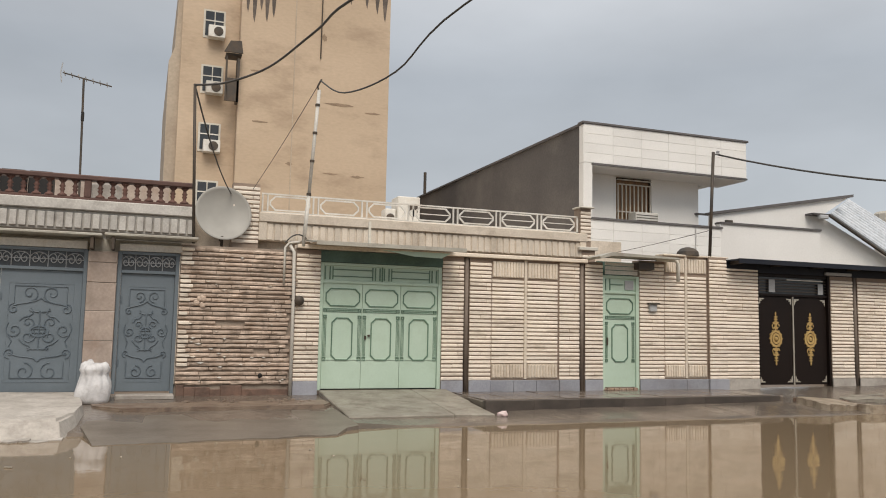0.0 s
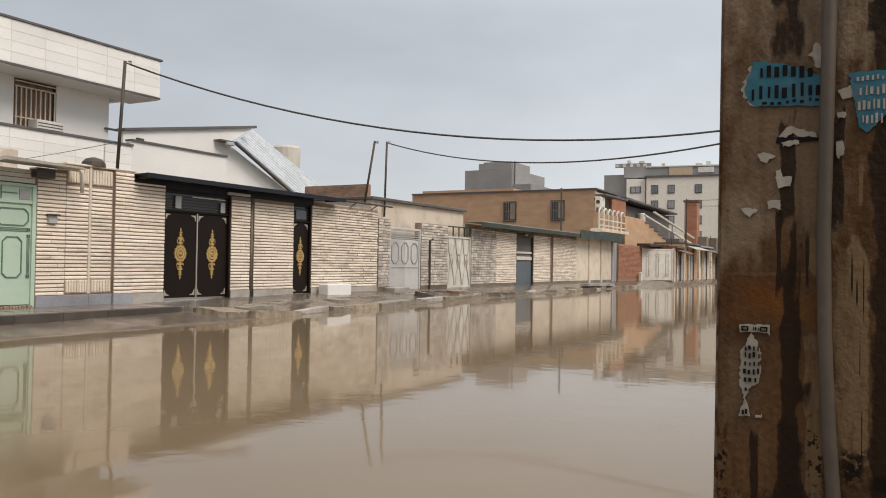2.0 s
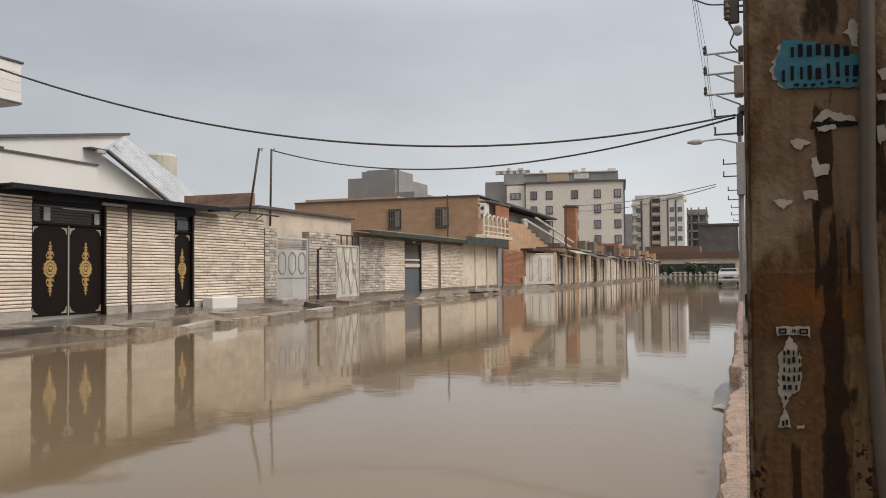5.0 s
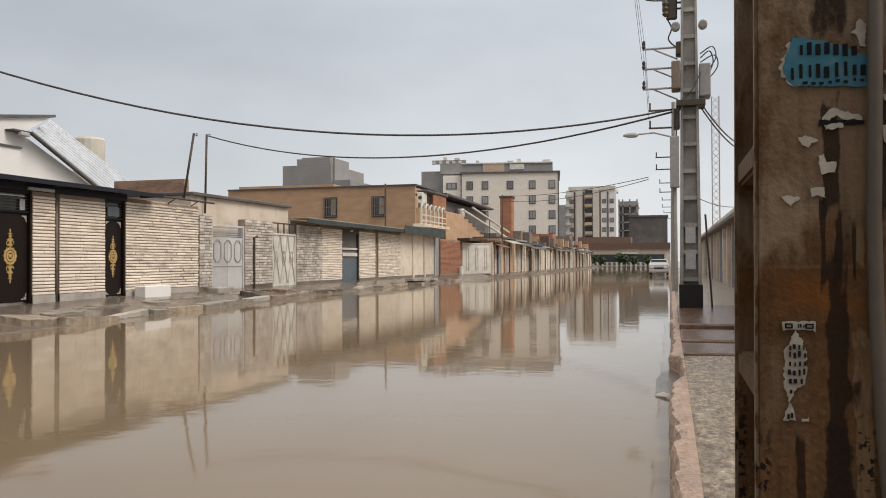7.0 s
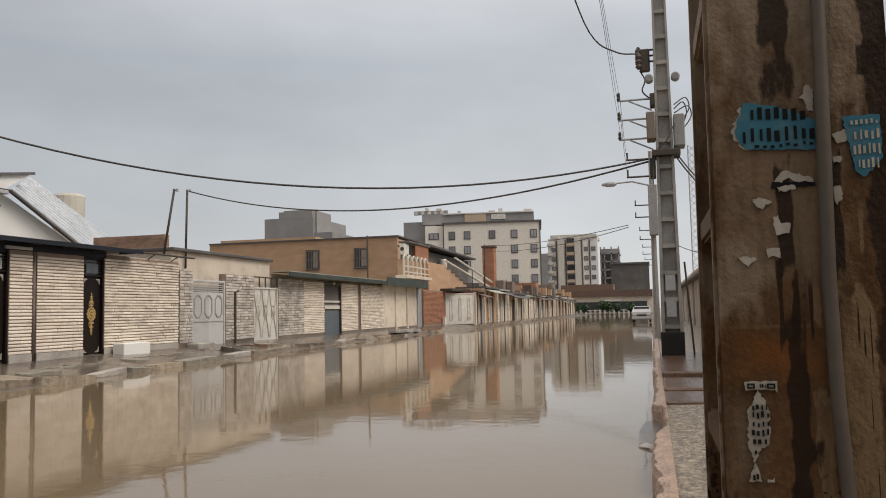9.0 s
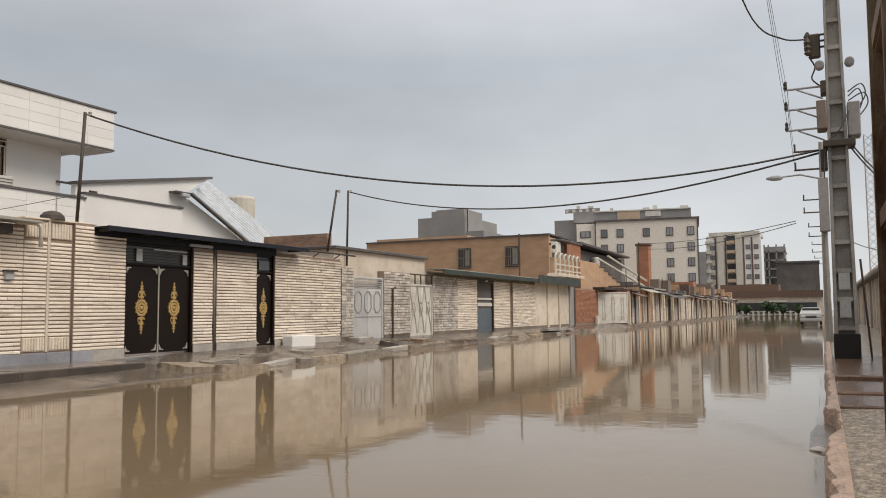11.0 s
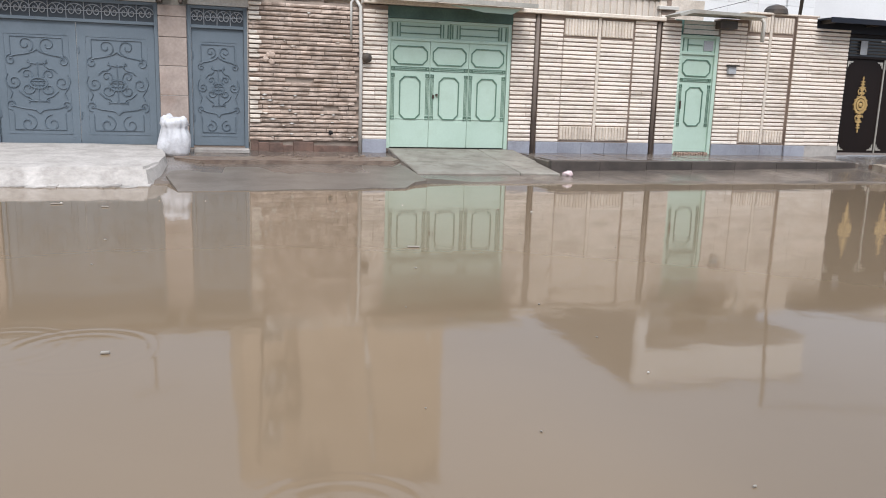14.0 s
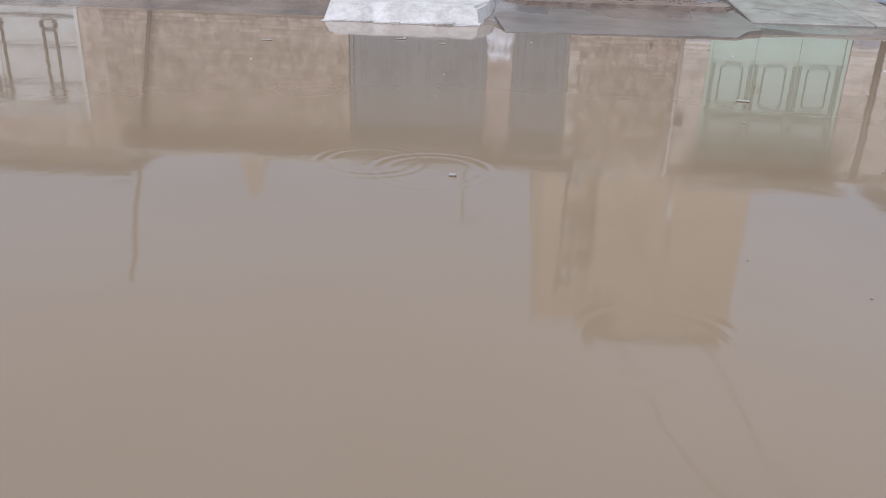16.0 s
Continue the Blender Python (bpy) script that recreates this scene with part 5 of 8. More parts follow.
part("canopy_slab", boxes((-0.68, FY - 0.45, 3.22, 0.98, FY + 0.3, 3.27), bevel=0.01), TIN, hood, "grey sheet canopy")
part("lintel", boxes((-3.82, FY - 0.02, 2.985, -0.98, FY + 0.15, 3.13), bevel=0.006), WHITE_METAL, hood, "white painted lintel")
part("lintel", boxes((-0.42, FY - 0.02, 2.985, 0.72, FY + 0.15, 3.12), bevel=0.006), WHITE_METAL, hood, "white painted lintel")
for bx in (-0.92, -0.56):
    part("canopy_bracket", boxes((bx, FY - 0.4, 2.97, bx + 0.06, FY, 3.2), bevel=0.006), IRON, hood)
part("parapet", boxes((-6.55, FY, 3.28, 0.92, FY + 0.25, 3.66), bevel=0.01), GREYWHITE, bl)
ribs("flute", -6.55, 0.92, 3.32, 3.60, FY, GREYWHITE, bl, 0.155, 0.06)
part("coping", boxes((-6.55, FY - 0.08, 3.66, 0.92, FY + 0.28, 3.86), bevel=0.015), GREYWHITE, bl)
part("roof_body", boxes((-6.55, FY + 0.26, 0.4, 0.6, 27, 3.60)), GREYWHITE, bl)
part("rear_parapet", boxes((-6.55, 26.0, 3.6, 0.6, 26.2, 5.60)), PILLAR_STONE, bl, "pale pinkish wall behind the balusters")
part("bottom_rail", boxes((-6.55, FY + 0.0, 3.86, 0.86, FY + 0.16, 3.92), bevel=0.01), BROWNRAIL, bl)
part("top_rail", boxes((-6.55, FY - 0.03, 4.24, 0.86, FY + 0.19, 4.34), bevel=0.02), BROWNRAIL, bl)
bm = lathe(bmesh.new(), (0, 0, 0), [(0.085, 0), (0.080, 0.035), (0.035, 0.065), (0.030, 0.10), (0.052, 0.135), (0.030, 0.165), (0.058, 0.195), (0.034, 0.225), (0.030, 0.26), (0.060, 0.29), (0.085, 0.32)], 10)
bal_me = finish(bm, BALUSTER, True)
pier_me = finish(boxes((-0.06, -0.09, 0, 0.06, 0.09, 0.32), bevel=0.01), BROWNRAIL)
for i in range(33):
    x = 0.70 - i * 0.219
    piece("baluster_pier" if i % 9 == 8 else "baluster", pier_me if i % 9 == 8 else bal_me, (x, FY + 0.08, 3.92), bl)
tank_ = solid("water_tank", lathe(bmesh.new(), (-0.9, 21, 3.6), [(0.35, 0), (0.35, 1.08), (0.30, 1.13), (0.1, 1.15)], 16), CONCRETE_DRY, "pale round roof tank behind the balustrade", "tank")
vents_ = []
for x in (-3.0, -2.45):
    vents_.append(solid("roof_vent", boxes((x, 20.5, 4.0, x + 0.5, 20.9, 4.86), bevel=0.03), BLACKBASE, "dark low box on the roof", "box", "roof boxes"))

# television aerial
a_ = a = thing("tv_aerial", (-1.76, 25, 3.6), "thin television aerial on a tall mast", "aerial")
part("mast", tube(bmesh.new(), [(-1.72, 25, 3.6), (-1.78, 25, 6.5), (-1.82, 25, 8.3)], 0.03, 6), IRON, a)
part("clamp", boxes((-1.83, 24.95, 7.1, -1.75, 25.05, 7.35), bevel=0.01), BLACKBASE, a)
part("boom", tube(bmesh.new(), [(-2.35, 24.9, 8.38), (-1.1, 25.2, 8.22)], 0.02, 6), IRON, a)
for i in range(7):
    x = -2.3 + i * 0.18
    part("element", tube(bmesh.new(), [(x, 24.9 + i * 0.04 - 0.25, 8.37 - i * 0.022), (x, 24.9 + i * 0.04 + 0.25, 8.37 - i * 0.022)], 0.012, 5), GREY_METAL, a)
part("reflector", tube(bmesh.new(), [(-2.36, 24.9, 8.1), (-2.4, 24.9, 8.38), (-2.36, 24.9, 8.66)], 0.016, 5), GREY_METAL, a)

# satellite dish
dish = thing("satellite_dish", (1.45, FY + 0.1, 3.2), "large pale grey satellite dish on the wall head", "satellite dish")
bm = bmesh.new()
prof = [(0.03, 0.0), (0.15, 0.008), (0.28, 0.03), (0.40, 0.065), (0.50, 0.11), (0.545, 0.135), (0.555, 0.145), (0.545, 0.155), (0.50, 0.13), (0.40, 0.085), (0.28, 0.05), (0.15, 0.028), (0.03, 0.02)]
lathe(bm, (0, 0, 0), prof, 36)
bmesh.ops.transform(bm, matrix=pose(1.42, FY - 0.05, 3.74, 80, 0, 8), verts=bm.verts)
part("reflector", bm, DISH, dish, smooth=True)
part("foot_clip", boxes((1.37, FY - 0.26, 3.20, 1.45, FY - 0.16, 3.30), bevel=0.01), IRON, dish)
part("rim_tag", boxes((1.36, FY - 0.06, 4.18, 1.52, FY - 0.03, 4.24), bevel=0.01), WHITE_METAL, dish)
part("stand", tube(bmesh.new(), [(1.45, FY + 0.12, 3.1), (1.45, FY + 0.10, 3.75)], 0.03, 8), IRON, dish)

# ---- green-gate house above the wall ----
gh = thing("green_gate_house", (6, 22, 3.2), "low cream house with ribbed fascia and white roof railing", "house")
solid("wall_coping", boxes((2.95, FY - 0.10, 3.205, 9.75, FY + 0.3, 3.29), bevel=0.012), CREAM, "cream stone coping on the strip-clad wall", "coping", kind="structure")
part("fascia", boxes((2.15, FY + 0.0, 3.29, 9.75, FY + 0.28, 3.66)), CREAM, gh)
ribs("fascia_rib", 2.3, 9.6, 3.30, 3.64, FY, CREAM, gh, 0.155, 0.025)
for bx in (2.15, 9.56):
    part("fascia_frame", boxes((bx, FY - 0.05, 3.29, bx + 0.165, FY + 0.0, 3.66), bevel=0.006), CREAM, gh)
part("coping", boxes((2.15, FY - 0.07, 3.66, 9.75, FY + 0.3, 3.86), bevel=0.015), CREAM, gh)
part("roof_body", boxes((0.62, FY + 0.29, 0.4, 10.9, 27, 3.75)), CREAM, gh)
rail = thing("roof_railing", (6, FY + 0.1, 3.86), "white metal roof railing with rounded loops", "railing")
part("bottom_rail", boxes((2.2, FY + 0.05, 3.87, 9.55, FY + 0.09, 3.90)), WHITE_METAL, rail)
part("top_rail", boxes((2.2, FY + 0.05, 4.24, 9.55, FY + 0.09, 4.27)), WHITE_METAL, rail)
n = 7
for i in range(n):
    a0 = 2.22 + i * 1.045
    b0 = a0 + 1.0
    part("post", boxes((a0 - 0.015, FY + 0.05, 3.90, a0 + 0.015, FY + 0.09, 4.24), (a0 + 0.09, FY + 0.05, 3.90, a0 + 0.12, FY + 0.09, 4.24)), WHITE_METAL, rail)
    part("loop", oct_ring(bmesh.new(), (a0 + 0.12 + b0) / 2, 4.07, b0 - a0 - 0.16, 0.31, 0.11, 0.03, FY + 0.055, FY + 0.085), WHITE_METAL, rail)
    if i > 2:
        part("bar", boxes((a0 + 0.18, FY + 0.062, 4.06, b0 - 0.06, FY + 0.078, 4.08)), WHITE_METAL, rail)
part("post", boxes((9.52, FY + 0.05, 3.87, 9.56, FY + 0.09, 4.27)), WHITE_METAL, rail)
part("disc", lathe(bmesh.new(), (5.46, FY + 0.05, 4.07), [(0.085, 0), (0.085, 0.03)], 16, "y"), WHITE_METAL, rail)
roof_piers = []
for i, (a, b, z0, z1) in enumerate(((1.62, 2.15, 3.2, 4.42), (9.58, 9.86, 3.68, 4.46))):
    wall_no += 1
    roof_piers.append(strip_wall("wall_%d" % wall_no, a, b, z0, z1, y=FY - 0.02, label="small strip-clad roof pier"))
roof_piers.append(solid("pier_cap", boxes((9.50, FY - 0.13, 3.46, 10.0, FY + 0.3, 3.54), bevel=0.01), OFFWHITE, "stone cap of the roof pier", "cap", "pier caps"))
roof_piers.append(solid("pier_cap", boxes((9.54, FY - 0.1, 4.46, 9.92, FY + 0.3, 4.50), bevel=0.01), OFFWHITE, "stone cap of the roof pier", "cap", "pier caps"))
roof_piers.append(strip_wall("wall_99", 9.6, 9.95, 3.28, 3.46, y=FY - 0.06))
# white evaporative cooler on the roof
rc = c = thing("roof_cooler", (7.2, 20.6, 3.75), "white boxy air cooler standing on the roof", "air cooler")
part("body", boxes((6.05, 20.6, 3.75, 6.65, 21.2, 4.95), bevel=0.02), WHITE_METAL, c)
part("duct", boxes((5.75, 20.7, 3.75, 6.03, 21.1, 4.62), bevel=0.02), WHITE_METAL, c)
part("fan", lathe(bmesh.new(), (5.88, 20.69, 4.38), [(0.11, 0), (0.11, -0.02), (0.05, -0.04)], 16, "y"), IRON, c)
for ga, gb_ in ((4.55, 4.72), (4.2, 4.3)):
    part("grille", boxes((6.36, 20.585, ga, 6.58, 20.6, gb_)), IRON, c)
set_back([gh, rail, rc, dish, bl, a_, tank_] + vents_ + roof_piers, *YARD)
# white canopy of the gate
c = thing("gate_canopy", (4.9, FY, 3.2), "bent white sheet canopy over the green gate", "canopy")
bm = bmesh.new()
q = [(3.12, FY, 3.40), (6.35, FY, 3.36), (6.35, FY - 0.75, 3.27), (3.25, FY - 0.75, 3.30)]
hi = [bm.verts.new(p) for p in q]; lo = [bm.verts.new((p[0], p[1], p[2] - 0.035)) for p in q]
bm.faces.new(hi); bm.faces.new(lo[::-1])
for k in range(4):
    bm.faces.new((hi[k], lo[k], lo[(k + 1) % 4], hi[(k + 1) % 4]))
part("sheet", bm, TIN, c)
part("gutter", boxes((3.2, FY - 0.78, 3.23, 6.4, FY - 0.74, 3.31)), TIN, c)
part("loose_panel", prism([(4.6, 3.20), (6.1, 3.20), (5.9, 3.09), (5.3, 3.10)], FY - 0.62, FY - 0.60), GREEN, c)
# soffit in the darkened green, so its shade is in the colour
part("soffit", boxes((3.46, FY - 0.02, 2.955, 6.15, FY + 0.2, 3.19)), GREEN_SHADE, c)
# door canopy
c = thing("door_canopy", (10.7, FY, 3.2), "sagging tin canopy on a pipe over the green door", "canopy")
bm = prism([(9.75, 3.33), (10.1, 3.44), (11.9, 3.40), (12.0, 3.36), (10.1, 3.36), (9.8, 3.28)], FY - 0.6, FY)
part("sheet", bm, TIN, c)
part("blind", boxes((10.22, FY - 0.1, 2.97, 11.1, FY - 0.06, 3.06), (10.22, FY - 0.1, 3.08, 11.1, FY - 0.06, 3.16), (10.22, FY - 0.1, 3.18, 11.1, FY - 0.06, 3.25)), OFFWHITE, c, "pale rolled slats")
part("box", boxes((11.0, FY - 0.3, 3.10, 11.45, FY - 0.04, 3.28), bevel=0.01), IRON, c)
part("drain", tube(bmesh.new(), [(11.5, FY - 0.3, 3.36), (12.05, FY - 0.3, 3.36), (12.12, FY - 0.3, 3.28), (12.12, FY - 0.3, 2.85)], 0.045, 8), OFFWHITE, c, "pale bent drain pipe", smooth=True)
ic = thing("intercom_box", (11.55, FY, 2.0), "small grey intercom box on the wall", "intercom")
part("body", boxes((11.46, FY - 0.10, 2.12, 11.66, FY - 0.01, 2.30), bevel=0.01), GREY_METAL, ic)
part("hood", boxes((11.43, FY - 0.16, 2.30, 11.70, FY - 0.01, 2.33), bevel=0.004), IRON, ic)
solid("wall_coping", boxes((11.9, FY - 0.04, 3.50, 13.85, FY + 0.32, 3.545), bevel=0.01), CREAM, "cream stone coping on the strip-clad wall", "coping", kind="structure")
solid("round_vent", lathe(bmesh.new(), (12.75, FY + 0.15, 3.54), [(0.28, 0), (0.26, 0.1), (0.18, 0.18), (0.05, 0.22)], 16), IRON, "dark domed vent on the wall head", "vent")
# sack of rubbish: full belly, gathered neck, loose ears
bm = bmesh.new()
prof = [(0.20, 0.0), (0.30, 0.02), (0.335, 0.10), (0.335, 0.22), (0.315, 0.36), (0.285, 0.48), (0.25, 0.58), (0.235, 0.64), (0.265, 0.70), (0.255, 0.76), (0.19, 0.82), (0.10, 0.86), (0.02, 0.85)]
loops = []
for j, (r, h) in enumerate(prof):
    row = []
    for k in range(56):
        th = 2 * math.pi * k / 56
        c, q = math.cos(th), math.sin(th)
        fold = 0.022 * math.sin(9 * th + 2.2 * noise.noise(Vector((c * 2, q * 2, h * 3)))) * min(1, h * 2.2)
        dent = 0.075 * noise.noise(Vector((c * 1.3, q * 1.3, h * 3.5))) + 0.010 * noise.noise(Vector((c * 5, q * 5, h * 9)))
        rr = r * (1 + dent * 2) + fold * (r > 0.08)
        ear = 0.10 * max(0, math.cos(th - 2.4)) ** 6 + 0.06 * max(0, math.cos(th + 0.5)) ** 8
        row.append(bm.verts.new((rr * c, rr * q * 0.8, h + (ear + 0.05 * noise.noise(Vector((c * 3, q * 3, 1)))) * (j in (9, 10)))))
    loops.append(row)
for u, v in zip(loops, loops[1:]):
    for k in range(56):
        bm.faces.new((u[k], u[(k + 1) % 56], v[(k + 1) % 56], v[k]))
bm.faces.new(loops[0][::-1]); bm.faces.new(loops[-1])
bmesh.ops.transform(bm, matrix=pose(-0.71, 16.85, 0.17, 0, 2, 0) @ Matrix.Diagonal((0.90, 0.90, 0.84, 1)), verts=bm.verts)
solid("rubbish_sack", bm, SACK, "full white woven sack leaning by the pillar", "sack", smooth=True)

# ---- tower block behind ----
TY = 43.0
tw = thing("apartment_tower", (6, TY, 0), "tall ochre plastered apartment tower with a blank flank", "apartment tower")
part("flank_wall", boxes((4.15, TY, 0, 12.28, TY + 12, 20.6)), TOWER_WALL, tw)
part("roof_cap", boxes((4.0, TY - 0.15, 20.6, 12.4, TY + 12, 20.9)), COPING, tw)
part("recess_wall", boxes((1.25, TY + 0.9, 0, 4.15, TY + 12, 20.3)), TOWER_WALL, tw)
# side wall is darkened by colour, as the tower's shaded side
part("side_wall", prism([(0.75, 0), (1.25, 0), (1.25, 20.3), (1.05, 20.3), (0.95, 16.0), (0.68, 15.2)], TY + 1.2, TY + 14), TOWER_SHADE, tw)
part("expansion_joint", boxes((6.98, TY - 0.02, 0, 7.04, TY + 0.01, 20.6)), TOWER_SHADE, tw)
for i, (x, z0) in enumerate(((4.45, 18.0), (4.8, 17.5), (5.15, 18.2), (5.45, 17.6), (5.8, 17.9), (10.0, 19.3), (10.9, 19.2), (11.5, 19.0), (11.95, 18.6))):
    part("tar_streak", prism([(x - 0.22, 20.61), (x + 0.22, 20.61), (x + 0.08, z0 + 0.5), (x + 0.02, z0), (x - 0.06, z0 + 0.3)], TY - 0.015, TY + 0.01), TAR, tw, "dark tar run")
for x, z, w_, h_ in ((9.6, 13.6, 1.6, 0.16), (11.4, 13.3, 0.9, 0.12), (6.9, 10.1, 0.45, 0.16), (9.2, 9.75, 0.9, 0.12), (10.6, 9.7, 0.8, 0.14), (5.3, 12.2, 1.0, 0.10), (8.6, 17.2, 0.3, 0.4), (5.0, 14.9, 0.7, 0.08)):
    ragged_ = [(x + w_ / 2 * math.cos(a * 0.45) * rng.uniform(0.6, 1.2), z + h_ / 2 * math.sin(a * 0.45) * rng.uniform(0.5, 1.4)) for a in range(14)]
    part("fallen_plaster", prism(ragged_, TY - 0.012, TY + 0.01), PATCH, tw, "ragged patch of fallen plaster")
part("cable_run", tube(bmesh.new(), [(8.4, TY - 0.05, 16.0), (8.42, TY - 0.05, 20.5)], 0.035, 5), IRON, tw)
for i, z in enumerate((16.75, 13.75, 10.65, 7.6)):
    w = part("window", boxes((2.30, TY + 0.86, z - 0.12, 3.42, TY + 0.92, z + 1.42)), OFFWHITE, tw)
    part("pane", boxes((2.40, TY + 0.83, z, 2.84, TY + 0.87, z + 1.32), (2.90, TY + 0.83, z, 3.32, TY + 0.87, z + 1.32)), GLASS_DK, w)
    part("glazing_bar", boxes((2.40, TY + 0.80, z + 0.78, 3.32, TY + 0.83, z + 0.84)), WHITE_METAL, w)
    ac = part("air_conditioner", boxes((2.55, TY + 0.30, z - 0.22, 3.40, TY + 0.80, z + 0.42), bevel=0.02), WHITE_METAL, w)
    part("fan", lathe(bmesh.new(), (3.05, TY + 0.295, z + 0.1), [(0.24, 0), (0.24, -0.03), (0.08, -0.04)], 16, "y"), IRON, ac)
bm = boxes((3.42, TY - 0.55, 15.4, 4.2, TY + 0.3, 15.5), (3.42, TY - 0.5, 13.0, 3.52, TY - 0.4, 15.4), (4.0, TY - 0.5, 13.0, 4.12, TY + 0.2, 15.3), (3.5, TY - 0.5, 13.0, 4.1, TY - 0.4, 14.2))
part("balcony_cage", bm, IRON, tw, "dark iron balcony cage")
part("cage_roof", prism([(3.3, 15.5), (4.25, 15.5), (4.15, 16.15), (3.6, 16.1)], TY - 0.7, TY - 0.6), IRON, tw)

# ---- masts and posts on the far side ----
solid("mast", tube(bmesh.new(), [(0.92, FY + 0.1, 3.2), (0.80, FY + 0.1, 6.42)], 0.03, 8), IRON, "thin rusty mast at the wall joint", "mast", "wall masts", smooth=True)
m = thing("conduit_mast", (3.2, FY, 3.2), "white conduit mast carrying overhead wires", "mast", "wall masts")
part("lower_tube", tube(bmesh.new(), [(3.06, FY - 0.08, 3.25), (3.14, FY - 0.08, 4.3)], 0.04, 8), PVC, m, smooth=True)
part("upper_tube", tube(bmesh.new(), [(3.14, FY - 0.08, 4.3), (3.28, FY - 0.08, 6.55)], 0.035, 8), PVC, m, smooth=True)
for z in (4.3, 5.0, 5.6, 6.2):
    part("clamp", lathe(bmesh.new(), (3.14 + (z - 4.3) * 0.062, FY - 0.08, z), [(0.05, 0), (0.05, 0.05)], 8), IRON, m)
part("hook", tube(bmesh.new(), [(3.28, FY - 0.08, 6.5), (3.24, FY - 0.1, 6.62), (3.32, FY - 0.1, 6.78)], 0.02, 6), IRON, m)
solid("short_post", boxes((4.45, FY - 0.05, 3.3, 4.50, FY, 3.85)), OFFWHITE, "short white upright on the fascia", "post")


def wall_post(top, foot, label):
    p = thing("wire_post", foot, label, "post", "wall posts")
    part("tube", tube(bmesh.new(), [foot, top], 0.04, 8), IRON, p, smooth=True)
    part("insulator", lathe(bmesh.new(), (top[0] + 0.1, top[1] - 0.05, top[2] - 0.08), [(0.03, 0), (0.05, 0.03), (0.03, 0.06), (0.05, 0.09), (0.02, 0.12)], 8), GREY_METAL, p)
    part("cross_bar", tube(bmesh.new(), [(top[0], top[1], top[2] - 0.05), (top[0] + 0.14, top[1] - 0.06, top[2] - 0.05)], 0.015, 5), IRON, p)
    return p


wall_post((13.46, FY, 6.22), (13.30, FY, 3.5), "thin steel post on the wall holding a cable")
wall_post((25.6, FY + 0.19, 5.96), (25.5, FY + 0.19, 3.1), "thin steel post on the wall holding a cable")
wall_post((24.14, FY - 0.24, 5.75), (23.75, FY - 0.1, 3.45), "leaning thin steel post on the wall")

# ---- white two-storey house ----
WY = 20.6
wh = thing("white_house", (14, 24, 3.5), "two-storey house in white stone with overhanging parapet", "house")
part("side_wall", boxes((11.52, WY + 0.05, 0.5, 11.75, 38, 7.40)), CEMENT, wh, "bare grey cement flank")
part("side_coping", boxes((11.46, WY, 7.40, 11.8, 38, 7.47)), COPING, wh)
part("vent_pipe", tube(bmesh.new(), [(11.62, 34.59, 7.42), (11.62, 34.59, 8.5)], 0.07, 8), IRON, wh, "dark vent pipe")
part("roof", boxes((11.75, WY + 0.2, 7.2, 17.1, 36, 7.38)), CEMENT, wh)
par = part("parapet", boxes((11.48, WY, 6.32, 17.22, WY + 0.22, 7.44)), WHITE, wh)
part("parapet_return", boxes((17.0, WY + 0.22, 6.34, 17.22, 30, 7.44)), WHITE, wh)
cl_me = finish(boxes((0, -0.012, 0, 0.94, 0, 0.27), bevel=0.003), WHITE)
for i in range(6):
    for j in range(4):
        piece("cladding_panel", cl_me, (11.50 + i * 0.953, WY, 6.33 + j * 0.277), par)
part("coping", boxes((11.44, WY - 0.05, 7.44, 17.28, WY + 0.25, 7.50), bevel=0.005), COPING, wh)
part("soffit", boxes((11.75, WY + 0.02, 6.24, 17.20, WY + 1.3, 6.32)), WHITE_WALL, wh)
part("soffit_edge", boxes((11.75, WY - 0.02, 6.27, 17.24, WY + 0.02, 6.32)), COPING, wh)
part("corner_pier", boxes((11.49, WY, 3.3, 11.78, WY + 0.25, 6.32), bevel=0.004), WHITE, wh)
part("recess_wall", boxes((11.75, WY + 1.0, 4.2, 13.2, WY + 1.2, 6.3), (14.46, WY + 1.0, 4.2, 16.2, WY + 1.2, 6.3), (13.2, WY + 1.0, 4.2, 14.46, WY + 1.2, 4.92), (13.2, WY + 1.0, 6.22, 14.46, WY + 1.2, 6.3)), WHITE_WALL, wh)
part("recess_side", boxes((16.1, WY + 1.2, 4.2, 16.05, WY + 2.6, 6.3)), WHITE_WALL, wh)
part("rear_wall", boxes((16.2, WY + 2.6, 3.3, 17.4, WY + 2.8, 6.34)), WHITE_WALL, wh)
part("body", boxes((12.6, WY + 1.3, 0.3, 16.05, 34, 7.2)), WHITE_WALL, wh)
win = part("window", boxes((13.20, WY + 1.10, 4.92, 14.46, WY + 1.14, 6.22)), CURTAIN, wh, "barred window with a drawn tan curtain")
bm = bmesh.new()
for i in range(9):
    box(bm, 13.24 + i * 0.142, WY + 0.96, 4.85, 13.27 + i * 0.142, WY + 0.99, 6.0)
for z in (4.85, 5.15, 5.98, 6.12):
    box(bm, 13.22, WY + 0.955, z, 14.44, WY + 0.995, z + 0.03)
part("grille", bm, OFFWHITE, win, "cream window bars")
part("frame", ring(bmesh.new(), [(13.18, 4.80), (14.48, 4.80), (14.48, 6.2), (13.18, 6.2)], [(13.24, 4.86), (14.42, 4.86), (14.42, 6.14), (13.24, 6.14)], WY + 1.05, WY + 1.11), IRON, win)
ac = part("air_conditioner", boxes((13.59, WY + 0.55, 4.80, 14.39, WY + 0.95, 5.12), bevel=0.015), WHITE_METAL, win, "white window air conditioner")
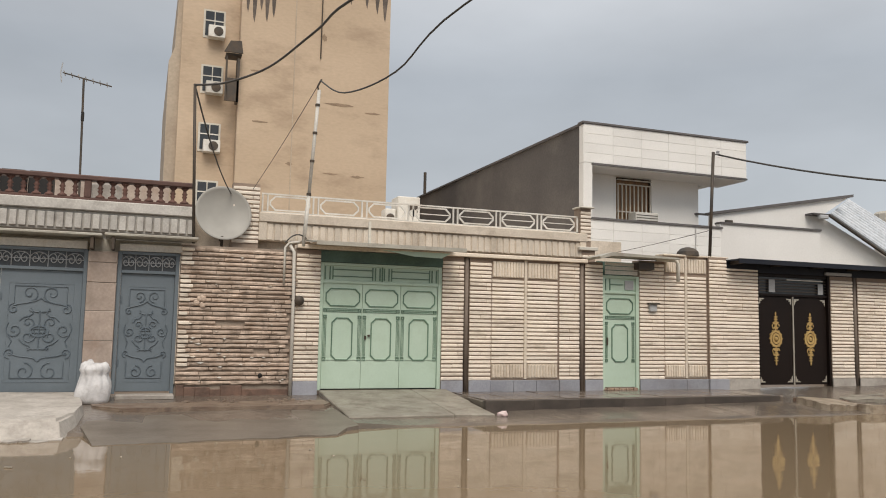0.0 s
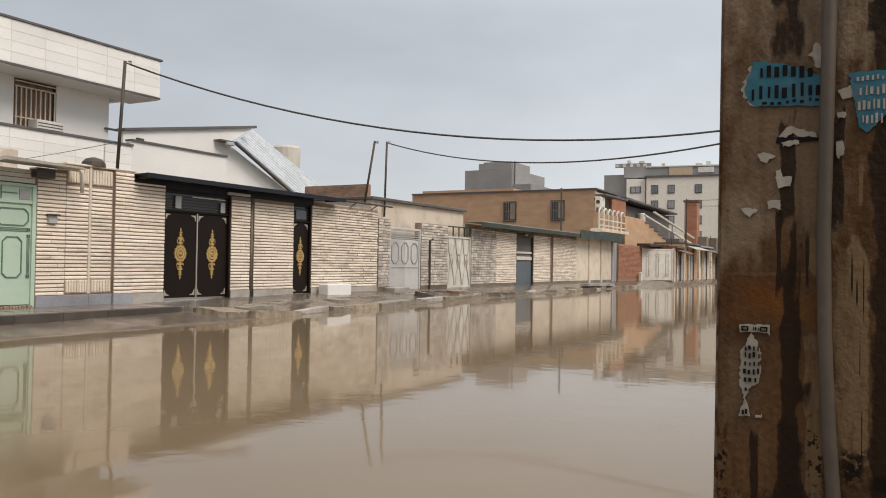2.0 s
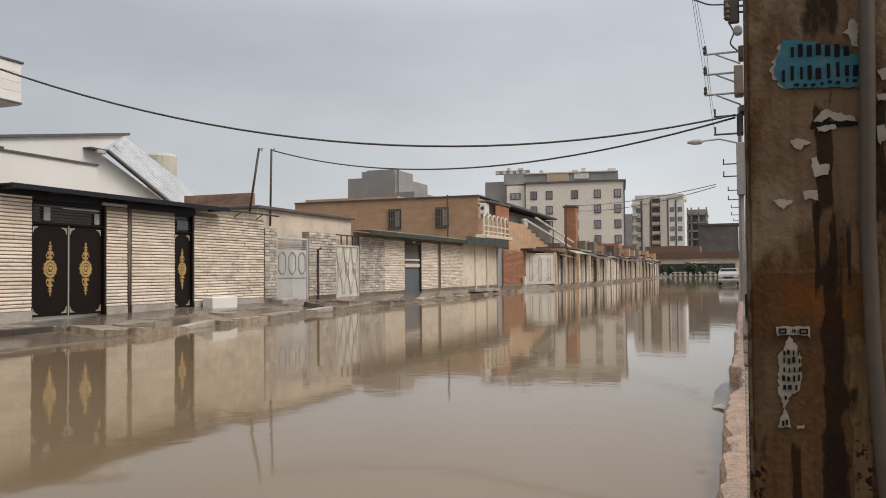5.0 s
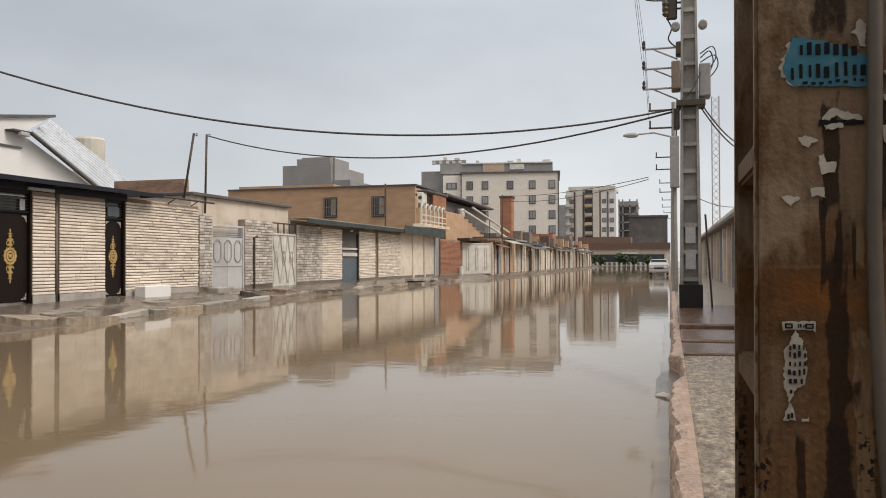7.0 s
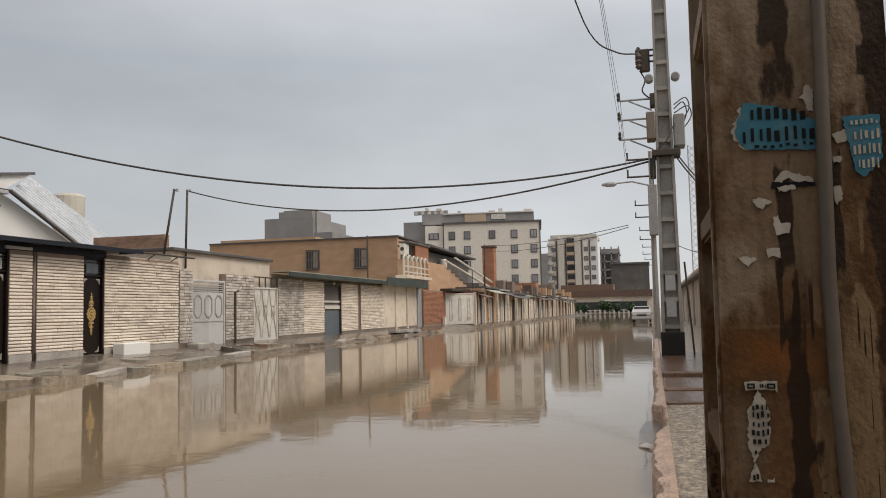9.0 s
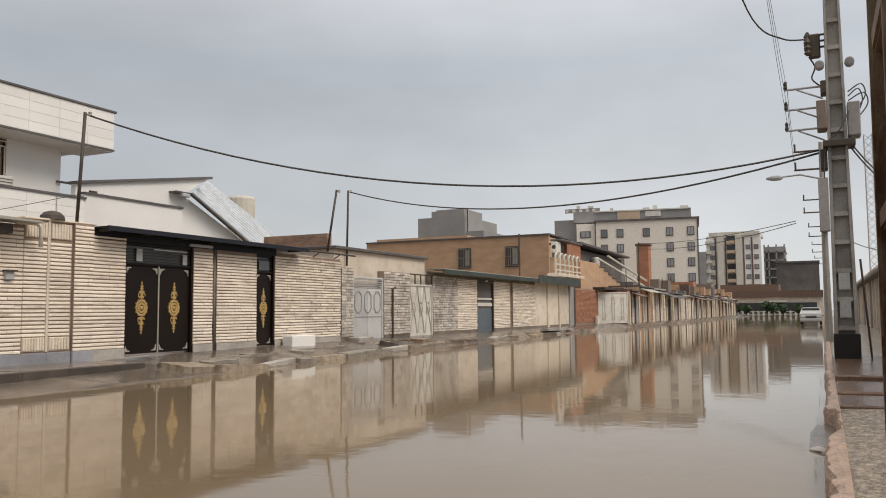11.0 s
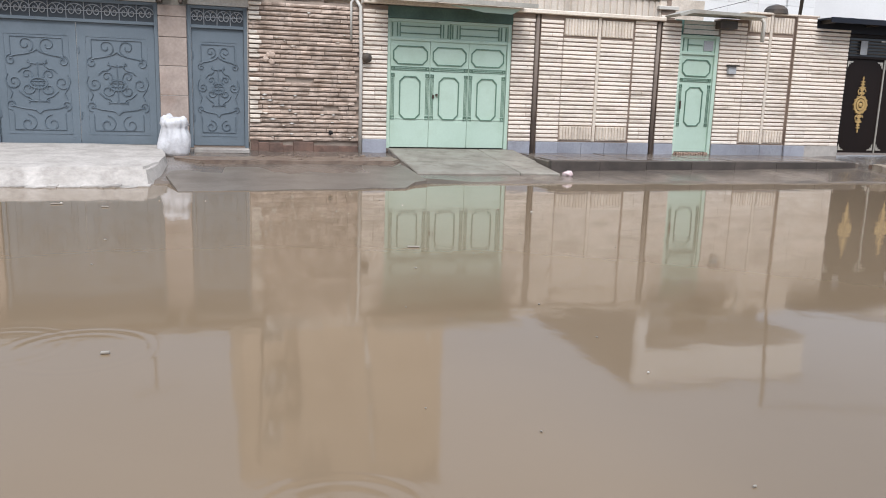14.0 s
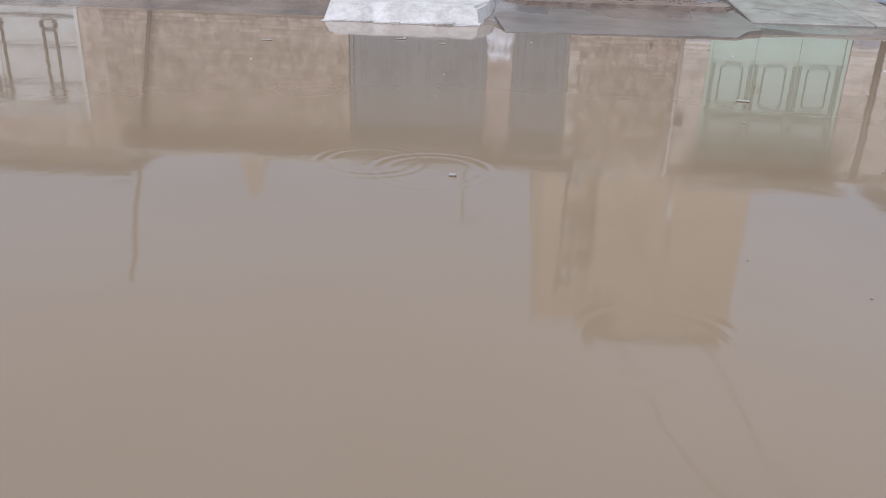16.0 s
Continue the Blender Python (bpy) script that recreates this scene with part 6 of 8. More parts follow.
part("slat", boxes((13.62, WY + 0.54, 4.86, 14.36, WY + 0.55, 4.88), (13.62, WY + 0.54, 4.94, 14.36, WY + 0.55, 4.96), (13.62, WY + 0.54, 5.02, 14.36, WY + 0.55, 5.04)), IRON, ac)
low = part("balcony_wall", boxes((11.49, WY - 0.02, 3.3, 16.2, WY + 0.2, 4.70)), WHITE, wh)
for i in range(5):
    for j in range(5):
        piece("cladding_panel", cl_me, (11.50 + i * 0.953 - (0.07 if i == 4 else 0), WY - 0.02, 3.32 + j * 0.277), low)
part("balcony_coping", boxes((11.45, WY - 0.07, 4.70, 16.25, WY + 0.25, 4.76)), COPING, wh)
rl = part("side_rail", tube(bmesh.new(), [(16.2, WY + 1.5, 4.9), (17.1, WY + 1.5, 4.9), (17.1, WY + 1.5, 4.5)], 0.03, 6), IRON, wh)
part("side_ledge", boxes((16.05, WY + 0.9, 5.25, 17.0, WY + 1.0, 5.30)), COPING, wh)

# ---- slanted-roof house ----
sh = thing("slant_roof_house", (20, 22, 3.4), "white plastered house with a steep corrugated metal roof", "house")
part("front_wall", boxes((16.2, WY, 3.2, 20.1, WY + 0.2, 4.86)), WHITE_WALL, sh)
part("front_coping", boxes((16.2, WY - 0.05, 4.86, 20.12, WY + 0.25, 4.92)), COPING, sh)
part("gable", prism([(16.2, 3.2), (26, 3.2), (23.95, 4.0), (20.6, 5.42), (21.85, 6.16), (16.3, 5.2)], WY + 0.45, WY + 0.65), WHITE_WALL, sh)
part("gable_coping", prism([(16.25, 5.2), (21.95, 6.16), (21.95, 6.25), (16.25, 5.28)], WY + 0.35, WY + 0.75), COPING, sh)
part("ledge", boxes((19.95, WY + 0.1, 5.42, 20.75, WY + 0.46, 5.47)), COPING, sh)
part("vent_block", boxes((16.75, WY + 0.38, 4.98, 17.0, WY + 0.46, 5.06)), IRON, sh)
# corrugated sheet from ridge to eaves
RA, RB = Vector((20.62, WY + 0.12, 5.44)), Vector((23.98, WY + 2.5, 6.51))
RC, RD = RA + 1.35 * Vector((3.25, 0, -1.53)), RB + 1.35 * Vector((5.6, 0, -2.30))
RN = (RC - RA).cross(RB - RA).normalized()
RN = RN if RN.z > 0 else -RN
bm = bmesh.new()
rows_ = []
for k in range(81):
    u = k / 80
    lift = RN * (0.08 * max(0.0, math.cos(2 * math.pi * u * 10)) ** 0.7)
    rows_.append([bm.verts.new(RA.lerp(RB, u) + lift), bm.verts.new(RC.lerp(RD, u) + lift), bm.verts.new(RC.lerp(RD, u) - RN * 0.03), bm.verts.new(RA.lerp(RB, u) - RN * 0.03)])
for p_, q_ in zip(rows_, rows_[1:]):
    for k in range(4):
        bm.faces.new((p_[k], p_[(k + 1) % 4], q_[(k + 1) % 4], q_[k]))
bm.faces.new(rows_[0]); bm.faces.new(rows_[-1][::-1])
sheet = part("metal_roof", bm, GALV, sh, "corrugated galvanised roof sheet")
part("roof_edge", tube(bmesh.new(), [RA + Vector((-0.06, -0.06, -0.02)), RC + Vector((-0.06, -0.06, -0.06))], 0.055, 6), IRON, sh)
part("pulley", boxes((20.2, WY + 0.05, 5.30, 20.55, WY + 0.2, 5.42), bevel=0.02), GREY_METAL, sh)
roof_tank = solid("roof_tank", lathe(bmesh.new(), (29.60, 26, 0.2), [(0.65, 0), (0.65, 6.53), (0.59, 6.63), (0.2, 6.68)], 16), OFFWHITE, "pale round water tank on a roof", "tank")

set_back([wh, sh, roof_tank], *WHITE_YARD)

# ---- low houses further along ----
def low_house(x0, x1, depth, z, m, label, y0=FY + 0.3):
    h = thing("low_house", ((x0 + x1) / 2, y0, 0.3), label, "house")
    part("wall", boxes((x0, y0, 0.2, x1, y0 + depth, z)), m, h)
    part("roof", boxes((x0 - 0.1, y0 - 0.15, z, x1 + 0.1, y0 + depth, z + 0.12), bevel=0.02), COPING, h)
    return h


low_house(24.8, 32.2, 8, 3.70, CREAM, "low cream house behind the grey gate")
bm = boxes((27.6, 19.95, 3.5, 27.9, 23.2, 4.62))
BROWNBRICK = mat("brown_brickwork", (0.37, 0.235, 0.165), (0.25, 0.155, 0.11), 0.85, 1.5, 16, 0.4, per=0.08, stretch=(1, 1, 3), stain=(0.14, 0.10, 0.08), stain_amt=0.5, stain_scale=3)
solid("brick_parapet", bm, BROWNBRICK, "brown brick parapet wall on a roof", "wall", kind="structure")


def stone_wall(x0, x1, z1, m, joint, seg=0.3, pitch=0.11, h=0.092, y=FY, label="wall of rough grey stone courses"):
    global wall_no
    wall_no += 1
    return strip_wall("wall_%d" % wall_no, x0, x1, 0.45, z1, y=y, material=m, joint=joint, pitch=pitch, h=h, seg=seg, jitter=0.015, label=label)


GREYSTONE = mat("grey_rubble_stone", (0.60, 0.555, 0.50), (0.43, 0.395, 0.355), 0.8, 3, 20, 0.4, per=0.28, stain=(0.24, 0.20, 0.17), stain_amt=0.5)
stone_wall(24.85, 25.65, 3.0, GREYSTONE, JOINT_PALE)
stone_wall(27.97, 30.2, 3.0, GREYSTONE, JOINT_PALE)
stone_wall(32.45, 35.1, 3.0, GREYSTONE, JOINT_PALE)
stone_wall(35.1, 37.5, 3.0, STRIP, JOINT_PALE, 0.8, 0.083, 0.066, label="wall of cream brick strips")
stone_wall(39.8, 42.2, 3.0, STRIP, JOINT_PALE, 0.8, 0.083, 0.066, label="wall of cream brick strips")
stone_wall(42.7, 46.6, 3.0, STRIP_OLD, JOINT_PALE, 0.8, 0.083, 0.066, label="weathered wall of cream brick strips")
solid("plinth_course", boxes((24.8, FY - 0.02, 0.15, 25.64, FY + 0.1, 0.45), (27.98, FY - 0.02, 0.15, 30.18, FY + 0.1, 0.45), (32.46, FY - 0.02, 0.15, 37.48, FY + 0.1, 0.45), (39.8, FY - 0.02, 0.15, 54, FY + 0.1, 0.45)), CONCRETE, "grimy cement plinth along the low walls", "plinth", kind="structure")


def panel_gate(name, x0, x1, z1, m, trim, style, label, y=FY + 0.06, turn=None):
    """A sheet-metal gate with ovals or bars as ornament."""
    t = thing(name, (x0, y, 0.3), label, "gate")
    part("frame", boxes((x0, y - 0.04, 0.28, x0 + 0.08, y + 0.05, z1), (x1 - 0.08, y - 0.04, 0.28, x1, y + 0.05, z1), (x0 + 0.08, y - 0.04, z1 - 0.07, x1 - 0.08, y + 0.05, z1), bevel=0.006), m, t)
    n = 2
    lw = (x1 - x0 - 0.16) / n
    zt = z1 - (0.45 if style == "long" else 0.07)
    for i in range(n):
        a = x0 + 0.08 + i * lw
        leaf = part("leaf", boxes((a + 0.006, y, 0.32, a + lw - 0.006, y + 0.03, zt), bevel=0.005), m, t)
    W = x1 - x0 - 0.16
    for i in range(3):
        cx = x0 + 0.08 + W * (i + 0.5) / 3
        if style == "long":
            part("moulding", oct_ring(bmesh.new(), cx, 1.75, (x1 - x0) * 0.23, 0.85, 0.16, 0.05, y - 0.02, y), trim, t)
        elif style == "wave":
            part("oval", ring(bmesh.new(), oval(cx, 1.5, 0.36, 0.6), oval(cx, 1.5, 0.27, 0.5), y - 0.02, y), trim, t)
            for s in (-1, 1):
                part("wavy_bar", tube(bmesh.new(), [(cx + s * (0.28 * abs(math.cos(k * 0.35 + 0.2)) + 0.02), y - 0.01, 0.45 + k * 0.24) for k in range(10)], 0.03, 5), trim, t)
        else:
            for s in (-1, 1):
                part("bar", boxes((cx + s * 0.14 - 0.03, y - 0.02, 0.85, cx + s * 0.14 + 0.03, y, z1 - 0.63)), trim, t)
            part("moulding", oct_ring(bmesh.new(), cx, z1 - 0.5, 0.42, 0.26, 0.1, 0.06, y - 0.02, y), trim, t)
            part("moulding", oct_ring(bmesh.new(), cx, 0.72, 0.42, 0.26, 0.1, 0.06, y - 0.02, y), trim, t)
    if style == "bars" and trim is IRON:
        for z in (0.50, 1.15, 1.95, z1 - 0.3):
            part("rail", boxes((x0 + 0.1, y - 0.014, z, x1 - 0.1, y, z + 0.045)), trim, t)
    if style == "long":
        part("mid_rail", boxes((x0 + 0.1, y - 0.015, 1.17, x1 - 0.1, y, 1.20)), trim, t)
    if style == "long":
        for i in range(5):
            part("louvre", boxes((x0 + 0.08, y - 0.01, z1 - 0.42 + i * 0.075, x1 - 0.08, y + 0.01, z1 - 0.39 + i * 0.075)), GREY_METAL, t)
    return t


PALE_GATE = mat("pale_grey_gate_paint", (0.56, 0.56, 0.555), (0.48, 0.48, 0.475), 0.5, 1, 30, 0.05, stain=(0.36, 0.32, 0.28), stain_amt=0.3)
panel_gate("grey_gate", 25.66, 27.96, 2.72, PALE_GATE, GREYBLOCK, "long", "pale grey metal gate with long oval mouldings")
panel_gate("white_gate", 30.2, 32.44, 2.55, WHITE_METAL, TIN, "wave", "white metal gate with wavy oval ironwork")
bm = boxes((30.2, FY + 0.02, 2.95, 32.44, FY + 0.08, 3.0))
for i in range(5):
    box(bm, 30.22 + i * 0.54, FY + 0.03, 2.55, 30.27 + i * 0.54, FY + 0.07, 2.95)
solid("gate_transom", bm, IRON, "open iron transom over the white gate", "transom")
g = thing("dark_gate", (38.6, FY, 0.3), "half-open dark roller gate with pale bands", "gate")
part("curtain", boxes((37.5, FY + 0.12, 0.3, 39.78, FY + 0.16, 2.95)), CEMENT, g)
part("lower_panel", boxes((37.6, FY + 0.09, 0.32, 39.68, FY + 0.119, 1.5)), BLUE_DK, g)
part("band", boxes((37.55, FY + 0.06, 1.62, 39.7, FY + 0.12, 1.80), (37.55, FY + 0.06, 1.95, 39.7, FY + 0.12, 2.05)), WHITE_METAL, g)
part("frame", boxes((37.5, FY, 0.3, 37.58, FY + 0.12, 3.0), (39.7, FY, 0.3, 39.78, FY + 0.12, 3.0), (37.5, FY - 0.02, 2.8, 39.78, FY + 0.1, 3.0)), IRON, g)
wall_no += 1
solid("wall_%d" % wall_no, boxes((42.2, FY + 0.1, 0.2, 42.7, FY + 0.3, 3.0)), JOINT, "dark recess between wall bays", "wall", kind="structure")
for i in range(3):
    wall_no += 1
    x0 = 46.6 + i * 2.45
    w = solid("wall_%d" % wall_no, boxes((x0, FY, 0.3, x0 + 2.43, FY + 0.3, 3.1)), CREAM, "plain cream wall bay with a dark pilaster", "wall", kind="structure")
    part("pilaster", boxes((x0 + 2.2, FY - 0.1, 0.3, x0 + 2.44, FY, 3.1), bevel=0.01), CREAM if i < 2 else PLINTH, w)
c = thing("long_canopy", (43, FY, 3.0), "long dark green sheet canopy over the low fronts", "canopy")
part("fascia", boxes((32.3, FY - 0.62, 3.06, 54.3, FY - 0.58, 3.26)), DARK_SHEET, c)
part("sheet", boxes((32.3, FY - 0.58, 3.26, 54.3, FY + 0.4, 3.30)), TIN, c)
part("grey_fascia", boxes((45.5, FY - 0.66, 3.0, 54.3, FY - 0.625, 3.5)), DARK_SHEET, c)
part("roof_body", boxes((32.3, FY + 0.3, 0.3, 53.6, 26, 3.2)), OFFWHITE, c)
solid("wall_lamp", lathe(bmesh.new(), (38.3, FY - 0.2, 2.86), [(0.05, 0), (0.09, 0.05), (0.05, 0.1)], 10), WHITE_METAL, "small white wall lamp under the canopy", "lamp")
solid("iron_pipe", tube(bmesh.new(), [(28.6, FY - 0.05, 0.3), (28.6, FY - 0.05, 2.3), (28.75, FY - 0.1, 2.35)], 0.05, 8), IRON, "dark standing pipe on the stone wall", "pipe")
solid("canopy_post", tube(bmesh.new(), [(43.9, FY, 3.3), (43.9, FY, 5.85)], 0.05, 6), IRON, "thin dark post above the canopy", "post")

# tan brick house whose flank faces along the street
tb = thing("tan_brick_house", (58, 22, 0), "tan brick house with dark coping and barred windows", "house")
part("flank_wall", boxes((54.4, 19.0, 0.4, 54.7, 34, 6.75)), TANBRICK, tb)
part("flank_coping", boxes((54.3, 18.9, 6.75, 60, 34, 6.85)), COPING, tb)
part("front_wall", boxes((54.7, 19.0, 0.4, 60.5, 19.3, 6.6)), TANBRICK, tb)
for y0 in (25.0, 21.25):
    w = part("window", boxes((54.34, y0, 4.55, 54.42, y0 + 1.05, 6.05)), GLASS_DK, tb)
    bm = bmesh.new()
    for i in range(6):
        box(bm, 54.28, y0 + 0.05 + i * 0.18, 4.6, 54.31, y0 + 0.09 + i * 0.18, 6.0)
    for z in (4.6, 5.3, 5.95):
        box(bm, 54.28, y0, z, 54.31, y0 + 1.05, z + 0.05)
    part("grille", bm, PIPE_BROWN, w)
    part("pane", boxes((54.31, y0 + 0.12, 4.75, 54.335, y0 + 0.48, 5.9)), PAPER, w, "pale blind behind the bars")
part("upper_block", boxes((56, 26, 6.85, 60, 34, 7.2)), TANBRICK, tb)
set_back([tb], *TAN_YARD)
st = thing("stepped_brick_house", (62, 19, 0.2), "tan brick house with a stepped parapet and dark shed roof", "house")
part("wall", boxes((54.3, 18.75, 0.2, 64.5, 19.0, 5.15)), TANBRICK, st)
part("upper_block", boxes((57.6, 18.7, 5.15, 61.3, 19.5, 6.45), bevel=0.03), REDBRICK, st)
part("block_coping", boxes((57.4, 18.6, 6.45, 61.5, 19.6, 6.58)), COPING, st)
part("recess_wall", boxes((55.2, 18.9, 5.15, 57.6, 19.1, 6.3)), CEMENT, st)
part("canopy_slab", boxes((54.3, 18.1, 6.30, 57.6, 18.95, 6.42), bevel=0.02), COPING, st)
part("parapet", boxes((59.6, 18.25, 2.6, 65.2, 18.75, 5.2), bevel=0.02), TANBRICK, st)
for i in range(6):
    part("stair_block", boxes((65.2 + i * 1.5, 18.25, 2.6, 66.7 + i * 1.5, 18.75, 4.95 - i * 0.27), bevel=0.02), TANBRICK, st)
    part("stair_cap", boxes((65.2 + i * 1.5, 18.2, 4.95 - i * 0.27, 66.7 + i * 1.5, 18.8, 5.02 - i * 0.27)), COPING, st)
part("shed_wall", boxes((62.0, 19.4, 0.2, 78.5, 21.2, 6.3)), CEMENT, st)
part("shed_roof", prism([(61.4, 6.62), (79.0, 6.45), (79.0, 6.60), (61.4, 6.78)], 18.7, 21.3), COPING, st)
part("water_drum", lathe(bmesh.new(), (66.8, 18.95, 5.0), [(0.32, 0), (0.34, 0.1), (0.34, 0.75), (0.28, 0.85)], 12), WHITE_METAL, st, "white drum on the stair")
bal = thing("arched_balcony", (56, 18.3, 3.7), "cream balcony rail of tall looped arches", "balcony")
part("slab", boxes((52.9, 17.9, 3.72, 59.4, 18.75, 3.95), bevel=0.02), CREAM, bal)
for i in range(6):
    a0 = 53.1 + i * 1.04
    part("arch", tube(bmesh.new(), [(a0, 18.2, 3.95), (a0, 18.2, 5.05)] + [(a0 + 0.36 - 0.36 * math.cos(k * 0.45), 18.2, 5.05 + 0.32 * math.sin(k * 0.45)) for k in range(1, 8)], 0.075, 6), OFFWHITE, bal)
for z in (4.15, 4.55):
    part("rail", boxes((53.0, 18.16, z, 59.3, 18.24, z + 0.09)), OFFWHITE, bal)
cooler = thing("wall_cooler", (54.4, 18.5, 5.5), "white air cooler hung over the arched balcony", "air cooler")
part("body", boxes((53.9, 18.35, 5.45, 54.9, 18.75, 6.2), bevel=0.03), WHITE_METAL, cooler)
part("fan", lathe(bmesh.new(), (53.89, 18.55, 5.83), [(0.14, 0), (0.14, -0.02), (0.05, -0.03)], 12, "x"), IRON, cooler)
ch = thing("brick_chimney", (80, 17.7, 3), "broad red-brown brick chimney stack", "chimney")
part("shaft", boxes((80.0, 17.05, 2.6, 81.2, 18.25, 7.75), bevel=0.03), REDBRICK, ch)
part("cap", boxes((79.9, 16.95, 7.75, 81.3, 18.35, 7.95), bevel=0.02), RUST_BASE, ch)
for k, (dx, dz) in enumerate(((0, 0), (-3.0, -0.45))):
    solid("leaning_beam", tube(bmesh.new(), [(68.0 + dx, 18.2, 6.0 + dz), (84.5 + dx * 1.6, 17.0, 3.55 + dz * 0.4)], 0.10, 6), OFFWHITE, "long pale beam leaning down over the low roofs", "beam", "leaning beams")

# red brick stretch and the turned white gate
wall_no += 1
solid("wall_%d" % wall_no, boxes((54.0, FY + 0.1, 0.2, 55.3, FY + 0.3, 3.0)), GREYBLOCK, "grey recess beside the red brick wall", "wall", kind="structure")
stone_wall(55.4, 61.6, 2.95, REDBRICK, JOINT, 0.6, 0.09, 0.075, label="red brick garden wall")
solid("lintel_beam", boxes((60.9, FY - 0.8, 2.95, 65, FY + 0.2, 3.15)), IRON, "dark beam over the white gate", "beam")
pg = panel_gate("white_gate", 0, 3.34, 2.78, WHITE_METAL, TIN, "bars", "wide white metal gate with barred ornament", y=0.0)
pg.matrix_world = pose(61.64, FY, 0.3, 0, 0, math.degrees(math.atan2(-1.66, 2.9)))
solid("white_post", boxes((60.2, FY - 0.35, 0.2, 60.45, FY - 0.15, 0.95), bevel=0.03), WHITE_METAL, "short white post before the brick wall", "post")

# row of fronts that closes the far left side
FX = 64.6
x = FX
tones = [REDBRICK, TANBRICK, CREAM, CREAM, OFFWHITE, STRIP, CREAM, GREYSTONE, OFFWHITE, TANBRICK, CREAM, OFFWHITE]
i = 0
while x < 150:
    L = rng.uniform(3.0, 6.0)
    zt = rng.uniform(2.7, 3.4)
    h = thing("street_house", (x, 15.84, 0.3), "low street front of plastered brick with a metal door", "house", "far street fronts")
    m = tones[i % len(tones)]
    part("wall", boxes((x, 15.84, 0.2, x + L, 22, zt)), m, h)
    part("coping", boxes((x, 15.5, zt, x + L, 22, zt + 0.15)), (RUST_BASE, COPING, TIN)[i % 3], h)
    part("pier", boxes((x, 15.68, 0.2, x + 0.4, 15.84, zt)), CREAM if m is not CREAM else STRIP_OLD, h)
    dw = rng.uniform(1.2, 2.4)
    part("door", boxes((x + L * 0.5, 15.79, 0.3, x + L * 0.5 + dw, 15.84, 2.4)), rng.choice((WHITE_METAL, GREY_METAL, IRON, BROWNRAIL, TIN)), h)
    for k in range(1, 3):
        part("pilaster", boxes((x + L * k * 0.32, 15.70, 0.2, x + L * k * 0.32 + 0.22, 15.78, zt)), STRIP_OLD if k == 1 else RUST_BASE, h)
    part("roof_shed", boxes((x + 0.3, 16.2, zt + 0.15, x + rng.uniform(1.0, 2.2), 17.3, zt + (rng.uniform(0.5, 1.5) if x > 80 else rng.uniform(0.25, 0.5)))), rng.choice((RUST_BASE, CEMENT, PIPE_BROWN, TANBRICK)), h)
    part("roof_pole", tube(bmesh.new(), [(x + L * 0.6, 16.4, zt), (x + L * 0.6 + rng.uniform(-0.4, 0.4), 16.4, zt + rng.uniform(0.8, 2.0))], 0.04, 5), IRON, h)
    if rng.random() < 0.6 and x > 78:
        part("upper_storey", boxes((x + 0.5, 17.5 + rng.uniform(0, 2), zt + 0.15, x + L - 0.3, 24, zt + rng.uniform(1.0, 2.6))), rng.choice((TANBRICK, REDBRICK, OFFWHITE, PIPE_BROWN)), h)
    if rng.random() < 0.5:
        part("awning", prism([(15.86, zt - 0.1), (14.8, zt - 0.45), (14.8, zt - 0.40), (15.86, zt)], x + 0.3, x + L - 0.3, "x"), rng.choice((TIN, RUST_BASE, COPING)), h)
    x += L + 0.02
    i += 1

# ---- far buildings ----
def window_rows(parent, face, at, us, zs, w, h, m=GLASS_DK):
    """Framed windows on a face: face 'x' looks along -x at x = at, 'y' along -y."""
    for u in us:
        for z in zs:
            if face == "x":
                fr = part("window", boxes((at - 0.12, u, z, at + 0.05, u + w, z + h)), COPING, parent)
                part("pane", boxes((at - 0.16, u + w * 0.12, z + h * 0.1, at - 0.121, u + w * 0.48, z + h * 0.9), (at - 0.16, u + w * 0.54, z + h * 0.1, at - 0.121, u + w * 0.88, z + h * 0.9)), WINDOW_PALE, fr)
            else:
                fr = part("window", boxes((u, at - 0.12, z, u + w, at + 0.05, z + h)), COPING, parent)
                part("pane", boxes((u + w * 0.12, at - 0.16, z + h * 0.1, u + w * 0.48, at - 0.121, z + h * 0.9), (u + w * 0.54, at - 0.16, z + h * 0.1, u + w * 0.88, at - 0.121, z + h * 0.9)), GLASS_DK, fr)


gb = thing("grey_block_building", (78, 36, 0), "bare grey block stair tower behind the houses", "building")
part("wall", boxes((75, 34.6, 0, 84, 40.0, 11.2)), GREYBLOCK, gb)
part("lower_wall", boxes((75.2, 32.6, 0, 84, 34.6, 9.6)), GREYBLOCK, gb)
part("stair_head", boxes((75.1, 34.7, 11.2, 80, 37.9, 12.0), bevel=0.03), GREYBLOCK, gb)
part("roof_box", boxes((76, 38.2, 11.2, 78, 38.9, 12.0), bevel=0.03), GREYBLOCK, gb)
part("roof_mast", tube(bmesh.new(), [(75.3, 34.4, 9.6), (75.3, 34.4, 12.0)], 0.06, 5), IRON, gb)
set_back([gb], *TAN_YARD)

ap = thing("white_apartment_block", (185, 40, 0), "cream clad apartment block with dark framed windows", "apartment block")
part("front_wall", boxes((180, 25.6, 0, 200, 47.8, 21.2)), APT, ap)
part("flank_wall", boxes((180.5, 47.8, 0, 200, 52, 21.0)), APT, ap)
part("cornice", boxes((179.7, 25.3, 21.2, 200, 48, 21.6)), COPING, ap)
part("grey_wing", boxes((184, 50, 0, 204, 57.6, 22.4)), GREYBLOCK, ap)
part("attic", boxes((183, 27, 21.6, 204, 53, 24.0)), GREYBLOCK, ap)
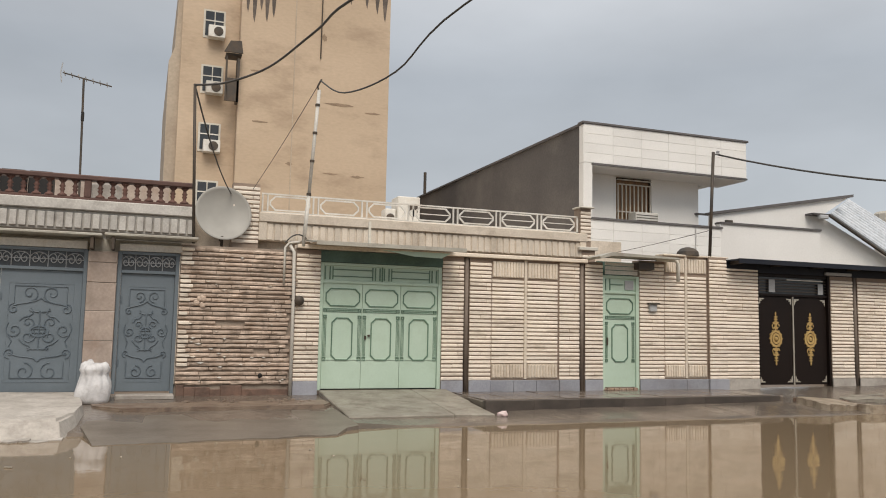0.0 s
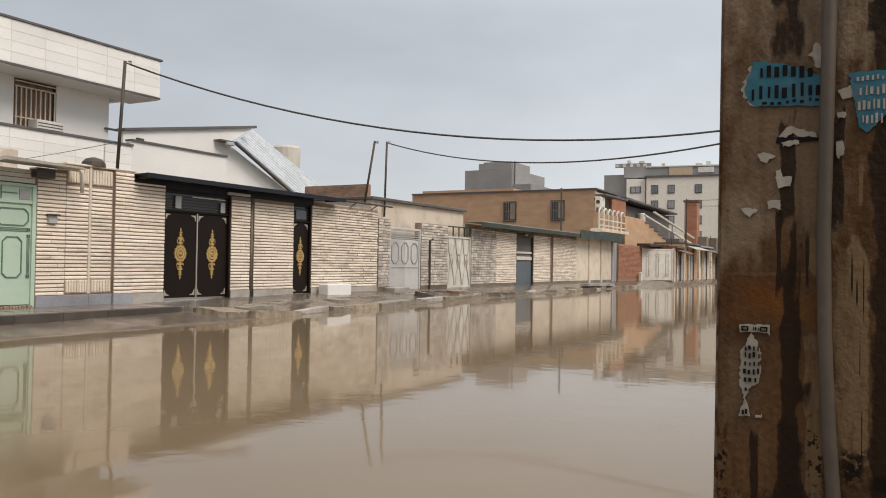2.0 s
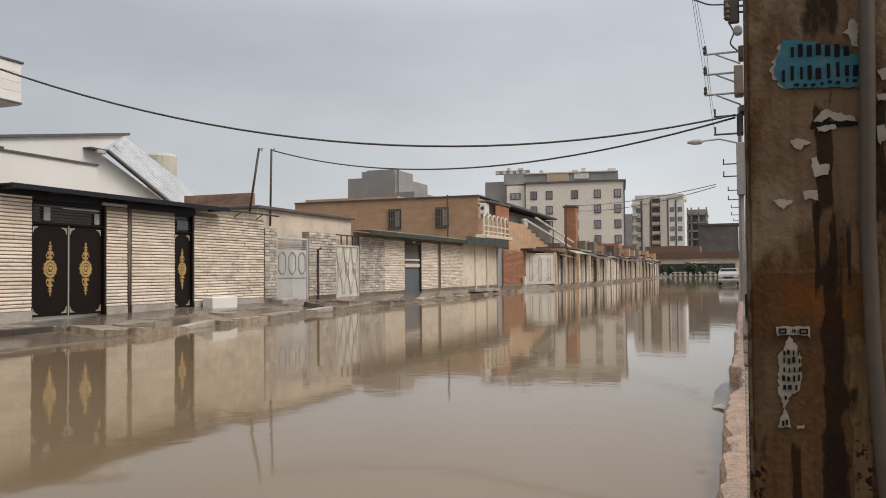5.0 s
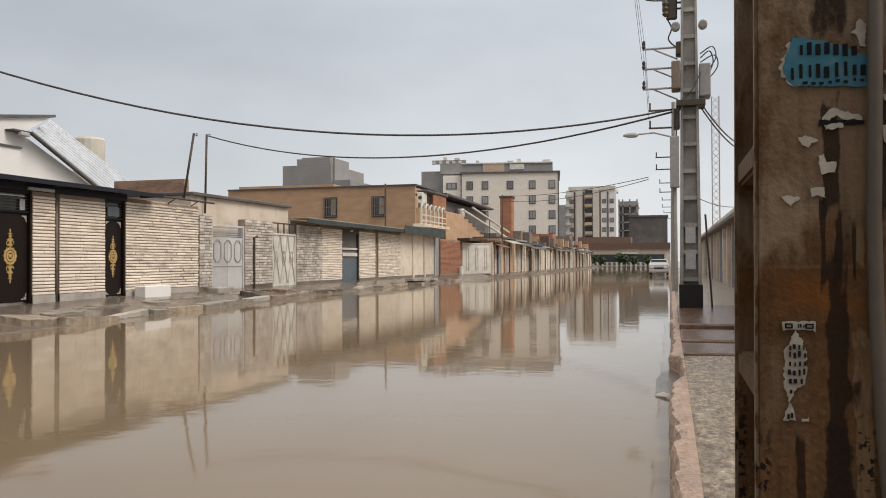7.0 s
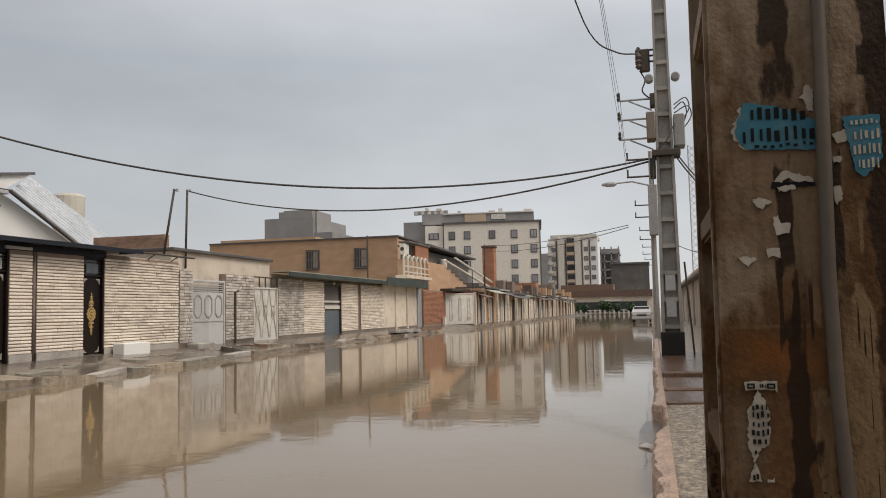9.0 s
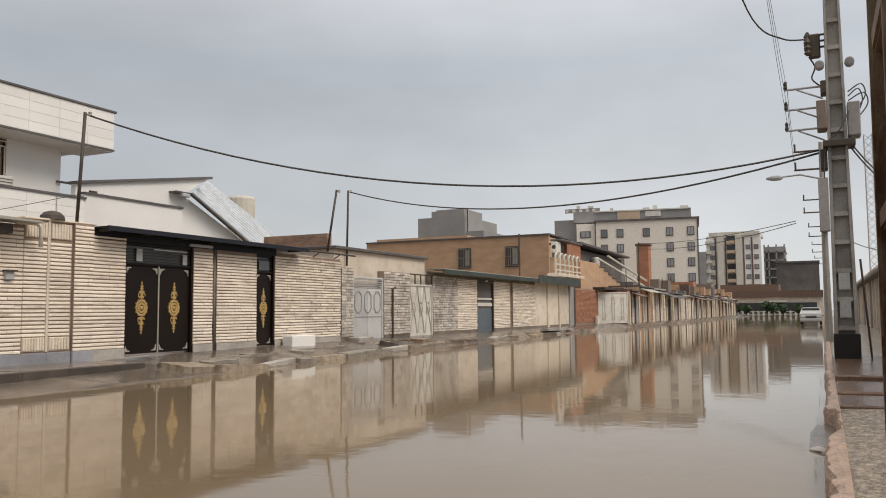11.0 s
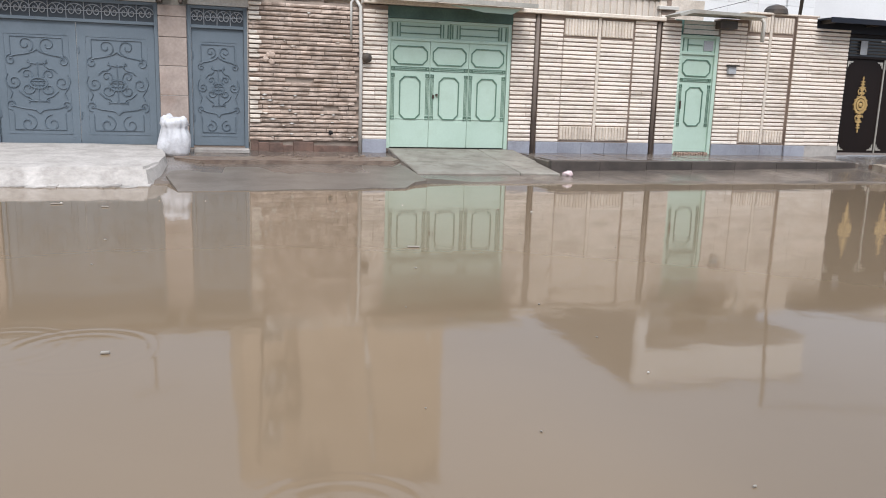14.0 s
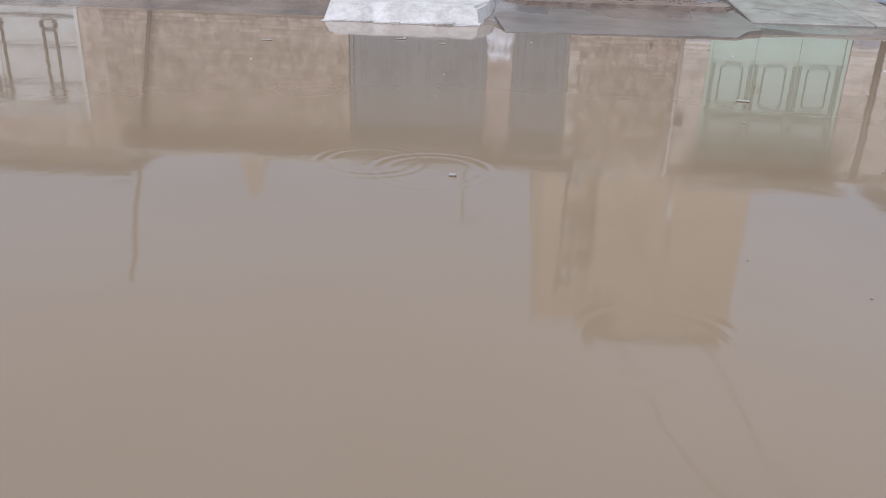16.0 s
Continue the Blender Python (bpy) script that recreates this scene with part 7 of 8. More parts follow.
part("attic_panel", boxes((182.8, 38, 21.6, 183.1, 43, 23.8)), TOWER_WALL, ap)
part("attic_opening", boxes((182.8, 33.5, 22.4, 183.1, 36.8, 23.6)), WHITE_METAL, ap)
part("roof_sign", boxes((183.5, 47, 24.0, 184, 55, 24.9)), GREYBLOCK, ap)
window_rows(ap, "x", 180, (26.4, 30.8, 35.8, 41.5, 45.0), (17.6, 14.2, 10.8, 7.4), 1.5, 1.9)
window_rows(ap, "x", 180.5, (48.8,), (17.8, 14.4, 11.0), 2.4, 1.5)
part("corner_band", boxes((179.9, 47.6, 6, 180.0, 47.85, 21.2)), COPING, ap)
part("corner_band", boxes((179.9, 25.6, 6, 180.0, 25.85, 21.2)), COPING, ap)
for y, w_, z, h_ in ((27.5, 1.8, 24.0, 0.6), (34.2, 1.0, 24.0, 0.9), (36.0, 1.4, 24.0, 0.5), (48.5, 1.2, 24.9, 0.5), (51.5, 0.8, 24.9, 0.7), (44.0, 0.7, 24.0, 0.7)):
    part("roof_unit", boxes((183.4, y, z, 184.6, y + w_, z + h_)), WHITE_METAL, ap)
for y in (48.0, 49.5, 51.0, 52.6, 54.2):
    part("roof_opening", boxes((183.3, y, 24.1, 183.6, y + 0.7, 24.7)), WHITE_METAL, ap)
part("parapet_line", boxes((182.7, 27, 23.8, 183.0, 48, 24.05)), WHITE_METAL, ap)
# the block stands slightly askew to the street
ap.rotation_euler = (0, 0, radians(7.9))
ap.location = (183.0, 40.55, 0)

fa = thing("far_apartment_block", (300, 30, 0), "distant cream apartment block with balcony bays", "apartment block")
part("wall", boxes((300, 20.7, 0, 303, 39, 27.5)), WHITE_WALL, fa)
part("rear_wall", boxes((303, 22.0, 0, 320, 39, 27.4)), GREYBLOCK, fa)
for y in (23.4, 26.2, 32.2, 35.6):
    part("brown_band", boxes((299.8, y, 2, 300, y + 0.5, 26.8)), RUST_BASE, fa)
for k in range(7):
    part("balcony", boxes((298.6, 29.2, 4.2 + k * 3.4, 300, 32.0, 5.3 + k * 3.4)), TOWER_WALL, fa)
    # dark sheet painted in for the shade inside each balcony
    part("balcony_shade", boxes((299.7, 29.2, 5.3 + k * 3.4, 300, 32.0, 7.2 + k * 3.4)), GLASS_DK, fa)
    part("balcony", boxes((298.6, 37.0, 4.2 + k * 3.4, 300, 39.2, 5.3 + k * 3.4)), OFFWHITE, fa)
part("parapet", boxes((299.5, 21, 27.5, 320, 38, 28.8)), OFFWHITE, fa)
part("side_block", boxes((298, 39, 0, 318, 44, 22)), GREYBLOCK, fa)
part("bay", boxes((298.5, 27, 0, 300, 29, 27.5), (298.5, 33, 0, 300, 35, 27.5)), OFFWHITE, fa)
window_rows(fa, "x", 300, (21.5, 24.2, 30.2, 36.2), (5, 8.5, 12, 15.5, 19, 22.5), 1.5, 1.6)
fb = thing("far_unfinished_block", (320, 16, 0), "distant unfinished grey concrete frame building", "building")
for k in range(8):
    part("floor_slab", boxes((310, 13.2, k * 3.1, 325, 20.5, k * 3.1 + 0.5)), GREYBLOCK, fb)
for y in (13.3, 16.0, 18.6, 20.0):
    part("column", boxes((310, y, 0, 310.6, y + 0.5, 24.5)), GREYBLOCK, fb)
part("core", boxes((314, 13.5, 0, 324, 20.3, 24)), GREYBLOCK, fb)
db = thing("dark_building", (250, 8, 0), "dark grey windowless building closing the street", "building")
part("wall", boxes((250, 2.4, 0, 262, 13.6, 14.5)), CEMENT, db)
part("roof", boxes((249.6, 2.2, 14.5, 262, 13.8, 15)), COPING, db)
lb = thing("end_building", (200, 12, 0), "low building with a long brown shop front at the street's end", "building")
part("wall", boxes((200, 1.6, 0, 212, 22, 4.4)), CREAM, lb)
part("shopfront", boxes((199.8, 3, 0.3, 200, 21, 2.8)), GLASS_DK, lb)
part("fascia", boxes((199.4, 1.6, 4.0, 200.2, 22, 5.6)), RUST_BASE, lb)
part("upper_storey", boxes((203, 11, 4.4, 212, 24, 7.2)), RUST_BASE, lb)
part("pale_canopy", boxes((198.6, 9.2, 2.9, 199.8, 13.4, 3.3)), WHITE_METAL, lb)
fr = thing("end_railing", (176, 8, 0), "white railing across the street's end", "railing")
for i in range(16):
    part("post", boxes((175, 4.5 + i * 1.0, 0, 175.3, 4.9 + i * 1.0, 1.0)), WHITE_METAL, fr)
part("rail", boxes((175.05, 4.5, 0.75, 175.2, 20, 0.9)), WHITE_METAL, fr)
solid("road_end", boxes((172, -20, -0.3, 900, 40, 0.02)), CONCRETE, "wet road beyond the flood", "road", kind="structure")


def bush(x, y, r, h):
    t = thing("street_tree", (x, y, 0), "small dark green clipped street tree", "tree", "street trees")
    part("trunk", tube(bmesh.new(), [(x, y, 0), (x + 0.1, y, h * 0.4), (x, y + 0.1, h * 0.7)], 0.12, 6, 0.05), BARK, t)
    for k in range(3):
        a = k * 2.1
        part("limb", tube(bmesh.new(), [(x, y, h * 0.45), (x + r * 0.5 * math.cos(a), y + r * 0.5 * math.sin(a), h * 0.75)], 0.06, 5, 0.02), BARK, t)
    bm = bmesh.new()
    for i in range(320):
        d = Vector((rng.gauss(0, 1), rng.gauss(0, 1), rng.gauss(0, 1))).normalized() * (rng.random() ** 0.4) * r
        p = Vector((x, y, h * 0.7)) + Vector((d.x, d.y, d.z * h * 0.42 / r))
        s = rng.uniform(0.12, 0.28)
        u = Vector((rng.uniform(-1, 1), rng.uniform(-1, 1), rng.uniform(-1, 1))).normalized()
        v = u.orthogonal().normalized()
        bm.faces.new([bm.verts.new(p + s * q) for q in (u, v, -u, -v * 0.6)])
    part("crown", bm, LEAF, t, kind="stuff")


for y in (6.2, 8.9, 10.6, 11.8, 15.6, 17.6):
    bush(171 + rng.uniform(-1, 1), y, 0.9, rng.uniform(1.8, 2.8))

# ---- parked car in the water ----
def car(x, y):
    c = thing("parked_car", (x, y, 0), "silver-white saloon car parked in the flood", "car")
    w = 0.84
    prof = [(-2.15, 0.25), (2.1, 0.25), (2.15, 0.6), (2.0, 0.92), (1.05, 0.98), (0.5, 1.42), (-0.75, 1.45), (-1.5, 1.0), (-2.1, 0.92)]
    bm = bmesh.new()
    a = [bm.verts.new((x + p[0], y - w * (0.8 if p[1] > 1.2 else 1), p[1])) for p in prof]
    b = [bm.verts.new((x + p[0], y + w * (0.8 if p[1] > 1.2 else 1), p[1])) for p in prof]
    bm.faces.new(a); bm.faces.new(b[::-1])
    for i in range(len(prof)):
        j = (i + 1) % len(prof)
        bm.faces.new((a[i], b[i], b[j], a[j]))
    bmesh.ops.bevel(bm, geom=list(bm.edges), offset=0.06, segments=2, affect="EDGES")
    part("body", bm, CAR_PAINT, c, smooth=False)
    part("windscreen", prism([(y - 0.62, 1.40), (y + 0.62, 1.40), (y + 0.74, 1.03), (y - 0.74, 1.03)], x - 1.16, x - 1.12, "x"), GLASS_DK, c)
    for s in (-1, 1):
        part("headlight", boxes((x - 2.17, y + s * 0.6 - 0.16, 0.66, x - 2.10, y + s * 0.6 + 0.16, 0.82), bevel=0.02), WHITE_METAL, c)
        for k in (-1.35, 1.3):
            wh_ = part("wheel", lathe(bmesh.new(), (x + k, y + s * 0.72, 0.30), [(0.20, -0.09), (0.30, -0.08), (0.30, 0.08), (0.20, 0.09)], 18, "y"), RUBBER, c)
            part("rim", lathe(bmesh.new(), (x + k, y + s * 0.74, 0.30), [(0.18, -0.09), (0.18, 0.09)], 12, "y"), GREY_METAL, wh_)
    part("grille", boxes((x - 2.16, y - 0.4, 0.6, x - 2.11, y + 0.4, 0.72)), BLACKBASE, c)
    part("bumper", boxes((x - 2.25, y - 0.82, 0.32, x - 2.1, y + 0.82, 0.52), bevel=0.03), CAR_PAINT, c)


car(75, 2.6)

# ---- concrete poles ----
def h_pole(name, x, y, wx, wy, z0, z1, m, label, recess="x", taper=0.55, rungs=0.55, flange=0.14):
    """A tapered concrete pole whose broad faces are recessed between rungs."""
    t = thing(name, (x, y, z0), label, "utility pole", "utility poles")
    def half(z):
        k = 1 - (1 - taper) * (z - z0) / (z1 - z0)
        return wx / 2 * k, wy / 2 * k
    def tapered(x0, x1, y0, y1, za, zb):
        bm = bmesh.new()
        vs = []
        for z in (za, zb):
            hx, hy = half(z)
            vs.append([bm.verts.new((x + hx * px, y + hy * py, z)) for px, py in ((x0, y0), (x1, y0), (x1, y1), (x0, y1))])
        bm.faces.new(vs[0][::-1]); bm.faces.new(vs[1])
        for k in range(4):
            j = (k + 1) % 4
            bm.faces.new((vs[0][k], vs[0][j], vs[1][j], vs[1][k]))
        bmesh.ops.bevel(bm, geom=list(bm.edges), offset=0.008, segments=2, affect="EDGES")
        return bm
    if recess == "y":     # broad faces look along y: flanges at the two x ends
        part("flange", tapered(-1, -1 + flange, -1, 1, z0, z1), m, t)
        part("flange", tapered(1 - flange, 1, -1, 1, z0, z1), m, t)
        part("web", tapered(-0.87, 0.87, -0.08, 0.08, z0, z1), m, t)
        z = z0 + 0.47
        while z < z1 - 0.2:
            part("rung", tapered(-0.86, 0.86, -0.96, 0.96, z, z + 0.06), m, t)
            z += rungs
    else:
        part("flange", tapered(-1, 1, -1, -1 + 0.32, z0, z1), m, t)
        part("flange", tapered(-1, 1, 1 - 0.32, 1, z0, z1), m, t)
        part("web", tapered(-0.35, 0.35, -0.70, 0.70, z0, z1), m, t)
        z = z0 + 0.05
        while z < z1 - 0.2:
            part("rung", tapered(-0.93, 0.93, -0.69, 0.69, z, z + 0.10), m, t)
            z += rungs
    return t


# near pole with stickers; its solid face looks back along the street
NPX, NPY = 2.22, 1.275
near_pole = h_pole("utility_pole", NPX, NPY, 0.575, 0.365, 0.1, 9.0, POLE1, "broad concrete pole with brown water stains and torn stickers", recess="y", taper=0.72, rungs=0.49)


def face_x(z):
    return NPX - 0.2875 * (1 - 0.28 * (z - 0.1) / 8.9)


def sticker(name, outline, m, label, off=0.003):
    """A thin torn sheet stuck on the pole's face; outline of (y, z)."""
    ys, zs = [p[0] for p in outline], [p[1] for p in outline]
    n = len(outline)
    bm = bmesh.new()
    hi = [bm.verts.new((face_x(z) - off - 0.0015, y, z)) for y, z in outline]
    lo = [bm.verts.new((face_x(z) - off + 0.003, y, z)) for y, z in outline]
    bm.faces.new(hi); bm.faces.new(lo[::-1])
    for k in range(n):
        bm.faces.new((hi[k], lo[k], lo[(k + 1) % n], hi[(k + 1) % n]))
    return bm


def ragged(corners, amp=0.003, step=0.006):
    """A torn outline through a few corners."""
    pts = []
    for (ya, za), (yb, zb) in zip(corners, corners[1:] + corners[:1]):
        L = math.hypot(yb - ya, zb - za)
        n = max(1, int(L / step))
        for k in range(n):
            e = 0 if k == 0 else amp
            pts.append((ya + (yb - ya) * k / n + rng.uniform(-e, e), za + (zb - za) * k / n + rng.uniform(-e, e)))
    return pts


def ring_flat(ya, yb, za, zb, t=0.0025):
    """A small flat frame on the pole's face."""
    x = face_x(za) - 0.0075
    bm = bmesh.new()
    for q in ((ya, za, yb, za + t), (ya, zb - t, yb, zb), (ya, za + t, ya + t, zb - t), (yb - t, za + t, yb, zb - t)):
        box(bm, x, q[0], q[1], x + 0.004, q[2], q[3])
    return bm


def glyphs(parent, ya, yb, z, h, n, m, lean=0.0, off=0.0075):
    """A row of unreadable writing as bars, each its own piece."""
    p = (yb - ya) / n
    for i in range(n):
        w, hh = p * rng.uniform(0.25, 0.62), h * rng.uniform(0.7, 1.0)
        y, zz = ya + i * p, z + rng.uniform(-0.002, 0.002) + lean * i * p
        part("writing_bar", boxes((face_x(z) - off, y, zz, face_x(z) - off + 0.004, y + w, zz + hh)), m, parent)


s1 = thing("pole_sticker", (face_x(1.73), 1.32, 1.68), "torn turquoise advertising sticker with black bars", "sticker", "pole stickers")
part("backing", sticker("s", ragged([(1.403, 1.738), (1.385, 1.790), (1.367, 1.792), (1.37, 1.70), (1.385, 1.706)], 0.004), PAPER, "", 0.002), PAPER, s1, "torn white paper edge")
part("sheet", sticker("s", ragged([(1.396, 1.741), (1.378, 1.798), (1.313, 1.786), (1.275, 1.768), (1.243, 1.752), (1.243, 1.693), (1.372, 1.701), (1.388, 1.715)], 0.002), CYAN, "", 0.004), CYAN, s1)
glyphs(s1, 1.262, 1.375, 1.755, 0.025, 7, INK, 0.1)
glyphs(s1, 1.247, 1.392, 1.716, 0.028, 9, INK)
glyphs(s1, 1.25, 1.365, 1.7035, 0.006, 8, INK)
s2 = thing("pole_sticker", (face_x(1.73), 1.15, 1.63), "torn turquoise sticker with pale bars", "sticker", "pole stickers")
part("sheet", sticker("s", ragged([(1.194, 1.756), (1.127, 1.754), (1.127, 1.668), (1.145, 1.645), (1.163, 1.632), (1.176, 1.645), (1.184, 1.690), (1.190, 1.725)], 0.002), CYAN, "", 0.004), CYAN, s2)
for ya, yb, z, h, n in ((1.132, 1.185, 1.738, 0.010, 6), (1.130, 1.182, 1.708, 0.020, 5), (1.130, 1.182, 1.678, 0.022, 6), (1.134, 1.176, 1.650, 0.020, 5)):
    glyphs(s2, ya, yb, z, h, n, PAPER)
for shape in ([(1.257, 1.826), (1.243, 1.815), (1.247, 1.795), (1.245, 1.770), (1.256, 1.773), (1.262, 1.796), (1.273, 1.799), (1.262, 1.808)],
              [(1.326, 1.632), (1.312, 1.652), (1.303, 1.655), (1.255, 1.636), (1.253, 1.628), (1.29, 1.632), (1.298, 1.640), (1.312, 1.630)],
              [(1.322, 1.622), (1.288, 1.624), (1.286, 1.616), (1.318, 1.612)], [(1.368, 1.600), (1.356, 1.603), (1.332, 1.592), (1.345, 1.588), (1.350, 1.578), (1.362, 1.584)],
              [(1.332, 1.562), (1.322, 1.566), (1.318, 1.548), (1.300, 1.548), (1.303, 1.528), (1.326, 1.524), (1.330, 1.540)],
              [(1.347, 1.498), (1.322, 1.499), (1.320, 1.479), (1.334, 1.484), (1.345, 1.480)], [(1.402, 1.482), (1.382, 1.484), (1.366, 1.479), (1.376, 1.472), (1.384, 1.463)],
              [(1.215, 1.722), (1.188, 1.730), (1.186, 1.708), (1.205, 1.702)], [(1.216, 1.676), (1.200, 1.676), (1.203, 1.664), (1.214, 1.664)],
              [(1.218, 1.616), (1.205, 1.618), (1.202, 1.592), (1.212, 1.580), (1.217, 1.590)]):
    solid("paper_scrap", sticker("s", ragged(shape, 0.0022, 0.005), PAPER, ""), PAPER, "torn white paper scrap on the pole", "paper scrap", "paper scraps")
solid("tape_strip", sticker("s", ragged([(1.330, 1.633), (1.250, 1.627), (1.250, 1.621), (1.332, 1.620)], 0.001), INK, "", 0.0025), INK, "strip of black tape stuck on the pole", "tape")
s3 = thing("pole_sticker", (face_x(1.1), 1.37, 1.03), "torn black and white sticker of barred writing", "sticker", "pole stickers")
part("frame_top", sticker("s", ragged([(1.402, 1.234), (1.341, 1.236), (1.341, 1.214), (1.346, 1.219), (1.385, 1.219), (1.400, 1.217)], 0.0012), PAPER, ""), PAPER, s3)
part("sheet", sticker("s", ragged([(1.378, 1.219), (1.372, 1.205), (1.360, 1.185), (1.357, 1.140), (1.362, 1.112), (1.377, 1.105), (1.386, 1.085), (1.390, 1.060), (1.394, 1.095), (1.400, 1.110), (1.398, 1.180), (1.385, 1.200)], 0.003, 0.005), PAPER, ""), PAPER, s3)
part("scrap", sticker("s", ragged([(1.402, 1.040), (1.378, 1.040), (1.380, 1.048), (1.388, 1.075), (1.398, 1.056)], 0.002), PAPER, ""), PAPER, s3)
part("scrap", sticker("s", ragged([(1.368, 1.039), (1.355, 1.040), (1.355, 1.048), (1.358, 1.044), (1.368, 1.044)], 0.0006), PAPER, ""), PAPER, s3)
for ya, yb in ((1.345, 1.360), (1.383, 1.397)):
    part("writing_bar", ring_flat(ya, yb, 1.2215, 1.2315), INK, s3)
glyphs(s3, 1.362, 1.377, 1.223, 0.008, 3, INK)
for ya, yb, z, h, n in ((1.362, 1.394, 1.180, 0.010, 4), (1.360, 1.396, 1.165, 0.012, 4), (1.360, 1.396, 1.148, 0.011, 4), (1.361, 1.396, 1.130, 0.012, 4), (1.366, 1.396, 1.113, 0.010, 3), (1.385, 1.395, 1.095, 0.009, 1), (1.384, 1.397, 1.045, 0.010, 2)):
    glyphs(s3, ya, yb, z, h, n, INK)
# conduit running up the face
bm = tube(bmesh.new(), [(face_x(z) - 0.018, yy, z) for z, yy in ((0.12, 1.19), (0.6, 1.203), (0.80, 1.212), (0.92, 1.219), (1.05, 1.228), (1.22, 1.2355), (1.436, 1.2385), (1.695, 1.2335), (1.9, 1.230), (3.0, 1.22), (5.0, 1.22))], 0.0138, 16)
solid("conduit_pipe", bm, PIPE_GREY, "grey plastic conduit running up the pole", "conduit", smooth=True)
def slack(knots, label, r):
    """A loose cable drawn smoothly through a few places."""
    ks = [Vector(k) for k in knots]
    pts = []
    for i in range(len(ks) - 1):
        p0, p1, p2, p3 = ks[max(i - 1, 0)], ks[i], ks[i + 1], ks[min(i + 2, len(ks) - 1)]
        for j in range(6):
            t = j / 6
            pts.append(0.5 * (2 * p1 + (p2 - p0) * t + (2 * p0 - 5 * p1 + 4 * p2 - p3) * t * t + (3 * p1 - p0 - 3 * p2 + p3) * t ** 3))
    pts.append(ks[-1])
    return solid("cable", tube(bmesh.new(), pts, r, 6), CABLE, label, "cable", "overhead cables", smooth=True)


# second pole with transformer gear
p2 = h_pole("utility_pole", 19.5, 1.165, 0.42, 0.49, 0.2, 12.0, POLE2, "tall ladder-faced concrete pole with a black painted foot", recess="x", taper=0.52, rungs=0.62)
part("black_foot", boxes((19.28, 0.905, 0.2, 19.74, 1.425, 0.80), bevel=0.01), BLACKBASE, p2, "black painted foot")
gear = thing("pole_switchgear", (19.5, 1.2, 4.6), "grey transformer cases and switch arms on the pole", "switchgear")
part("collar", boxes((19.2, 0.82, 4.88, 19.8, 1.46, 5.02), bevel=0.01), IRON, gear)
part("case", boxes((19.3, 1.36, 5.3, 19.8, 1.56, 5.95), bevel=0.02), PIPE_BROWN, gear)
part("case", boxes((19.3, 0.70, 5.1, 19.8, 0.95, 5.85), bevel=0.02), GREYBLOCK, gear)
part("junction", boxes((19.3, 1.38, 4.40, 19.7, 1.52, 4.85), bevel=0.02), IRON, gear)
part("upper_case", boxes((19.35, 1.33, 6.1, 19.7, 1.46, 6.4), bevel=0.02), IRON, gear)
for z in (6.30, 5.83, 5.36):
    arm = part("arm", tube(bmesh.new(), [(19.5, 1.4, z), (19.5, 2.2, z)], 0.025, 6), GREY_METAL, gear)
    part("strut", tube(bmesh.new(), [(19.5, 1.42, z - 0.28), (19.5, 1.95, z - 0.02)], 0.02, 6), GREY_METAL, arm)
    part("insulator", lathe(bmesh.new(), (19.5, 2.18, z), [(0.03, 0), (0.045, 0.05), (0.03, 0.1), (0.04, 0.15), (0.02, 0.2)], 8), IRON, arm)
for s in (1.46, 0.86):
    part("lamp_head", lathe(bmesh.new(), (19.4, s, 6.75), [(0.07, -0.10), (0.10, -0.08), (0.10, 0.08), (0.05, 0.11)], 12, "x"), GREYBLOCK, gear)
fuse = thing("cutout_fuses", (19.5, 1.7, 7.0), "dark cutout fuses on brackets high on the pole", "fuse")
for k in range(3):
    part("bracket", tube(bmesh.new(), [(19.5, 1.3, 7.2 + k * 0.14), (19.5, 1.75, 7.2 + k * 0.14)], 0.025, 6), IRON, fuse)
    part("fuse_body", lathe(bmesh.new(), (19.4 + 0.1 * k, 1.68, 7.0 + 0.1 * k), [(0.03, 0), (0.08, 0.06), (0.05, 0.12), (0.08, 0.18), (0.05, 0.24), (0.08, 0.3), (0.03, 0.4)], 8), IRON, fuse)
for k, (dy, dz) in enumerate(((0.0, 0.0), (0.06, 0.1), (0.1, -0.1))):
    slack([(19.45, 0.92, 6.0 + dz), (19.45, 0.72 - dy, 6.15 + dz), (19.45, 0.64 - dy, 5.9 + dz), (19.45, 0.75, 5.6 + dz), (19.45, 0.9, 5.4)], "loose cable loop beside the pole", 0.015)
slack([(19.5, 1.66, 7.0), (19.5, 1.55, 6.75), (19.5, 1.62, 6.5), (19.5, 1.45, 6.3)], "loose cable loop beside the pole", 0.018)
slack([(19.3, 0.92, 5.65), (19.22, 1.1, 5.25), (19.28, 1.4, 4.9), (19.28, 1.46, 4.2)], "loose cable loop beside the pole", 0.015)
for z in (1.15, 1.75):
    solid("pole_notice", boxes((19.285, 1.06, z, 19.30, 1.28, z + 0.36)), GREY_METAL, "faded notice pasted in the pole's recess", "notice", "pole notices")
solid("guy_stay", tube(bmesh.new(), [(19.4, 0.70, 0.2), (19.4, 0.84, 2.4)], 0.025, 6), IRON, "dark steel stay beside the pole", "stay")

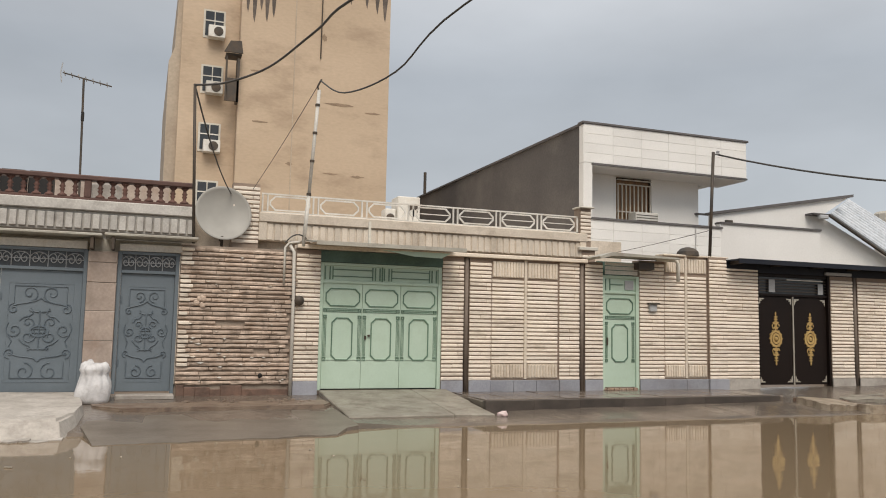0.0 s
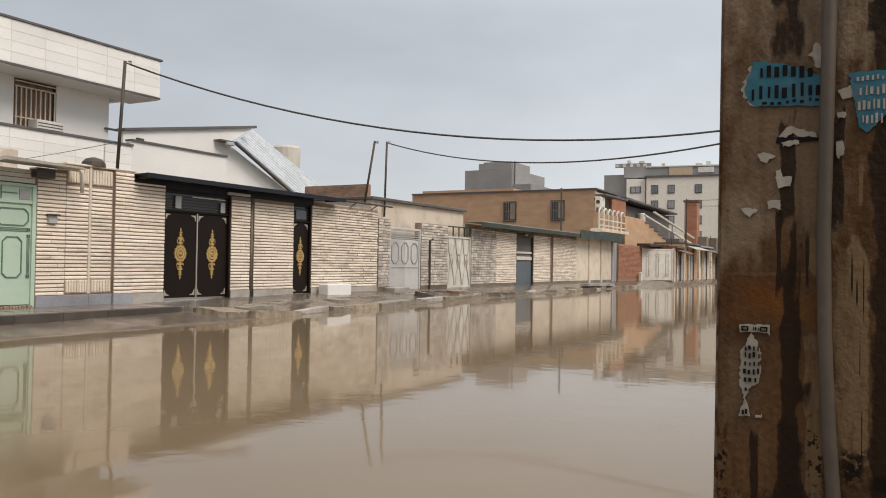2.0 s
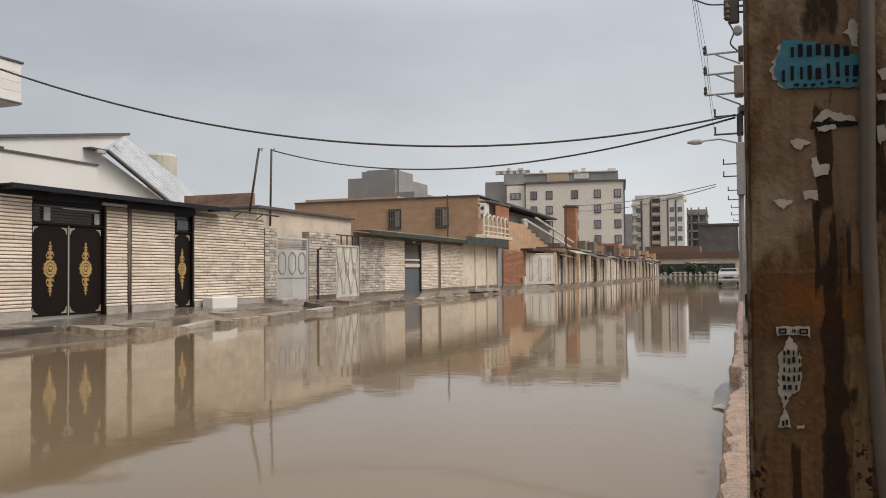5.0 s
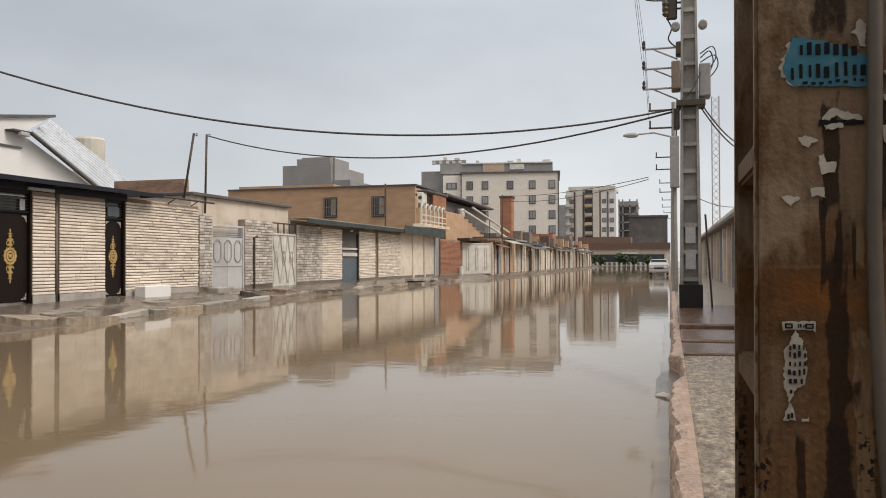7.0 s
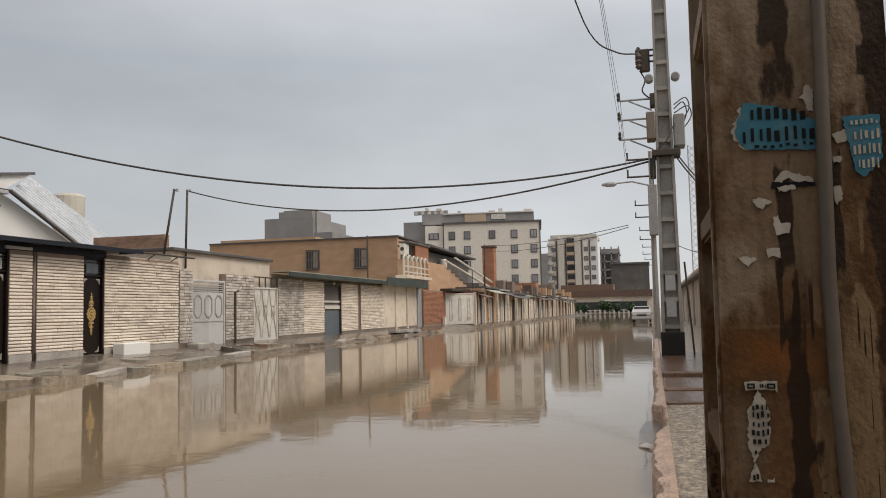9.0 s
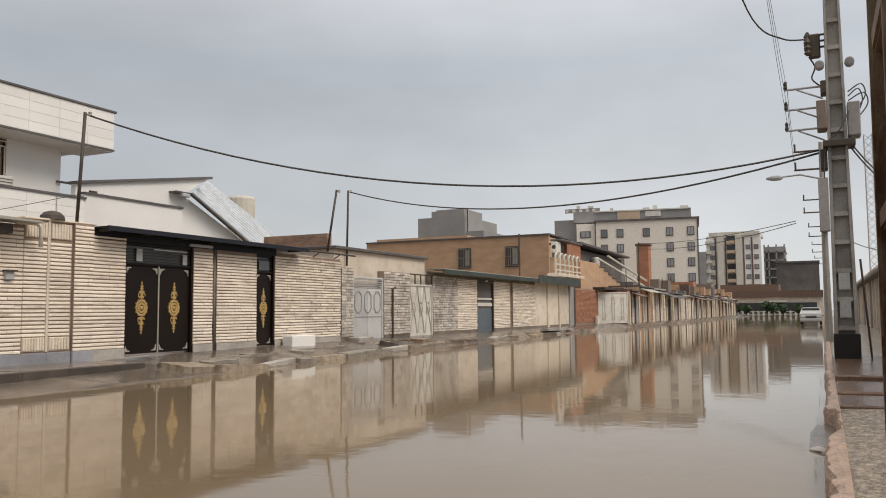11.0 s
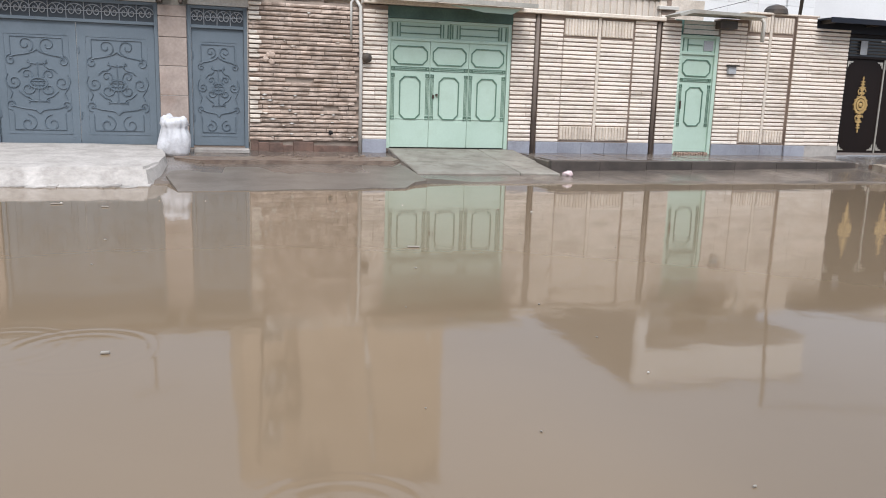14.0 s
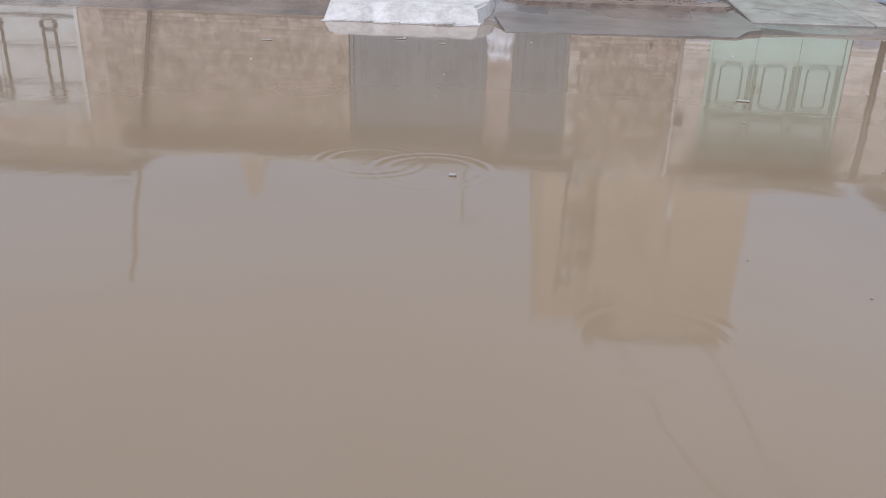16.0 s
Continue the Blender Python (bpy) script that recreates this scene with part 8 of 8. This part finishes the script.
# further poles and street lamps along the near side
for i, x in enumerate((33, 48, 64, 82, 104)):
    p = thing("street_pole", (x, 1.45, 0.1), "slim grey street pole with cross arms", "utility pole", "street poles")
    part("shaft", tube(bmesh.new(), [(x, 1.45, 0.1), (x, 1.45, 7.6)], 0.13, 8, 0.08), POLE2, p)
    for z in (7.3, 6.6):
        part("cross_arm", tube(bmesh.new(), [(x, 1.45, z), (x, 2.4, z)], 0.04, 6), IRON, p)
        part("insulator", tube(bmesh.new(), [(x, 2.35, z), (x, 2.35, z + 0.3)], 0.04, 6), IRON, p)
    if i < 1:
        part("lamp_arm", tube(bmesh.new(), [(x, 1.45, 6.2), (x, 2.2, 6.42), (x, 2.9, 6.38)], 0.035, 6), GREY_METAL, p)
        part("lamp_head", lathe(bmesh.new(), (x, 2.9, 6.36), [(0.03, -0.1), (0.10, 0.0), (0.11, 0.25), (0.05, 0.5)], 10, "y"), GREY_METAL, p)
solid("pole_box", boxes((32.6, 1.25, 4.2, 33.0, 1.6, 6.2), bevel=0.02), GREYBLOCK, "tall pale meter cabinet on the street pole", "cabinet")

# ---- cables ----
cable((13.56, FY - 0.06, 6.15), (19.5, 1.55, 4.86), 1.22, "black cable from the wall post to the pole", 0.024)
cable((25.7, FY + 0.13, 5.9), (19.5, 1.55, 4.80), 0.92, "black cable from the wall post to the pole", 0.024)
solid("roof_post", tube(bmesh.new(), [(76, 17.2, 2.9), (76, 17.2, 7.739999999999999)], 0.05, 6), IRON, "thin dark cable post on a low roof", "post")


slack([(0.80, FY + 0.1, 6.40), (1.36, 17.0, 6.35), (2.07, 16.2, 6.52), (2.5, 14, 6.51), (2.9, 12, 6.5), (5.5, 9, 7.2), (10, 5, 8.6), (19.4, 1.4, 10.4)], "black slack cable from the mast over the street", 0.022)
slack([(3.30, FY - 0.1, 6.75), (3.47, 15.9, 6.10), (3.78, 13.56, 5.86), (4.12, 11.4, 6.24), (6.3, 8.5, 7.4), (10.5, 5, 8.8), (19.4, 1.4, 10.7)], "black slack cable from the conduit mast over the street", 0.016)
cable((0.80, FY + 0.1, 6.40), (2.33, 25.1, 5.42), 0.25, "black cable down the mast", 0.018)
cable((3.28, FY - 0.05, 6.7), (2.92, 25.2, 5.58), 0.05, "thin black wire from the mast to the roof", 0.008)
cable((19.5, 0.9, 4.95), (30, -1.1, 5.3), 0.25, "black service cable to the near houses", 0.02)
cable((19.5, 0.9, 4.85), (30, -1.1, 5.1), 0.25, "black service cable to the near houses", 0.02)
cable((33, 1.4, 4.4), (36, -1.2, 3.6), 0.3, "black service cable to the near houses", 0.015)
cable((19.5, 2.15, 6.5), (33, 2.35, 7.3), 0.3, "thin bare line along the poles", 0.006)
cable((19.5, 2.15, 6.0), (33, 2.35, 6.7), 0.3, "thin bare line along the poles", 0.006)
for z, dz in ((6.5, 0.0), (6.03, 0.3), (5.56, 0.5)):
    cable((19.5, 2.17, z), (3.0, 2.3, 7.6 + dz), 0.15, "thin bare line along the poles", 0.004)
slack([(10.0, 5.2, 10.4), (16.0, 3.4, 8.9), (18.6, 2.75, 7.75), (19.3, 2.2, 7.45), (19.45, 1.75, 7.4)], "black slack cable looped to the fuses", 0.018)
solid("fuse_frame", boxes((19.42, 1.42, 6.95, 19.56, 1.66, 7.50), bevel=0.03), IRON, "dark fuse casing high on the pole", "fuse")
cable((48, 2.8, 6.05), (76, 17.2, 7.15), 0.5, "black service cable across the street", 0.022)
cable((48, 2.79, 6.18), (76, 17.19, 7.64), 0.35, "black service cable across the street", 0.022)
cable((16.9, 29.3, 4.6), (13.3, FY, 4.2), 0.05, "thin loose wire on the white house", 0.008)
cable((3.12, FY - 0.1, 3.4), (2.7, FY - 0.08, 3.3), -0.12, "black wire bent over the wall head", 0.016)

# ---- near side of the street ----
wall_no += 1
NY = -1.15
w = solid("wall_%d" % wall_no, boxes((-40, NY - 0.3, 0, 8.6, NY, 3.1)), CREAM, "plain cream wall behind the pavement", "wall", kind="structure")
wall_no += 1
strip_wall("wall_%d" % wall_no, 8.6, 12.6, 0.3, 2.9, y=NY, material=STRIP, seg=1.0, label="strip-clad wall on the near pavement")
x = 12.6
for i in range(14):
    L = 5.2 if i < 4 else 9.0
    h = thing("near_house", (x, NY, 0.2), "low near-side house front with pilasters and canopy", "house", "near street fronts")
    m = (CREAM, OFFWHITE, TANBRICK, CREAM)[i % 4]
    part("wall", boxes((x, NY - 6, 0.1, x + L, NY, 2.95)), m, h)
    for k in range(3):
        part("pilaster", boxes((x + 0.2 + k * L / 3, NY, 0.1, x + 0.6 + k * L / 3, NY + 0.22, 2.95), bevel=0.01), (CREAM, PLINTH)[k % 2], h)
    part("canopy", boxes((x, NY - 0.2, 2.95, x + L, NY + 0.55, 3.12), bevel=0.02), COPING, h)
    part("parapet", boxes((x, NY - 0.2, 3.12, x + L, NY, 3.7)), m, h)
    part("door", boxes((x + L * 0.42, NY, 0.15, x + L * 0.42 + 1.1, NY + 0.03, 2.3)), (IRON, GREY_METAL)[i % 2], h)
    x += L + 0.02
# lattice screen above the strip-clad wall
lat = thing("brick_lattice", (10.5, NY, 2.9), "pale pierced block lattice over a near wall", "lattice")
part("beam", boxes((8.6, NY - 0.3, 2.9, 12.6, NY + 0.25, 3.05), bevel=0.01), CREAM, lat)
for i in range(16):
    for j in range(3):
        part("block", ring(bmesh.new(), [(8.62 + i * 0.25, 3.06 + j * 0.25), (8.85 + i * 0.25, 3.06 + j * 0.25), (8.85 + i * 0.25, 3.29 + j * 0.25), (8.62 + i * 0.25, 3.29 + j * 0.25)],
             [(8.66 + i * 0.25, 3.10 + j * 0.25), (8.81 + i * 0.25, 3.10 + j * 0.25), (8.81 + i * 0.25, 3.25 + j * 0.25), (8.66 + i * 0.25, 3.25 + j * 0.25)], NY - 0.15, NY), CREAM, lat)
# lattice mast far off
tm = thing("lattice_mast", (60, -1.8, 3), "tall thin lattice mast on a roof", "mast")
for dx, dy in ((0, 0), (0.5, 0), (0, 0.5), (0.5, 0.5)):
    part("leg", tube(bmesh.new(), [(60 + dx, -1.8 + dy, 3.0), (60 + dx, -1.8 + dy, 13.0)], 0.03, 5), GREY_METAL, tm)
for k in range(20):
    z = 3 + k * 0.5
    part("brace", tube(bmesh.new(), [(60, -1.8, z), (60, -1.3, z + 0.5)], 0.02, 4), GREY_METAL, tm)
    part("brace", tube(bmesh.new(), [(60, -1.3, z), (60, -1.8, z + 0.5)], 0.02, 4), GREY_METAL, tm)

# white gate and tall shapes that show only in the water
panel_gate("white_gate", -13.6, -9.75, 2.7, WHITE_METAL, IRON, "bars", "wide white metal gate with dark barred ornament")
wall_no += 1
solid("wall_%d" % wall_no, boxes((-13.6, FY + 0.05, 2.72, -9.2, FY + 0.3, 3.4), (-9.75, FY + 0.05, 0.2, -9.2, FY + 0.3, 2.72)), ROUGH_BRICK, "brown rendered band over the white gate", "wall", kind="structure")
solid("lamp_mast", tube(bmesh.new(), [(-7.99, FY - 0.2, 0.2), (-9.18, FY - 0.2, 6.6)], 0.05, 8), IRON, "thin dark leaning mast before the brown wall", "mast", "wall masts")
solid("roof_stack", prism([(-9.35, 4.5), (-8.45, 4.5), (-8.5, 5.9), (-8.85, 7.0), (-9.0, 7.05), (-9.3, 5.9)], 25.4, 26.0), ROUGH_BRICK, "brown brick stack on a roof", "chimney")
low_house(-30, -9.3, 10, 4.0, PIPE_BROWN, "low plastered house behind the garden wall")

# ---- litter ----
bm = bmesh.new()
bmesh.ops.create_icosphere(bm, subdivisions=3, radius=0.085)
for v in bm.verts:
    v.co = Vector((v.co.x * 1.2, v.co.y, v.co.z * 0.75)) * (1 + 0.4 * noise.noise(v.co * 22)) + Vector((6.45, 14.94, 0.045))
solid("litter_bag", bm, PINK, "crumpled pink and white plastic bag at the kerb", "litter", smooth=True)
for i in range(26):
    x, y = rng.uniform(-3.5, 4.5), rng.uniform(3.0, 13.0)
    s = rng.uniform(0.003, 0.008) * (0.6 + y / 12)
    bm = boxes((-s * rng.uniform(0.8, 2.5), -s, -0.002, s * rng.uniform(0.8, 2), s, 0.006), bevel=0.002)
    ob = solid("floating_scrap", bm, rng.choice((PAPER, WHITE_METAL, SACK, PAPER)), "small scrap floating on the brown water", "litter", "floating scraps")
    ob.matrix_world = pose(x, y, WL + 0.003, 0, 0, rng.uniform(0, 180))
for x, y, L in ((-1.9, 11.9, 0.14), (-1.3, 11.6, 0.09), (1.9, 8.6, 0.12), (-0.6, 5.7, 0.05), (-3.6, 11.3, 0.14)):
    ob = solid("floating_stick", boxes((-L / 2, -0.011, -0.003, L / 2, 0.011, 0.012), bevel=0.004), PAPER, "pale splinter floating on the brown water", "litter", "floating sticks")
    ob.matrix_world = pose(x, y, WL + 0.004, 0, 0, rng.uniform(-20, 20))
